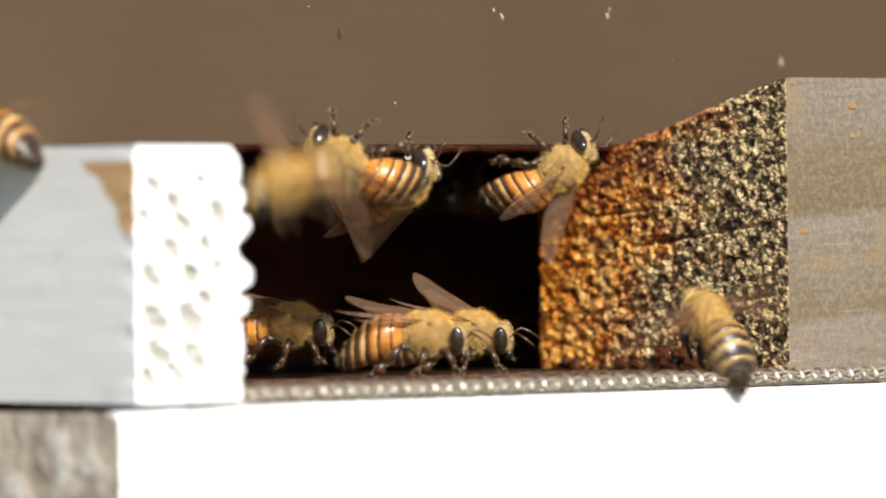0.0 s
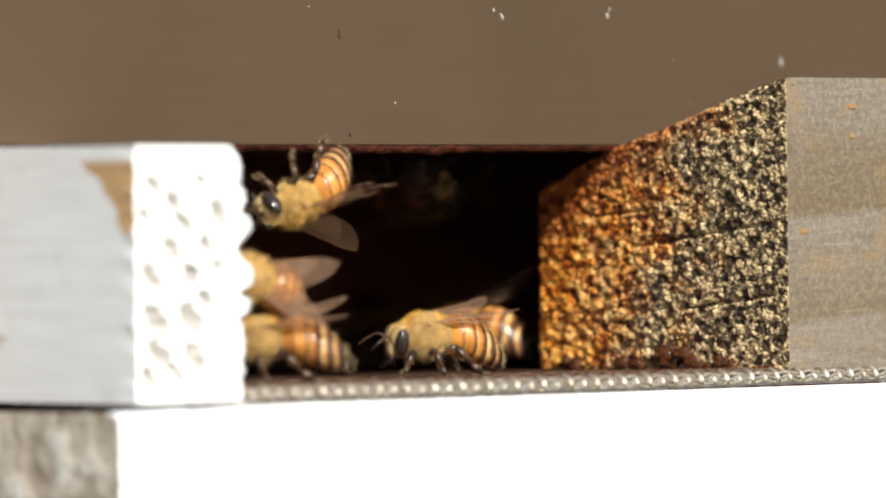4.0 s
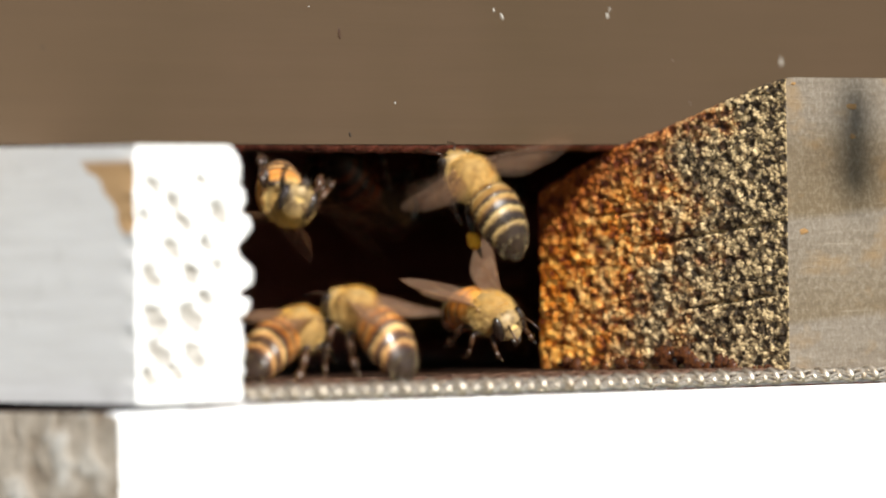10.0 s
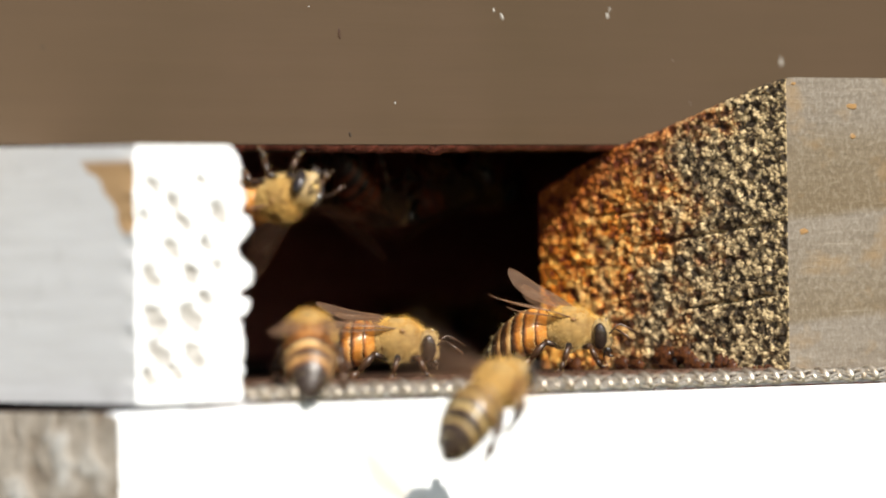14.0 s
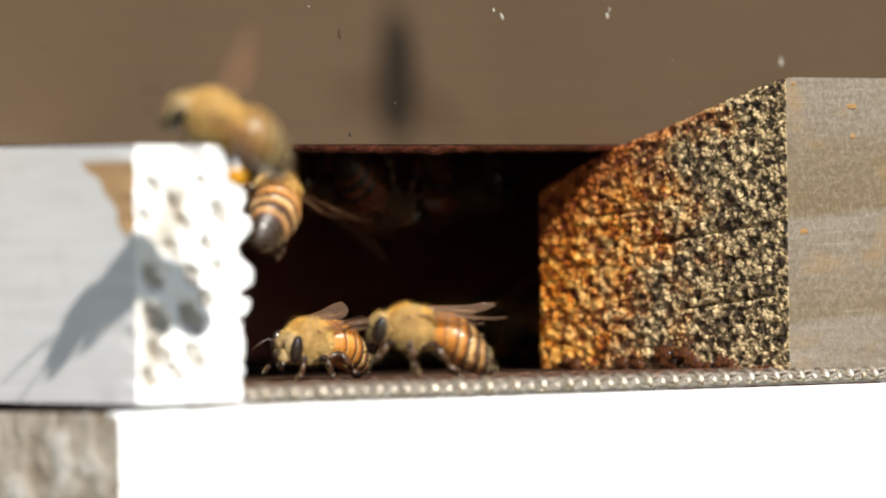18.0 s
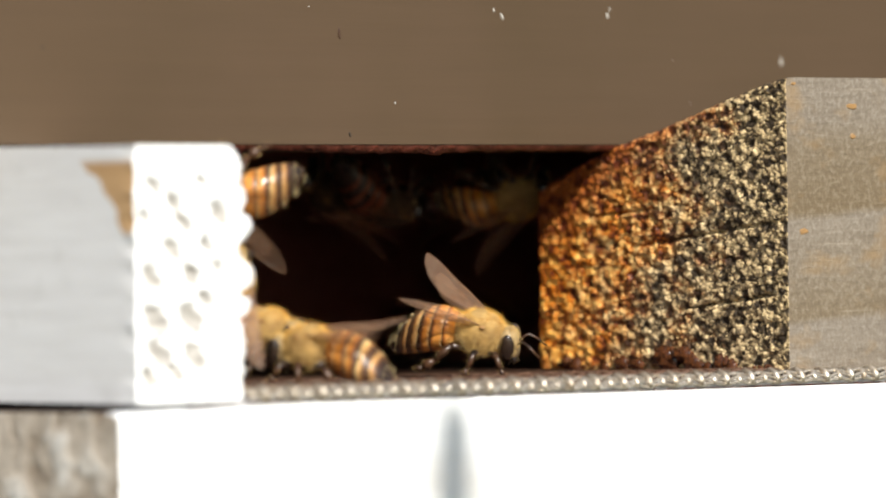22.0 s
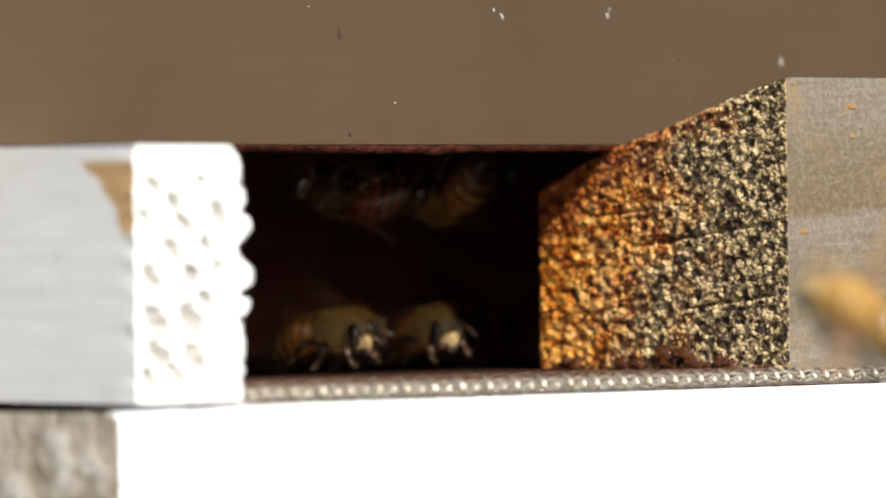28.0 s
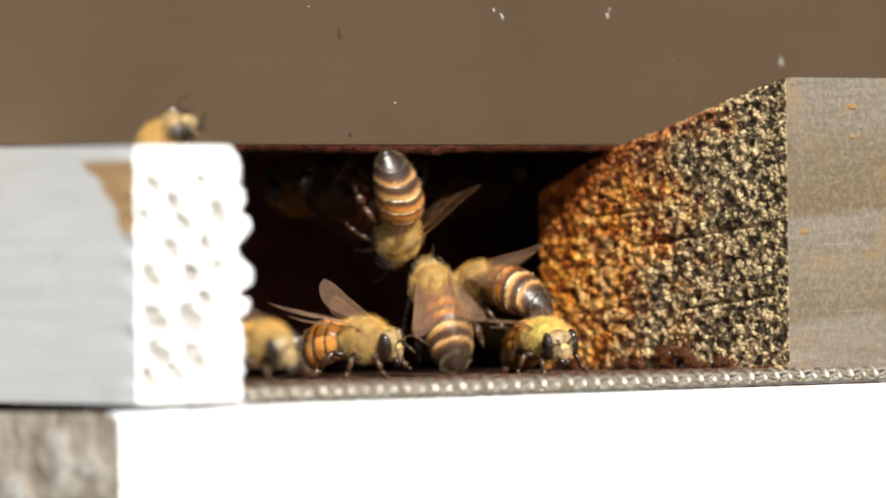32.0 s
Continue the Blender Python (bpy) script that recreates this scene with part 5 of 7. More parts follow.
    go(bee, [(0, 82.9, 65, -9.8, 0, 0, 90, 14), (1.2, 78.4, 60, -9.7, 0, 0, 90, 14), (1.5, 35.4, 30, -8.5, 0, 0, 90, 14),
        (2, 31.5, 15, -8.1, 0, 12, 90, 11), (2.2, 33.5, 20, -8.1, -19.9, 66.8, 88.1, 7.5), (2.4, 35.5, 25, -8.2, -173.2, 55.1, 83.3, 9.2),
        (2.6, 37.5, 30, -8.2, 172, 0, 90, 14), (3.4, 78.4, 60, -9.7, 180, 0, 90, 14), (12.1, 78.4, 60, -9.7, 157.3, -57.2, 90.05, 14.05),
        (20.8, 78.4, 60, -9.7, 22.7, -57.2, 90.05, 14.05), (29.5, 78.4, 60, -9.7, 0, 0, 90, 14), (30.05, 80.6, 75, -9.8, 0, 0, 90, 14),
        (30.3, 33, 15, -8.1, 0, 8, 90, 11), (30.6, 39.7, 9, -7.7, 5, 12, 90, 11), (30.7, 39.4, 9, -4, 48.9, -1.9, 136.2, 55.1),
        (30.8, 39.1, 9, -0.3, 90, 20, 80, 60), (31, 31.7, 12, 4.6, 158, 0, 70, 60), (31.4, 31.8, 20, -2.2, 190, 0, 90, 60),
        (31.6, 24.5, 22, -1.2, 172, -15, 90, 50), (31.8, 27.5, 26, -2.7, 168, -25, 90, 50), (31.9, 31.5, 32, -3.2, 176, -42, 90, 45),
        (32, 32.3, 33, -3.4, 176, -48, 90, 45)])
    bee = bees[12]
    bee["label"] = "amber worker bee on top of the white rail"
    go(bee, [(0, -36.2, 21, 10.9, 178, -40, 90, 10), (1, -34.7, 21, 11.2, 178, -40, 90, 10), (2, -42.3, 23, 10.8, 178, -20, 90, 10),
        (3, -35.4, 21, 12.1, 175, -40, 90, 10), (4, -49.4, 23, 11.7, 180, 0, 90, 20), (32, -49.4, 23, 11.7, 180, 0, 90, 20)])
    bee = bees[13]
    bee["label"] = "worker bee coming out of the dark entrance"
    go(bee, [(0, 93.5, 120, -7.6, 0, 0, 90, 14), (30.8, 101.9, 120, -7.7, 20, -20, 90, 14), (31.6, 20.1, 24, -7.9, 60, -60, 90, 60),
        (32, 17.3, 22, -3.7, 108, -42, 90, 70)])
    bee = bees[14]
    go(bee, [(0, -16.4, 2, 5.9, 200, 30, 90, 40), (0.1, -17.2, 2, -2.2, 200, 30, 90, 40), (0.2, -27.2, -5, -9.3, 200, 30, 90, 40),
        (0.3, -49, -20, -24.2, 200, 30, 90, 18), (0.5, -82.7, -40, -35.6, 200, 30, 90, 18), (0.92, 59.1, -45, -95.2, 200, 30, 90, 18),
        (1.28, 172.3, -45, 107.8, 190, 20, 90, 40), (1.5, 97.8, 5.5, 2.2, 190, 20, 90, 40), (1.6, 53.2, 6, 5.6, 190, 20, 90, 40),
        (1.8, -1.5, 7, 9.9, 190, 20, 90, 40), (1.9, -15.1, 7.5, 10.9, 190, 20, 90, 40), (2, -21, 8, 11.4, 190, 20, 90, 40),
        (2.1, -27.6, 7.5, 11.9, 190, 20, 90, 40), (2.2, -41.1, 7, 12.9, 190, 20, 90, 40), (2.3, -61.1, 6.5, 14.4, 190, 20, 90, 40),
        (2.52, -153.5, -45, 92.5, 190, 20, 90, 40), (2.77, -113.8, -30, 68, 190, 20, 90, 40), (3.02, 14.7, -40, 188.6, 190, 20, 90, 40),
        (6.53, 14.7, -40, 188.6, 140, -20, 60, 60), (6.78, 244.3, -40, 80.2, 140, -20, 60, 60), (7.03, 240.4, -40, -74.5, 140, -20, 60, 60),
        (7.28, -143.2, -45, -70.1, 140, -20, 60, 60), (7.5, -64.4, -8.5, -38.1, 140, -20, 60, 60), (7.6, 32.9, -8, 14, 140, -20, 60, 60),
        (7.8, 5.8, -7, 9.9, 140, -20, 60, 60), (7.9, -4.8, -6.5, 17.1, 140, -20, 60, 60), (8, -0.4, -6, 20.9, 140, -20, 60, 60),
        (8.1, 3.2, -6.5, 24.7, 140, -20, 60, 60), (8.2, 11.6, -7, 33.1, 140, -20, 60, 60), (8.3, 25.3, -7.5, 46.5, 140, -20, 60, 60),
        (8.52, 30, -45, 184.8, 140, -20, 60, 60), (8.77, 244.3, -40, 80.2, 140, -20, 60, 60), (9.88, 244.3, -40, 80.2, 140, -30, 60, 60),
        (10.13, -113.8, -30, 68, 140, -30, 60, 60), (10.38, -195.1, -45, 151.1, 140, -30, 60, 60), (10.6, -88.2, 6, 52, 140, -30, 60, 60),
        (10.7, -55.6, 6.5, 32.3, 140, -30, 60, 60), (10.8, -29.4, 7, 16.5, 140, -30, 60, 60), (10.9, -11.4, 7.5, 5.7, 140, -30, 60, 60),
        (11, -2.8, 8, 0.7, 140, -30, 60, 60), (11.1, 5.3, 7.5, -4.5, 140, -30, 60, 60), (11.2, 24, 7, -16.3, 140, -30, 60, 60),
        (11.3, 55, 6.5, -35.5, 140, -30, 60, 60), (11.4, 100.8, 6, -63.8, 140, -30, 60, 60), (11.62, 176.2, -45, -142.5, 140, -30, 60, 60),
        (11.74, 240.4, -40, -74.5, 140, -30, 60, 60), (11.86, 244.3, -40, 80.2, 140, -30, 60, 60), (11.98, 244.3, -40, 80.2, 140, -30, 60, 60),
        (12.46, 244.3, -40, 80.2, 160, 10, 90, 40), (12.58, 202.6, -45, 171, 160, 10, 90, 40), (12.8, 42, -56, 24.1, 160, 10, 90, 40),
        (12.9, 10.7, -55.5, 15.3, 160, 10, 90, 40), (13, -2.5, -55, 11.5, 160, 10, 90, 40), (13.1, -16.1, -55.5, 7.8, 160, 10, 90, 40),
        (13.2, -43.9, -56, 0.2, 160, 10, 90, 40), (13.3, -82.8, -56.5, -10.5, 160, 10, 90, 18), (13.4, -128.9, -57, -23.3, 160, 10, 90, 18),
        (13.62, -200, -45, -46.5, 160, 10, 90, 18), (13.87, 240.4, -40, -74.5, 160, 10, 90, 18), (14.12, 244.3, -40, 80.2, 160, 10, 90, 40),
        (14.37, 14.7, -40, 188.6, 160, 10, 90, 40), (15.88, 14.7, -40, 188.6, 135, -30, 60, 60), (16.13, -113.8, -30, 68, 135, -30, 60, 60),
        (16.38, -109.9, -45, 132.3, 135, -30, 60, 60), (16.6, -33.7, 8, 33.2, 135, -30, 60, 60), (16.7, -20.9, 8.5, 23.4, 135, -30, 60, 60),
        (16.8, -11, 9, 15.9, 135, -30, 60, 60), (16.9, -6, 9, 11, 135, -35, 60, 60), (17, -2.4, 10, 9.4, 135, -30, 60, 60),
        (17.1, -0.2, 9, 7.2, 135, -35, 60, 60), (17.2, 7.6, 9, 1.4, 135, -30, 60, 60), (17.3, 17.3, 8.5, -6.6, 135, -30, 60, 60),
        (17.5, 49.1, 7.5, -32.3, 135, -30, 60, 60), (17.6, 72, 7, -50.6, 135, -30, 60, 60), (17.82, 102.7, -45, -107.5, 135, -30, 60, 60),
        (18.38, 32.5, -45, 185.2, 130, -30, 60, 60), (18.6, 40.7, 8, 48.3, 130, -30, 60, 60), (18.7, 29.5, 8.5, 34.6, 130, -30, 60, 60),
        (18.8, 21.4, 9, 24.6, 130, -30, 60, 60), (18.9, 16.5, 9.5, 18.3, 130, -30, 60, 60), (19, 13.4, 10, 15.5, 130, -30, 60, 60),
        (19.1, 11.6, 9.5, 12.6, 130, -30, 60, 60), (19.2, 5.9, 9, 6.4, 130, -30, 60, 60), (19.3, -2.5, 8.5, -3, 130, -30, 60, 60),
        (19.5, -26.8, 7.5, -30.7, 130, -30, 60, 60), (19.6, -42.2, 7, -48.3, 130, -30, 60, 60), (19.82, -124.2, -45, -86.9, 130, -30, 60, 60),
        (20.07, 240.4, -40, -74.5, 130, -30, 60, 60), (20.32, 244.3, -40, 80.2, 130, -30, 60, 60), (20.57, 244.3, -40, 80.2, 130, -30, 60, 60),
        (21.15, 244.3, -40, 80.2, 71.8, -37.95, 77.3, 51.9), (21.73, 244.3, -40, 80.2, 20, -20, 90, 60),
        (21.98, 134.1, -45, 119.8, 20, -20, 90, 60), (22.2, 83.7, 6.5, 9.7, 20, -20, 90, 60), (22.3, 45.3, 7, 4.2, 20, -20, 90, 60),
        (22.4, 22.3, 7.5, 0.9, 20, -20, 90, 60), (22.5, 12.5, 8, -0.5, 20, -20, 90, 60), (22.6, 2, 7.5, -1.9, 20, -20, 90, 60),
        (22.7, -19.6, 7, -4.9, 20, -20, 90, 27), (22.9, -88.9, 6, -14.5, 20, -20, 90, 27), (23.12, -196.3, -45, 37.9, 20, -20, 90, 60),
        (23.29, -113.8, -30, 68, 20, -20, 90, 60), (23.46, 14.7, -40, 188.6, 20, -20, 90, 60), (24.14, 14.7, -40, 188.6, 20, -20, 90, 60),
        (24.31, -113.8, -30, 68, 20, -20, 90, 60), (24.48, -154.7, -45, 35.2, 20, -20, 90, 60), (24.7, -63.1, 4.5, -18.1, 20, -20, 90, 27),
        (24.8, -37.1, 5, -9.2, 20, -20, 90, 27), (24.9, -19.2, 5.5, -3.1, 20, -20, 90, 60), (25, -10.5, 6, -0.3, 20, -20, 90, 60),
        (25.1, -2.5, 5.5, 2.6, 20, -20, 90, 60), (25.2, 16.2, 5, 9.3, 20, -20, 90, 60), (25.4, 92.9, 4, 36.1, 20, -20, 90, 60),
        (25.62, 163.8, -45, 182.7, 20, -20, 90, 60), (25.87, 244.3, -40, 80.2, 20, -20, 90, 60),
        (26.325, 244.3, -40, 80.2, 87.9, -32.5, 78.3, 57.2), (26.78, 244.3, -40, 80.2, 150, -10, 60, 60),
        (27.03, -113.8, -30, 68, 150, -10, 60, 60), (27.28, -100.3, -45, 148.5, 150, -10, 60, 60), (27.5, -88.9, -72.5, 33.2, 150, -10, 60, 60),
        (27.6, -66.6, -72, 21.1, 150, -10, 60, 60), (27.8, -32.9, -71, 3, 150, -10, 60, 60), (27.9, -22.8, -70.5, -2.3, 150, -10, 60, 60),
        (28, -17.9, -70, -4.8, 150, -10, 60, 60), (28.1, -13.8, -70.5, -7.3, 150, -10, 60, 60), (28.2, -4.2, -71, -12.9, 150, -10, 60, 60),
        (28.3, 11.6, -71.5, -21.8, 150, -10, 60, 60), (28.52, 157, -45, -59.3, 150, -10, 60, 60), (28.696, 240.4, -40, -74.5, 150, -10, 60, 60),
        (28.872, 244.3, -40, 80.2, 150, -10, 60, 60), (29.048, 244.3, -40, 80.2, 150, -10, 60, 60),
        (29.928, 244.3, -40, 80.2, 150, -30, 60, 70), (30.104, -113.8, -30, 68, 150, -30, 60, 70), (30.28, -158, -45, 153.1, 150, -30, 60, 70),
        (30.5, -88.6, -30.5, 44.8, 150, -30, 60, 70), (30.6, -57.8, -30, 29.8, 150, -30, 60, 70), (30.8, -10.3, -29, 6.7, 150, -30, 60, 70),
        (30.9, 4.1, -28.5, -0.3, 150, -30, 60, 70), (31, 11.1, -28, -3.5, 150, -30, 60, 70), (31.1, 17.3, -28.5, -6.8, 150, -30, 60, 70),
        (31.2, 31.7, -29, -14.2, 150, -30, 60, 70), (31.3, 55.4, -29.5, -26.1, 150, -30, 60, 70), (31.52, 155.9, -45, -63.1, 150, -30, 60, 70),
        (32, 162.7, -40, -63.9, 150, -30, 60, 70)])
    flap(bee, [0, 0.1, 0.2, 0.3, 0.5, 1.6, 1.8, 1.9, 2, 2.1, 2.2, 7.6, 7.8, 7.9, 8, 8.1, 8.2, 10.7, 10.8, 10.9, 11, 11.1, 11.2, 11.3, 12.9, 13, 13.1, 13.2, 13.3, 16.7, 16.8, 16.9, 17, 17.1, 17.2, 17.3, 17.5, 18.7, 18.8, 18.9, 19, 19.1, 19.2, 19.3, 19.5, 22.3, 22.4, 22.5, 22.6, 22.7, 24.8, 24.9, 25, 25.1, 25.2, 27.6, 27.8, 27.9, 28, 28.1, 28.2, 30.6, 30.8, 30.9, 31, 31.1, 31.2])
    bee = bees[15]
    go(bee, [(0, 35.1, 4, -6.6, 125, -45, 60, 60), (0.15, 32.7, 6, -8, 168, -25, 80, 50), (0.3, 21.9, 8, -7.8, 170, -25, 85, 40),
        (0.5, 11.9, 10, -7.2, 172, -25, 85, 40), (0.75, 8.4, 12, -4, 165, -25, 90, 40), (0.9, 4.8, 14, 0.1, 140, -20, 90, 40),
        (1, -0.7, 10, 0.9, 165, -20, 90, 40), (1.2, 3.4, 6, -1.5, 100, -10, 80, 50), (1.35, 20.8, -1, -4, 52.7, -21.1, 107.1, 56.4),
        (1.5, 38.2, -8, -6.6, 10, 0, 90, 27), (1.8, 66.7, -20, -4, 10, 0, 90, 60), (2.05, 244.3, -40, 80.2, 10, 0, 90, 60),
        (3.277, 244.3, -40, 80.2, 57.9, -19.5, 94.3, 66.3), (4.503, 244.3, -40, 80.2, 112.1, -19.5, 78.1, 66.9),
        (5.73, 244.3, -40, 80.2, 160, 0, 90, 60), (5.98, 196, -45, 150.8, 160, 0, 90, 60), (6.2, 88.3, -11.5, 19.1, 160, 0, 90, 60),
        (6.3, 56, -11, 13.4, 160, 0, 90, 60), (6.4, 36.4, -10.5, 9.9, 160, 0, 90, 60), (6.5, 28.1, -10, 8.3, 160, 0, 90, 60),
        (6.6, 19, -10.5, 6.8, 160, 0, 90, 60), (6.7, 0.2, -11, 3.6, 160, 0, 90, 60), (6.9, -60.8, -12, -7, 160, 0, 90, 27),
        (7, -99.4, -12.5, -13.6, 160, 0, 90, 27), (7.22, -195.1, -45, 38.4, 160, 0, 90, 60), (7.47, -113.8, -30, 68, 160, 0, 90, 60),
        (7.72, 244.3, -40, 80.2, 160, 0, 90, 60), (9.03, 244.3, -40, 80.2, 130, -35, 60, 60), (9.28, 62.1, -45, 178.3, 130, -35, 60, 60),
        (9.5, 55.8, 9.5, 42.5, 130, -35, 60, 60), (9.6, 41.1, 10, 29.7, 130, -35, 60, 60), (9.8, 21.9, 11, 12.6, 130, -35, 60, 60),
        (9.9, 13.8, 11, 7.7, 130, -35, 60, 60), (10, 13.6, 12, 6.3, 130, -35, 60, 60), (10.1, 11.2, 11, 4.7, 130, -35, 60, 60),
        (10.2, 6.5, 11, -0.6, 130, -35, 60, 60), (10.4, -12.8, 10, -16.4, 130, -35, 60, 60), (10.6, -41.5, 9, -40.1, 130, -35, 60, 60),
        (10.82, -125.4, -45, -71.7, 130, -35, 60, 60), (10.915, 240.4, -40, -74.5, 130, -35, 60, 60),
        (11.01, 244.3, -40, 80.2, 130, -35, 60, 60), (11.105, 244.3, -40, 80.2, 130, -35, 60, 60), (11.485, 244.3, -40, 80.2, 165, 0, 90, 60),
        (11.58, 148.6, -45, 79.8, 165, 0, 90, 60), (11.8, 84.8, 2, -9.3, 165, 0, 90, 27), (11.9, 45.4, 2.5, -0.9, 165, 0, 90, 60),
        (12, 28.8, 3, 2.6, 165, 0, 90, 60), (12.1, 11.9, 2.5, 6.1, 165, 0, 90, 60), (12.2, -22.4, 2, 13.1, 165, 0, 90, 60),
        (12.3, -70, 1.5, 23, 165, 0, 90, 60), (12.52, -162.5, -45, 106.9, 165, 0, 90, 60), (12.77, -113.8, -30, 68, 165, 0, 90, 60),
        (13.02, 244.3, -40, 80.2, 165, 0, 90, 60), (17.03, 244.3, -40, 80.2, 160, 20, 90, 40), (17.28, 206.5, -45, 211.7, 160, 20, 90, 40),
        (17.5, 84.4, -18.5, 43.3, 160, 20, 90, 40), (17.6, 36.9, -18, 31.1, 160, 20, 90, 40), (17.8, -20.6, -17, 16.3, 160, 20, 90, 40),
        (17.9, -34.2, -16, 12, 160, 20, 90, 40), (18, -38.1, -16, 11.2, 160, 20, 90, 40), (18.1, -42.5, -16, 10.4, 160, 20, 90, 40),
        (18.2, -61.8, -17, 5.8, 160, 20, 90, 40), (18.3, -82.3, -17.5, 0.6, 160, 20, 90, 40), (18.52, -162, -45, 67.5, 160, 20, 90, 40),
        (18.663, -113.8, -30, 68, 160, 20, 90, 40), (18.807, 244.3, -40, 80.2, 160, 20, 90, 40), (19.237, 244.3, -40, 80.2, 165, 0, 90, 12),
        (19.38, 184.4, -45, 131.7, 165, 0, 90, 12), (19.6, 42.6, -50, 10.5, 165, 0, 90, 12), (19.7, 20.7, -49.5, 8.2, 165, 0, 90, 12),
        (19.8, 5.4, -49, 6.7, 165, 0, 90, 12), (19.9, -4, -48.5, 5.7, 165, 0, 90, 12), (20, -8, -48, 5.2, 165, 0, 90, 12),
        (20.1, -12.8, -48.5, 4.8, 165, 0, 90, 12), (20.2, -14.5, -49, 6.1, 165, 0, 90, 12), (20.3, -24.7, -49, 10.7, 165, 0, 90, 12),
        (20.5, -57.3, -50, 27.7, 165, 0, 90, 12), (20.82, -158.5, -45, 58.3, 165, 0, 90, 12), (21.07, -113.8, -30, 68, 165, 0, 90, 12),
        (21.32, 14.7, -40, 188.6, 165, 0, 90, 12), (22.225, 14.7, -40, 188.6, 102.5, -32.1, 58.9, 49.1),
        (23.13, 14.7, -40, 188.6, 40, 0, 90, 60), (23.38, 244.3, -40, 80.2, 40, 0, 90, 60), (23.63, 240.4, -40, -74.5, 40, 0, 90, 60),
        (23.88, -104.1, -45, -88.4, 40, 0, 90, 60), (24.1, -43.2, -10, -46.4, 40, 0, 90, 60), (24.2, -16.1, -9.5, -27.3, 40, 0, 90, 60),
        (24.3, 5.3, -9, -12.2, 40, 0, 90, 60), (24.4, 20, -8.5, -2, 40, 0, 90, 60), (24.5, 27.1, -8, 2.8, 40, 0, 90, 60),
        (24.6, 33.3, -8.5, 7.6, 40, 0, 90, 60), (24.7, 48.1, -9, 18.5, 40, 0, 90, 60), (24.8, 72.1, -9.5, 36.1, 40, 0, 90, 60),
        (25.02, 146.7, -45, 182.5, 40, 0, 90, 60), (25.27, 244.3, -40, 80.2, 40, 0, 90, 60), (26.9, 244.3, -40, 80.2, 75.3, -26.6, 90.05, 62.6),
        (28.53, 244.3, -40, 80.2, 125, -35, 60, 60), (28.78, 244.3, -40, 80.2, 125, -35, 60, 60), (29.03, 240.4, -40, -74.5, 125, -35, 60, 60),
        (29.28, 133, -45, -103, 125, -35, 60, 60), (29.5, 87.2, 9.5, -47.8, 125, -35, 60, 60), (29.6, 61, 10, -28.9, 125, -35, 60, 60),
        (29.8, 27.5, 11, -4.4, 125, -35, 60, 60), (29.9, 18.9, 11.5, 2, 125, -35, 60, 60), (30, 13.4, 12, 5.4, 125, -35, 60, 60),
        (30.1, 10.9, 11.5, 7.8, 125, -35, 60, 60), (30.2, 1.8, 11, 13.9, 125, -35, 60, 60), (30.4, -29.1, 10, 35.3, 125, -35, 60, 60),
        (30.62, -104.4, -45, 136.6, 125, -35, 60, 60), (32, -101.1, -40, 138.5, 125, -35, 60, 60)])
    flap(bee, [0, 0.1, 0.5, 0.8, 0.9, 1, 1.2, 1.5, 6.3, 6.4, 6.5, 6.6, 6.7, 6.9, 9.6, 9.8, 9.9, 10, 10.1, 10.2, 10.4, 11.9, 12, 12.1, 12.2, 17.6, 17.8, 17.9, 18, 18.1, 18.2, 19.7, 19.8, 19.9, 20, 20.1, 20.2, 20.3, 20.5, 24.2, 24.3, 24.4, 24.5, 24.6, 24.7, 29.6, 29.8, 29.9, 30, 30.1, 30.2])
    bee = bees[16]
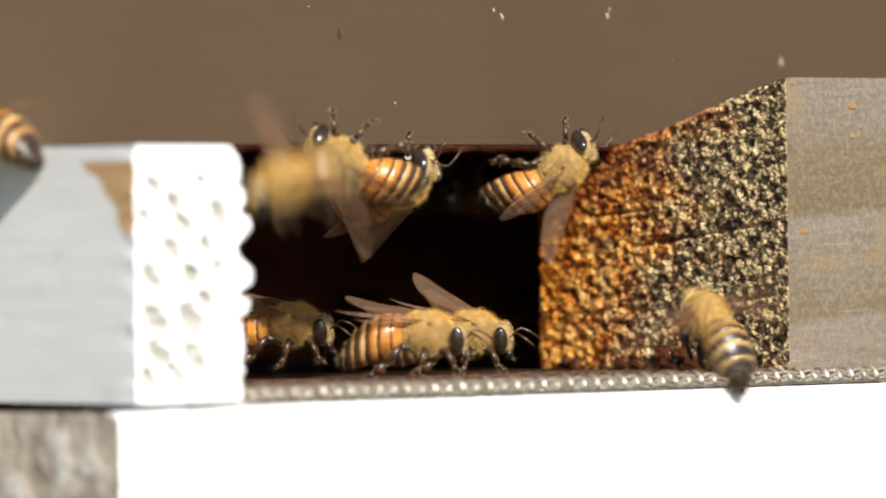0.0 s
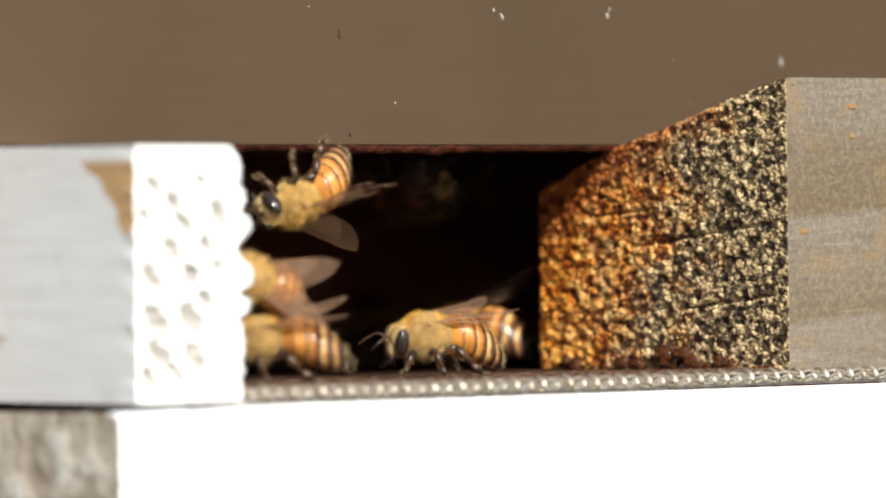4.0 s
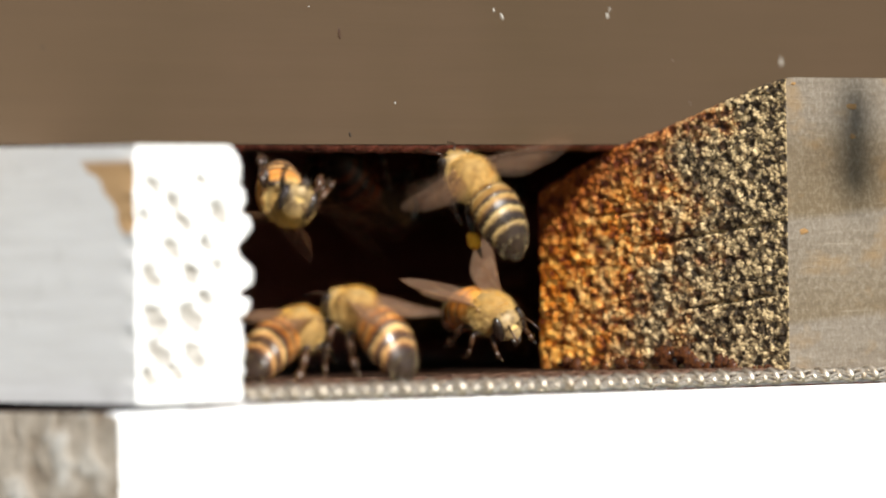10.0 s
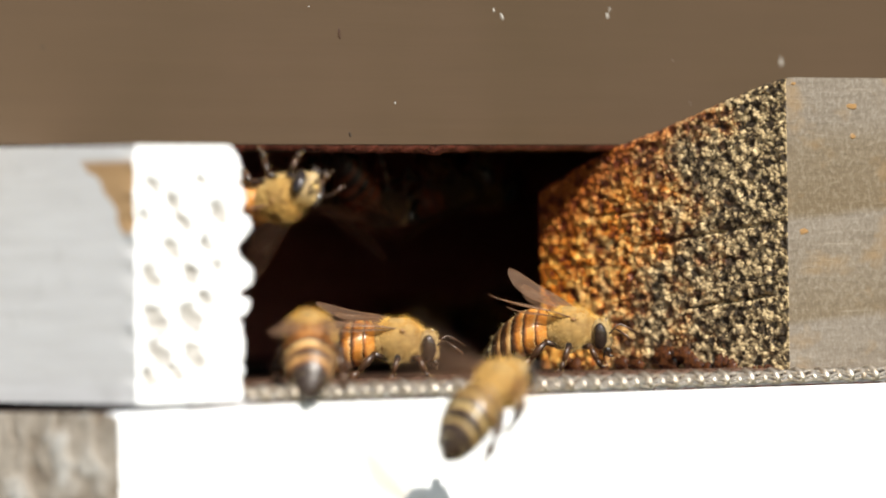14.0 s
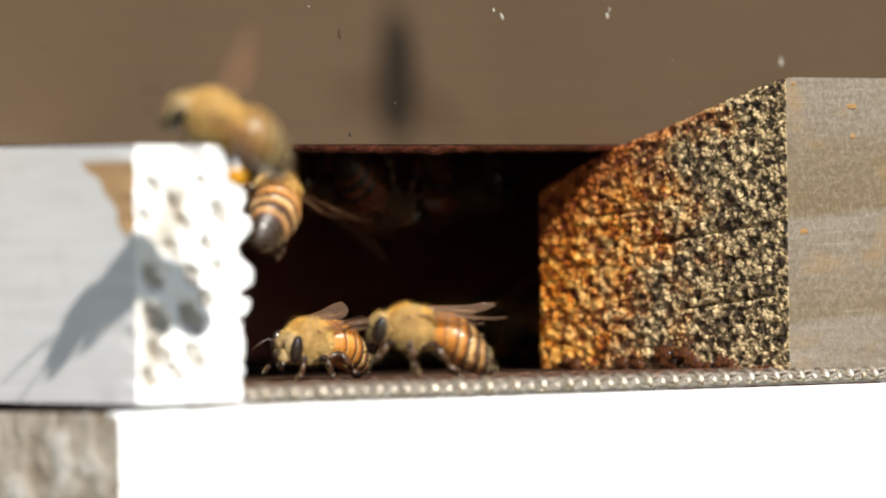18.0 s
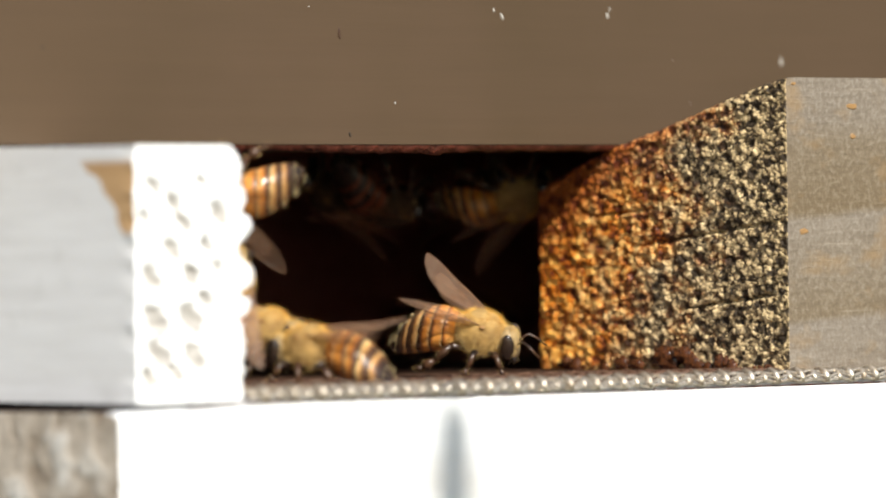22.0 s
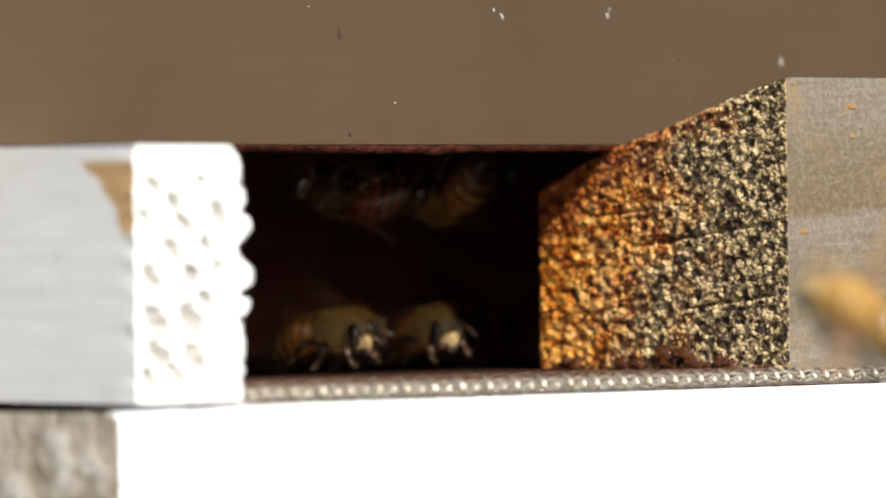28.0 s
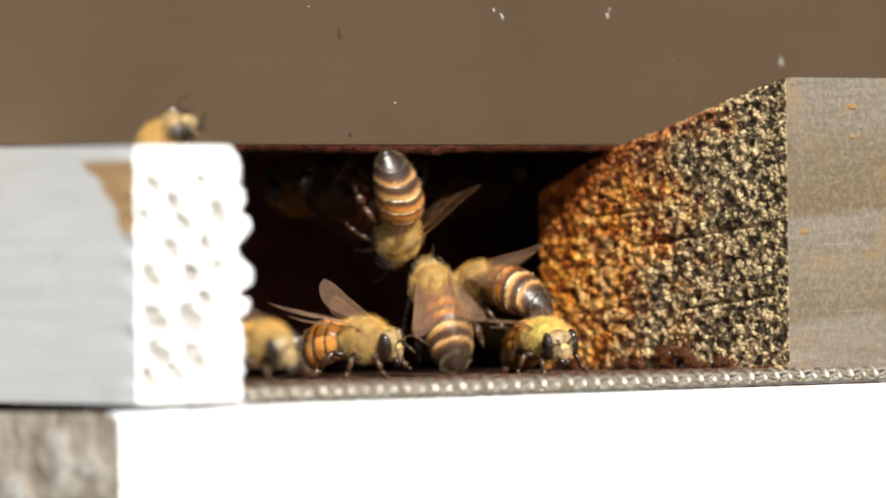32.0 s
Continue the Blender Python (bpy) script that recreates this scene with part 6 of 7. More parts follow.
    go(bee, [(0, 14.7, -40, 188.6, 150, 20, 90, 60), (0.38, -196.8, -45, -108.4, 150, 20, 90, 60), (0.6, -131.4, -64, -53, 150, 20, 90, 60),
        (0.7, -88, -63.5, -27.9, 150, 20, 90, 60), (0.8, -51.6, -63, -6.8, 150, 20, 90, 60), (0.9, -25.6, -62.5, 8.1, 150, 20, 90, 60),
        (1, -12.9, -62, 15.3, 150, 20, 90, 60), (1.1, -0.7, -62.5, 22.7, 150, 20, 90, 60), (1.2, 28.2, -63, 39.8, 150, 20, 90, 60),
        (1.42, 183.3, -45, 211.8, 150, 20, 90, 60), (1.647, 244.3, -40, 80.2, 150, 20, 90, 60),
        (1.987, 244.3, -40, 80.2, 87.6, -9.2, 48.05, 78.1), (2.327, 244.3, -40, 80.2, 20, 0, 90, 60), (2.553, -113.8, -30, 68, 20, 0, 90, 60),
        (2.78, -147, -45, 40.2, 20, 0, 90, 60), (3, -71.5, -14.5, -14.9, 20, 0, 90, 27), (3.1, -41.7, -14, -5.1, 20, 0, 90, 27),
        (3.3, 3.9, -13, 9.8, 20, 0, 90, 60), (3.4, 17.7, -12.5, 14.3, 20, 0, 90, 60), (3.5, 24.3, -12, 16.4, 20, 0, 90, 60),
        (3.6, 30.1, -12.5, 18.5, 20, 0, 90, 60), (3.7, 43.8, -13, 23.2, 20, 0, 90, 60), (3.8, 66.1, -13.5, 30.7, 20, 0, 90, 60),
        (4.02, 141.9, -45, 170.3, 20, 0, 90, 60), (4.27, 244.3, -40, 80.2, 20, 0, 90, 60), (6.585, 244.3, -40, 80.2, 90.1, -26.2, 97.9, 63.6),
        (8.9, 244.3, -40, 80.2, 165, -10, 80, 60), (9.1, 135.8, -45, 16.3, 165, -10, 80, 60), (9.3, 39.3, -21, 3, 165, -10, 80, 60),
        (9.4, 35.5, -20.5, 2.5, 165, -10, 80, 60), (9.5, 31.8, -20, 2.1, 165, -10, 80, 60), (9.6, 27.1, -20.5, 1.6, 165, -10, 80, 60),
        (9.7, 22.5, -21, 1.1, 165, -10, 80, 60), (9.9, -88.7, -45, -8.9, 165, -10, 80, 60), (10.1, 244.3, -40, 80.2, 165, -10, 80, 60),
        (16.9, 244.3, -40, 80.2, 100, -40, 40, 60), (17.1, -70, -45, 78, 100, -40, 40, 60), (17.3, -11.4, -3, 13.9, 100, -40, 40, 60),
        (17.4, -10.3, -2.5, 11.9, 100, -40, 40, 60), (17.5, -9.2, -2, 10, 100, -40, 40, 60), (17.6, -8.8, -2.5, 8, 100, -40, 40, 60),
        (17.7, -8.5, -3, 6, 100, -40, 40, 60), (17.9, 244.3, -40, 80.2, 150, -20, 70, 60), (18.1, -106.2, -45, 32.3, 150, -20, 70, 60),
        (18.3, 10, 1, 9.1, 150, -20, 70, 60), (18.4, 14.4, 1.5, 7.8, 150, -20, 70, 60), (18.5, 18.9, 2, 6.5, 150, -20, 70, 60),
        (18.6, 22.6, 1.5, 5.2, 150, -20, 70, 60), (18.7, 26.3, 1, 3.9, 150, -20, 70, 60), (18.9, 244.3, -40, 80.2, 125, -35, 60, 60),
        (19.1, -77.4, -45, 59.9, 125, -35, 60, 60), (19.3, 13.3, 3, 3, 125, -35, 60, 60), (19.4, 15.1, 3.5, 1.5, 125, -35, 60, 60),
        (19.5, 16.8, 4, -0.1, 125, -35, 60, 60), (19.6, 17.7, 3.5, -1.6, 125, -35, 60, 60), (19.7, 18.6, 3, -3.2, 125, -35, 60, 60),
        (19.9, 33.8, -45, -69.7, 125, -35, 60, 60), (20.1, 244.3, -40, 80.2, 125, -35, 60, 60), (20.28, -104.6, -45, 140, 150, 0, 80, 60),
        (20.5, -79.7, -57.5, 31.1, 150, 0, 80, 60), (20.6, -55, -57, 18.4, 150, 0, 80, 60), (20.8, -17.4, -56, -0.7, 150, 0, 80, 60),
        (20.9, -6.1, -55.5, -6.3, 150, 0, 80, 60), (21, -0.6, -55, -8.9, 150, 0, 80, 60), (21.1, 4, -55.5, -11.6, 150, 0, 80, 60),
        (21.2, 14.9, -56, -17.5, 150, 0, 80, 60), (21.42, 121.3, -45, 52.9, 150, 0, 80, 60), (21.67, 244.3, -40, 80.2, 150, 0, 80, 60),
        (22.9, 244.3, -40, 80.2, 150, -10, 80, 60), (23.1, -92.9, -45, 41.7, 150, -10, 80, 60), (23.3, 12.5, -15, 19.2, 150, -10, 80, 60),
        (23.4, 17.6, -14.5, 17.7, 150, -10, 80, 60), (23.5, 22.8, -14, 16.3, 150, -10, 80, 60), (23.6, 27.1, -14.5, 14.8, 150, -10, 80, 60),
        (23.7, 31.5, -15, 13.3, 150, -10, 80, 60), (23.9, 106.7, -45, -19.6, 150, -10, 80, 60), (24.1, 244.3, -40, 80.2, 150, -10, 80, 60),
        (28.33, 244.3, -40, 80.2, 165, -10, 80, 60), (28.58, 138.4, -45, 118.4, 165, -10, 80, 60), (28.8, 73.5, -5, 8.5, 165, -10, 80, 60),
        (28.9, 31.9, -4.5, 13.1, 165, -10, 80, 60), (29, 14.5, -4, 15, 165, -10, 80, 60), (29.1, -3.1, -4.5, 16.9, 165, -10, 80, 60),
        (29.2, -38.8, -5, 20.7, 165, -10, 80, 60), (29.3, -87.9, -5.5, 25.9, 165, -10, 80, 60), (29.52, -183.8, -45, 109.7, 165, -10, 80, 60),
        (29.666, -113.8, -30, 68, 165, -10, 80, 60), (29.812, 244.3, -40, 80.2, 165, -10, 80, 60), (30.542, 244.3, -40, 80.2, 160, -20, 70, 60),
        (30.688, 244.3, -40, 80.2, 160, -20, 70, 60), (30.834, 240.4, -40, -74.5, 160, -20, 70, 60), (30.98, 152.8, -45, -62, 160, -20, 70, 60),
        (31.2, 90, 4.5, -28.1, 160, -20, 70, 60), (31.3, 57.9, 5, -9.4, 160, -20, 70, 60), (31.4, 38.5, 5.5, 2.1, 160, -20, 70, 60),
        (31.5, 30.1, 6, 7.1, 160, -20, 70, 60), (31.6, 21.1, 5.5, 12, 160, -20, 70, 60), (31.7, 2.4, 5, 22.5, 160, -20, 70, 60),
        (31.8, -24.8, 4.5, 37.8, 160, -20, 70, 60), (32, 14.7, -40, 188.6, 160, -20, 70, 60)])
    flap(bee, [0.7, 0.8, 0.9, 1, 1.1, 3.1, 3.3, 3.4, 3.5, 3.6, 3.7, 9.3, 9.5, 9.7, 17.3, 17.5, 17.7, 18.3, 18.5, 18.7, 19.3, 19.5, 19.7, 20.6, 20.8, 20.9, 21, 21.1, 23.3, 23.5, 23.7, 28.9, 29, 29.1, 29.2, 31.3, 31.4, 31.5, 31.6, 31.7])
    bee = bees[17]
    go(bee, [(0, 14.7, -40, 188.6, 60, -40, 60, 60), (0.25, 14.7, -40, 188.6, 60, -40, 60, 60), (2.575, 129.5, -40, 134.4, 119.1, -29.5, 62.8, 44.4),
        (4.9, 244.3, -40, 80.2, 160, 0, 90, 40), (5.1, 96.6, -45, 26.5, 160, 0, 90, 40), (5.3, 30.5, 3, -6.9, 160, 0, 90, 40),
        (5.4, 30, 3.5, -7.2, 160, 0, 90, 40), (5.5, 29.5, 4, -7.5, 160, 0, 90, 40), (5.6, 28, 3.5, -7.8, 160, 0, 90, 40),
        (5.7, 26.6, 3, -8.1, 160, 0, 90, 40), (5.9, -100.7, -45, -32.2, 160, 0, 90, 40), (6.1, 244.3, -40, 80.2, 160, 0, 90, 40),
        (8.875, 129.5, -40, 134.4, 119.1, -29.5, 62.8, 44.4), (11.65, 14.7, -40, 188.6, 60, -40, 60, 60),
        (11.9, 244.3, -40, 80.2, 60, -40, 60, 60), (12.15, 240.4, -40, -74.5, 60, -40, 60, 60), (12.4, 17.8, -32, -52.1, 60, -40, 60, 60),
        (12.7, -6.1, -30, -29.1, 60, -40, 60, 60), (13, -16.6, -24, -11.4, 135, -35, 60, 60), (13.2, -16.3, -24, -12.3, 60, -45, 80, 60),
        (13.5, -12.7, -22, -13.4, 50, -45, 90, 60), (14, -7.3, -16, -11.7, 40, -45, 120, 60), (14.5, -7.6, -16, -12.6, 55, -45, 110, 60),
        (14.9, 29.7, -6, 6.9, 40, -30, 100, 60), (15.2, 67.5, -20, 38.1, 40, -30, 100, 60), (15.5, 244.3, -40, 80.2, 40, -30, 100, 60),
        (16.2, 244.3, -40, 80.2, 100.3, -32.7, 85.9, 56.5), (16.9, 244.3, -40, 80.2, 150, -10, 80, 60), (17.1, 120, -45, 48, 150, -10, 80, 60),
        (17.3, 40.5, -11, 21.2, 150, -10, 80, 60), (17.4, 36.6, -10.5, 20.2, 150, -10, 80, 60), (17.5, 32.9, -10, 19.1, 150, -10, 80, 60),
        (17.6, 28.2, -10.5, 18, 150, -10, 80, 60), (17.7, 23.5, -11, 16.9, 150, -10, 80, 60), (17.9, -91.7, -45, -5.9, 150, -10, 80, 60),
        (18.1, 244.3, -40, 80.2, 150, -10, 80, 60), (18.5, 244.3, -40, 80.2, 85.05, -30.2, 94.2, 59.5),
        (18.9, 244.3, -40, 80.2, 20, -10, 90, 50), (19.1, 32.1, -45, -30.4, 20, -10, 90, 50), (19.3, -23.2, -9, 11.7, 20, -10, 90, 50),
        (19.4, -25.3, -8.5, 12.9, 20, -10, 90, 50), (19.5, -27.3, -8, 14.1, 20, -10, 90, 50), (19.6, -30.1, -8.5, 15.3, 20, -10, 90, 50),
        (19.7, -32.8, -9, 16.4, 20, -10, 90, 50), (19.9, 244.3, -40, 80.2, 60, -20, 110, 50), (20.1, 19.6, -45, 52.6, 60, -20, 110, 50),
        (20.3, -19.7, -19, -8, 60, -20, 110, 50), (20.4, -21.2, -18.5, -9.8, 60, -20, 110, 50), (20.5, -22.7, -18, -11.7, 60, -20, 110, 50),
        (20.6, -24.9, -18.5, -13.5, 60, -20, 110, 50), (20.7, -27.2, -19, -15.3, 60, -20, 110, 50), (20.9, -99.4, -45, -64.8, 60, -20, 110, 50),
        (21.1, 244.3, -40, 80.2, 60, -20, 110, 50), (21.9, 244.3, -40, 80.2, 120, -30, 60, 60), (22.1, -110.8, -45, 30.9, 120, -30, 60, 60),
        (22.3, -27.9, -21, -13.2, 120, -30, 60, 60), (22.4, -25.7, -20.5, -14.4, 120, -30, 60, 60), (22.5, -23.5, -20, -15.7, 120, -30, 60, 60),
        (22.6, -22.1, -20.5, -16.9, 120, -30, 60, 60), (22.7, -20.7, -21, -18.1, 120, -30, 60, 60), (22.9, 244.3, -40, 80.2, 160, -10, 80, 60),
        (23.1, -123.8, -45, 32, 160, -10, 80, 60), (23.3, -17.5, -9, 20, 160, -10, 80, 60), (23.4, -13.4, -8.5, 19.3, 160, -10, 80, 60),
        (23.5, -9.2, -8, 18.6, 160, -10, 80, 60), (23.6, -5.8, -8.5, 17.9, 160, -10, 80, 60), (23.7, -2.4, -9, 17.2, 160, -10, 80, 60),
        (23.9, 244.3, -40, 80.2, 175, -10, 80, 60), (24.1, -123.7, -45, 3.7, 175, -10, 80, 60), (24.3, -18.4, -13, 15.9, 175, -10, 80, 60),
        (24.4, -14.2, -12.5, 16.5, 175, -10, 80, 60), (24.5, -10, -12, 17, 175, -10, 80, 60), (24.6, -6.6, -12.5, 17.5, 175, -10, 80, 60),
        (24.7, -3.2, -13, 18, 175, -10, 80, 60), (24.9, 74.8, -45, 31.1, 175, -10, 80, 60), (25.1, 244.3, -40, 80.2, 175, -10, 80, 60),
        (28.55, 244.3, -40, 80.2, 114.1, -36.7, 95.8, 51.9), (32, 244.3, -40, 80.2, 40, -30, 100, 60)])
    flap(bee, [5.3, 5.5, 5.7, 12.7, 13, 13.5, 14, 14.5, 14.9, 17.3, 17.5, 17.7, 19.3, 19.5, 19.7, 20.3, 20.5, 20.7, 22.3, 22.5, 22.7, 23.3, 23.5, 23.7, 24.3, 24.5, 24.7])
    bee = bees[18]
    go(bee, [(0, 14.7, -40, 188.6, 220, -20, 120, 60), (0.25, 244.3, -40, 80.2, 220, -20, 120, 60), (10.23, 244.3, -40, 80.2, 220, -20, 120, 60),
        (10.48, 147.2, -45, 212.1, 220, -20, 120, 60), (10.7, 70.2, -11.5, 48.8, 220, -20, 120, 60), (10.8, 42.6, -11, 33.5, 220, -20, 120, 60),
        (10.9, 25.9, -10.5, 24.1, 220, -20, 120, 60), (11, 18.7, -10, 19.9, 220, -20, 120, 60), (11.1, 10.8, -10.5, 15.8, 220, -20, 120, 60),
        (11.2, -5.7, -11, 7, 220, -20, 120, 60), (11.4, -59.5, -12, -22, 220, -20, 120, 60), (11.5, -94.1, -12.5, -40.7, 220, -20, 120, 60),
        (11.72, -187.5, -45, -72.9, 220, -20, 120, 60), (11.8, 62, 5, 58.9, 225, -20, 110, 60), (11.9, 17.6, 5.5, 29.3, 225, -20, 110, 60),
        (12, -0.8, 6, 16.7, 225, -20, 110, 60), (12.1, -19.3, 5.5, 4.7, 225, -20, 110, 60), (12.2, -56.8, 5, -19.8, 225, -20, 110, 60),
        (12.3, -108.1, 4.5, -53.6, 225, -20, 110, 60), (12.52, -223.9, -45, -89.2, 225, -20, 110, 60),
        (12.77, 240.4, -40, -74.5, 225, -20, 110, 60), (13.02, 244.3, -40, 80.2, 225, -20, 110, 60),
        (13.27, 14.7, -40, 188.6, 225, -20, 110, 60), (15.45, 14.7, -40, 188.6, -177.5, -20.2, 122.5, 53.7),
        (17.63, 14.7, -40, 188.6, 140, -20, 60, 60), (17.88, -38.7, -45, 146.4, 140, -20, 60, 60), (18.1, -10.8, -11.5, 33, 140, -20, 60, 60),
        (18.2, 9.1, -11, 16.8, 140, -20, 60, 60), (18.3, 22.8, -10.5, 5.8, 140, -20, 60, 60), (18.4, 29.4, -10, 0.7, 140, -20, 60, 60),
        (18.5, 35.1, -10.5, -4.5, 140, -20, 60, 60), (18.6, 48.6, -11, -16.2, 140, -20, 60, 60), (18.7, 70.7, -11.5, -35, 140, -20, 60, 60),
        (18.92, 146.1, -45, -80.2, 140, -20, 60, 60), (19.1, -93.5, -16, 32.7, 150, -10, 60, 60), (19.2, -65.5, -15.5, 25.5, 150, -10, 60, 60),
        (19.3, -43.2, -15, 19.7, 150, -10, 60, 60), (19.4, -27.9, -14.5, 15.8, 150, -10, 60, 60), (19.5, -20.5, -14, 14, 150, -10, 60, 60),
        (19.6, -13.8, -14.5, 12.1, 150, -10, 60, 60), (19.7, 1.9, -15, 7.8, 150, -10, 60, 60), (19.8, 27.6, -15.5, 0.9, 150, -10, 60, 60),
        (19.9, 65.3, -16, -9.1, 150, -10, 60, 60), (20.12, 146.6, -45, 79, 150, -10, 60, 60), (20.2, -29.5, 0.5, 32.5, 120, -30, 60, 60),
        (20.3, -8.2, 1, 17.2, 120, -30, 60, 60), (20.4, 6.4, 1.5, 6.8, 120, -30, 60, 60), (20.5, 13.4, 2, 2, 120, -30, 60, 60),
        (20.6, 19.7, 1.5, -3, 120, -30, 60, 60), (20.7, 34.4, 1, -14.1, 120, -30, 60, 60), (20.8, 58.3, 0.5, -32, 120, -30, 60, 60),
        (20.9, 93.1, 0, -58, 120, -30, 60, 60), (21.12, 173.1, -45, -131.2, 120, -30, 60, 60), (21.175, 240.4, -40, -74.5, 120, -30, 60, 60),
        (21.23, 244.3, -40, 80.2, 120, -30, 60, 60), (21.285, 244.3, -40, 80.2, 120, -30, 60, 60), (21.615, 244.3, -40, 80.2, 150, -10, 70, 60),
        (21.67, 244.3, -40, 80.2, 150, -10, 70, 60), (21.725, 240.4, -40, -74.5, 150, -10, 70, 60),
        (21.78, -106.9, -45, -94.3, 150, -10, 70, 60), (22, -40.7, -4.5, -50.3, 150, -10, 70, 60), (22.1, -26, -4, -27.7, 150, -10, 70, 60),
        (22.3, -4.5, -3, 4.9, 150, -10, 70, 60), (22.4, 1.8, -2.5, 14.2, 150, -10, 70, 60), (22.5, 4.9, -2, 18.5, 150, -10, 70, 60),
        (22.6, 7.2, -2.5, 22.8, 150, -10, 70, 60), (22.7, 12.9, -3, 32.4, 150, -10, 70, 60), (22.8, 21.9, -3.5, 47.3, 150, -10, 70, 60),
        (23.02, 14.8, -45, 182.9, 150, -10, 70, 60), (23.27, 244.3, -40, 80.2, 150, -10, 70, 60),
        (24.95, 244.3, -40, 80.2, 82.8, -23.3, 90.7, 66.5), (26.63, 244.3, -40, 80.2, 20, 0, 90, 60), (26.88, 276.7, -45, 139, 20, 0, 90, 60),
        (27.1, 136.2, 6, 10.3, 20, 0, 90, 60), (27.2, 75.5, 6.5, 6.4, 20, 0, 90, 60), (27.3, 35.4, 7, 3.8, 20, 0, 90, 60),
        (27.4, 11.4, 7.5, 2.3, 20, 0, 90, 60), (27.5, 1.2, 8, 1.6, 20, 0, 90, 60), (27.6, -9.6, 7.5, 1, 20, 0, 90, 60),
        (27.7, -31.9, 7, -0.4, 20, 0, 90, 60), (27.8, -63.9, 6.5, -2.4, 20, 0, 90, 60), (28.02, -158.1, -45, 62.5, 20, 0, 90, 60),
        (28.27, -113.8, -30, 68, 20, 0, 90, 60), (28.52, 244.3, -40, 80.2, 20, 0, 90, 60), (29.175, 244.3, -40, 80.2, 57.8, -19.3, 34.8, 69.1),
        (29.83, 244.3, -40, 80.2, 100, -10, 20, 40), (30.08, 169.4, -45, 215.7, 100, -10, 20, 40), (30.3, 80.7, -9.5, 48.8, 100, -10, 20, 40),
        (30.4, 57.4, -9, 30.8, 100, -10, 20, 40), (30.5, 43.2, -8.5, 19.5, 100, -10, 20, 40), (30.6, 37.1, -8, 14.6, 100, -10, 20, 40),
        (30.7, 30.2, -8.5, 9.6, 100, -10, 20, 40), (30.8, 15.9, -9, -0.9, 100, -10, 20, 40), (31, -31.4, -10, -36.4, 100, -10, 20, 40),
        (31.22, -82.4, -45, -70.5, 100, -10, 20, 40), (32, -78.8, -40, -71.4, 100, -10, 20, 40)])
    flap(bee, [10.8, 10.9, 11, 11.1, 11.2, 11.4, 11.9, 12, 12.1, 12.2, 18.2, 18.3, 18.4, 18.5, 18.6, 19.2, 19.3, 19.4, 19.5, 19.6, 19.7, 19.8, 20.2, 20.3, 20.4, 20.5, 20.6, 20.7, 20.8, 22.1, 22.3, 22.4, 22.5, 22.6, 22.7, 27.2, 27.3, 27.4, 27.5, 27.6, 27.7, 30.4, 30.5, 30.6, 30.7, 30.8])
    bee = bees[19]
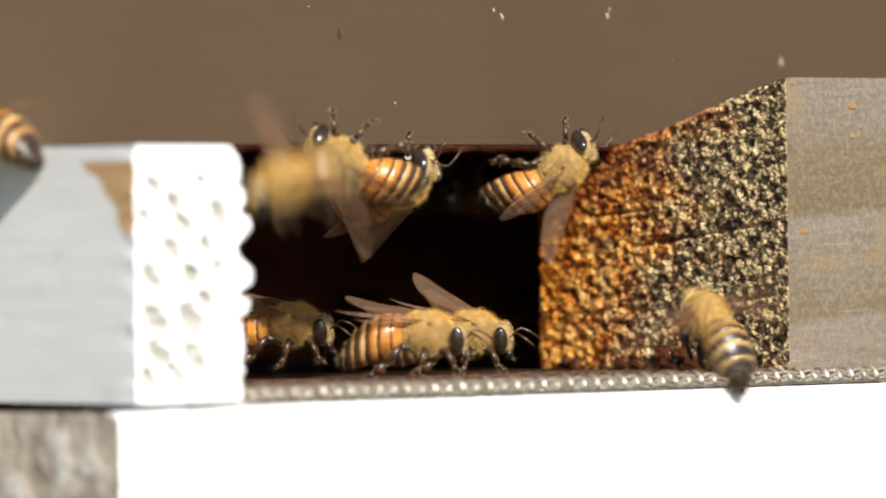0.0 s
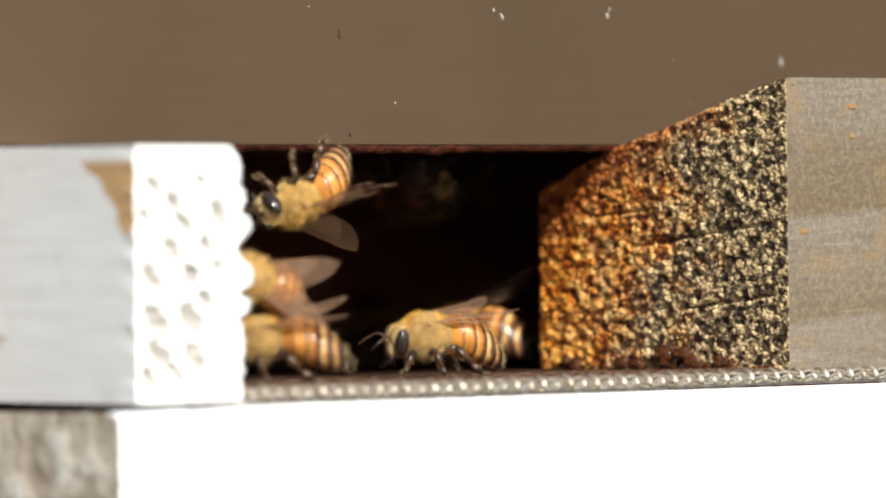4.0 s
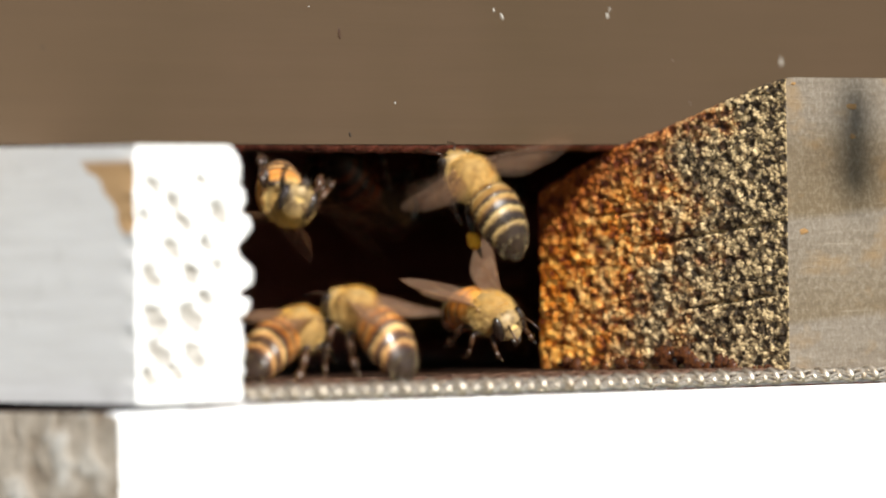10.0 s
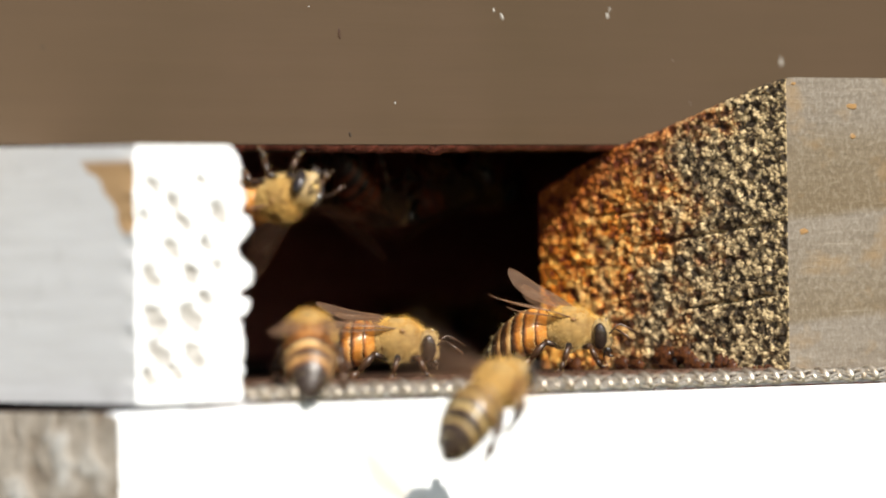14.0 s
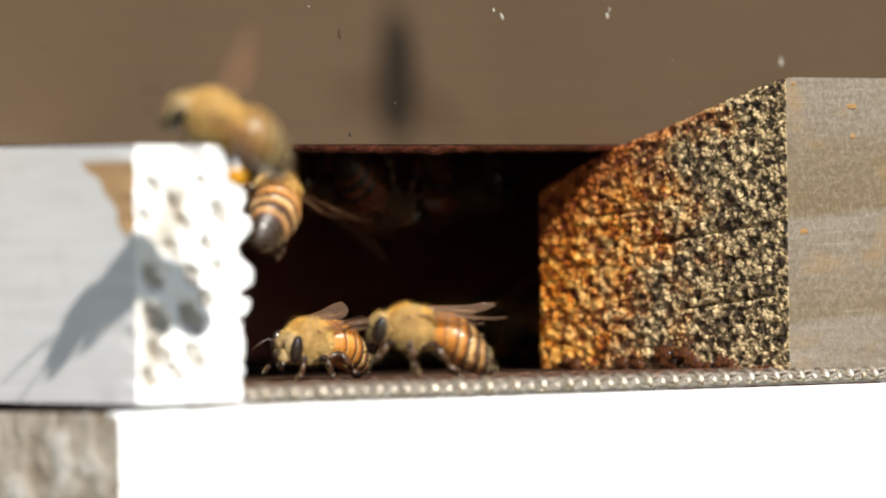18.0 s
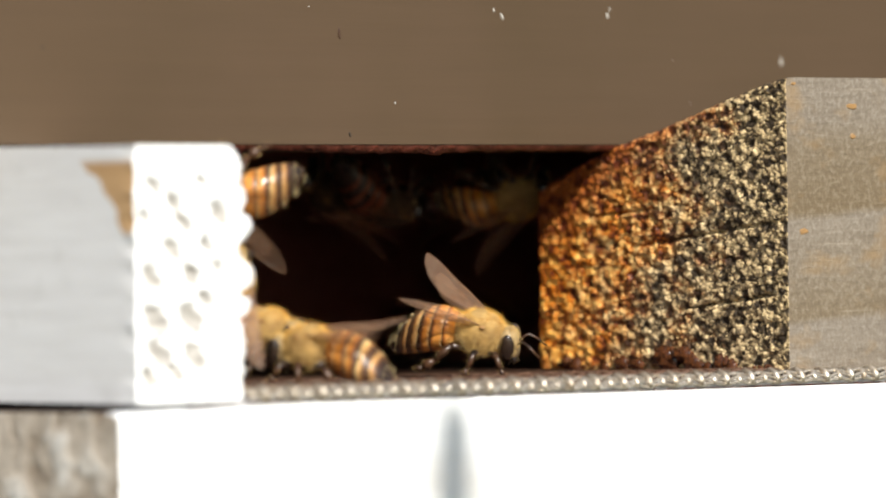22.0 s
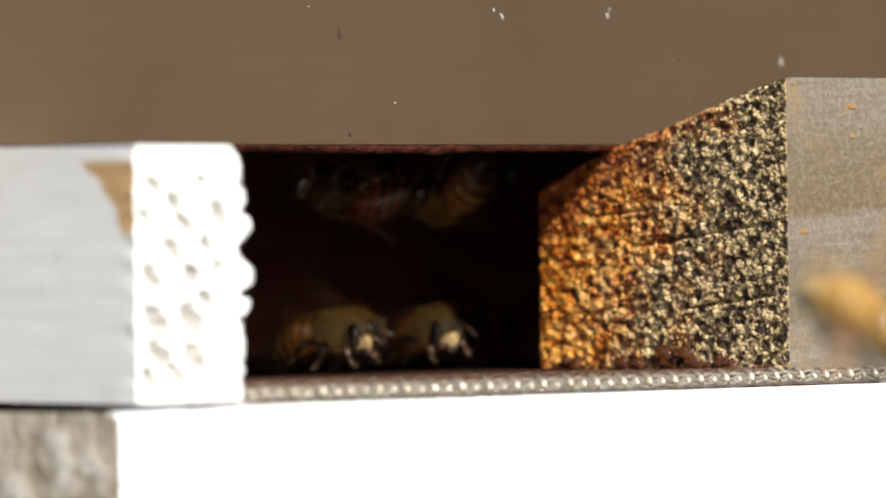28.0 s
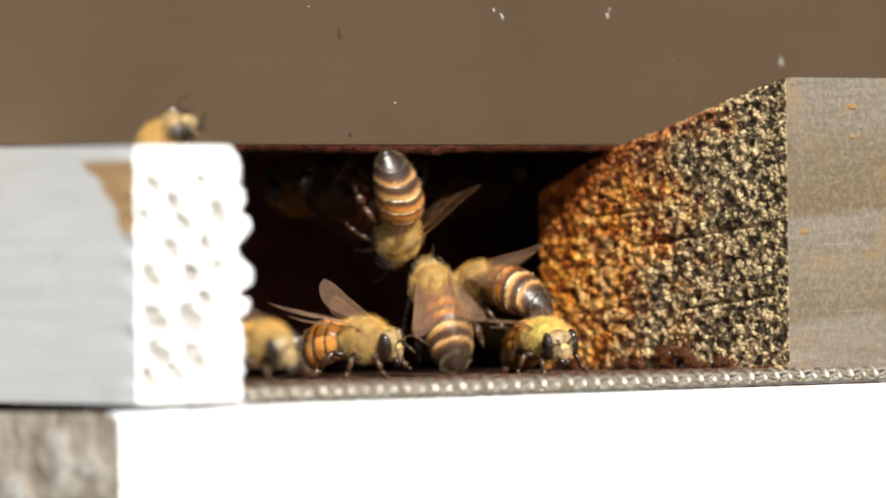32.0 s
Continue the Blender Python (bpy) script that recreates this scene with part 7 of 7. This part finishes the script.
    go(bee, [(0, 2753.8, -250, 1094.5, 88, 0, 0, 62), (2.7, 2753.8, -250, 1094.5, 88, 0, 0, 62), (2.9, -52.2, -373, 263.8, 88, 0, 0, 62),
        (3, -57.1, -373, 263.7, 88, 0, 0, 62), (3.1, -61.8, -373, 263.7, 88, 0, 0, 62), (3.3, 2753.8, -250, 1094.5, 88, 0, 0, 62),
        (7.7, 469, -250, 333.6, 88, 0, 0, 62), (7.9, -124.8, -347, 297.4, 88, 0, 0, 62), (8, -126.8, -347, 298.7, 88, 0, 0, 62),
        (8.1, -128.8, -347, 299.9, 88, 0, 0, 62), (8.3, 469, -250, 333.6, 88, 0, 0, 62), (8.7, 565.1, -250, 365.6, 88, 0, 0, 62),
        (8.9, -105.1, -347, 299.5, 88, 0, 0, 62), (9, -107.4, -347, 300.9, 88, 0, 0, 62), (9.1, -109.7, -347, 302.2, 88, 0, 0, 62),
        (9.3, 565.1, -250, 365.6, 88, 0, 0, 62), (9.7, 2526.9, -250, 1019, 88, 0, 0, 62), (9.9, -47.2, -371.4, 294.2, 88, 0, 0, 62),
        (10, -52, -371.4, 293.9, 88, 0, 0, 62), (10.1, -56.7, -371.4, 293.6, 88, 0, 0, 62), (10.3, 2526.9, -250, 1019, 88, 0, 0, 62),
        (12.7, 2306.1, -250, 945.4, 88, 0, 0, 62), (12.9, -73.4, -373, 271.4, 88, 0, 0, 62), (13, -77.6, -373, 271.3, 88, 0, 0, 62),
        (13.1, -81.8, -373, 271.1, 88, 0, 0, 62), (13.3, 2306.1, -250, 945.4, 88, 0, 0, 62), (17.7, 668.4, -250, 400, 88, 0, 0, 62),
        (17.9, -85.1, -347, 299.1, 88, 0, 0, 62), (18, -87.8, -347, 300.5, 88, 0, 0, 62), (18.1, -90.4, -347, 302, 88, 0, 0, 62),
        (18.3, 668.4, -250, 400, 88, 0, 0, 62), (19.7, 2019.1, -250, 849.9, 88, 0, 0, 62), (19.9, -90.1, -373, 261.7, 88, 0, 0, 62),
        (20, -93.9, -373, 261.6, 88, 0, 0, 62), (20.1, -97.5, -373, 261.6, 88, 0, 0, 62), (20.3, 2019.1, -250, 849.9, 88, 0, 0, 62),
        (20.7, 1696.5, -250, 742.4, 88, 0, 0, 62), (20.9, -109.4, -373, 272.5, 88, 0, 0, 62), (21, -112.7, -373, 272.3, 88, 0, 0, 62),
        (21.1, -115.9, -373, 272.2, 88, 0, 0, 62), (21.3, 1696.5, -250, 742.4, 88, 0, 0, 62), (21.7, 1852, -250, 794.2, 88, 0, 0, 62),
        (21.9, -99.9, -373, 265.6, 88, 0, 0, 62), (22, -103.4, -373, 265.5, 88, 0, 0, 62), (22.1, -106.8, -373, 265.4, 88, 0, 0, 62),
        (22.3, 1852, -250, 794.2, 88, 0, 0, 62), (29.7, 626.5, -250, 386.1, 88, 0, 0, 62), (29.9, -93.1, -347, 300.1, 88, 0, 0, 62),
        (30, -95.6, -347, 301.5, 88, 0, 0, 62), (30.1, -98, -347, 302.9, 88, 0, 0, 62), (30.3, 626.5, -250, 386.1, 88, 0, 0, 62),
        (30.7, 2168.7, -250, 899.7, 88, 0, 0, 62), (30.9, -81.3, -373, 265, 88, 0, 0, 62), (31, -85.3, -373, 264.9, 88, 0, 0, 62),
        (31.1, -89.3, -373, 264.9, 88, 0, 0, 62), (31.3, 2168.7, -250, 899.7, 88, 0, 0, 62), (32, 2168.7, -250, 899.7, 88, 0, 0, 62)])
    flap(bee, [])
    bee = bees[20]
    go(bee, [(0, -124.3, -250, 136, 88, 0, 0, 62), (0.7, -124.3, -250, 136, 88, 0, 0, 62), (0.9, 22, -66.1, 49.1, 88, 0, 0, 62),
        (1, 19.5, -66.1, 58.2, 88, 0, 0, 62), (1.1, 17, -66.1, 67.3, 88, 0, 0, 62), (1.3, -124.3, -250, 136, 88, 0, 0, 62),
        (7.7, 538.4, -250, 356.7, 88, 0, 0, 62), (7.9, -110.6, -347, 296.4, 88, 0, 0, 62), (8, -112.8, -347, 297.7, 88, 0, 0, 62),
        (8.1, -115, -347, 299.1, 88, 0, 0, 62), (8.3, 538.4, -250, 356.7, 88, 0, 0, 62), (20.7, 2572.6, -250, 1034.2, 88, 0, 0, 62),
        (20.9, -60.7, -373, 263.5, 88, 0, 0, 62), (21, -65.3, -373, 263.5, 88, 0, 0, 62), (21.1, -69.7, -373, 263.4, 88, 0, 0, 62),
        (21.3, 2572.6, -250, 1034.2, 88, 0, 0, 62), (22.2, 1534.8, -250, 688.6, 88, 0, 0, 62), (22.4, -120.8, -373, 268.2, 88, 0, 0, 62),
        (22.5, -123.8, -373, 268.1, 88, 0, 0, 62), (22.6, -126.7, -373, 268, 88, 0, 0, 62), (22.8, 1534.8, -250, 688.6, 88, 0, 0, 62),
        (28.5, 2537.8, -250, 1022.6, 88, 0, 0, 62), (28.7, -62.3, -373, 264.4, 88, 0, 0, 62), (28.8, -66.8, -373, 264.3, 88, 0, 0, 62),
        (28.9, -71.3, -373, 264.3, 88, 0, 0, 62), (29.1, 2537.8, -250, 1022.6, 88, 0, 0, 62), (29.7, 2354.9, -250, 961.7, 88, 0, 0, 62),
        (29.9, -71.4, -373, 265.2, 88, 0, 0, 62), (30, -75.7, -373, 265.1, 88, 0, 0, 62), (30.1, -79.8, -373, 265, 88, 0, 0, 62),
        (30.3, 2354.9, -250, 961.7, 88, 0, 0, 62), (32, 2354.9, -250, 961.7, 88, 0, 0, 62)])
    flap(bee, [])


motions()
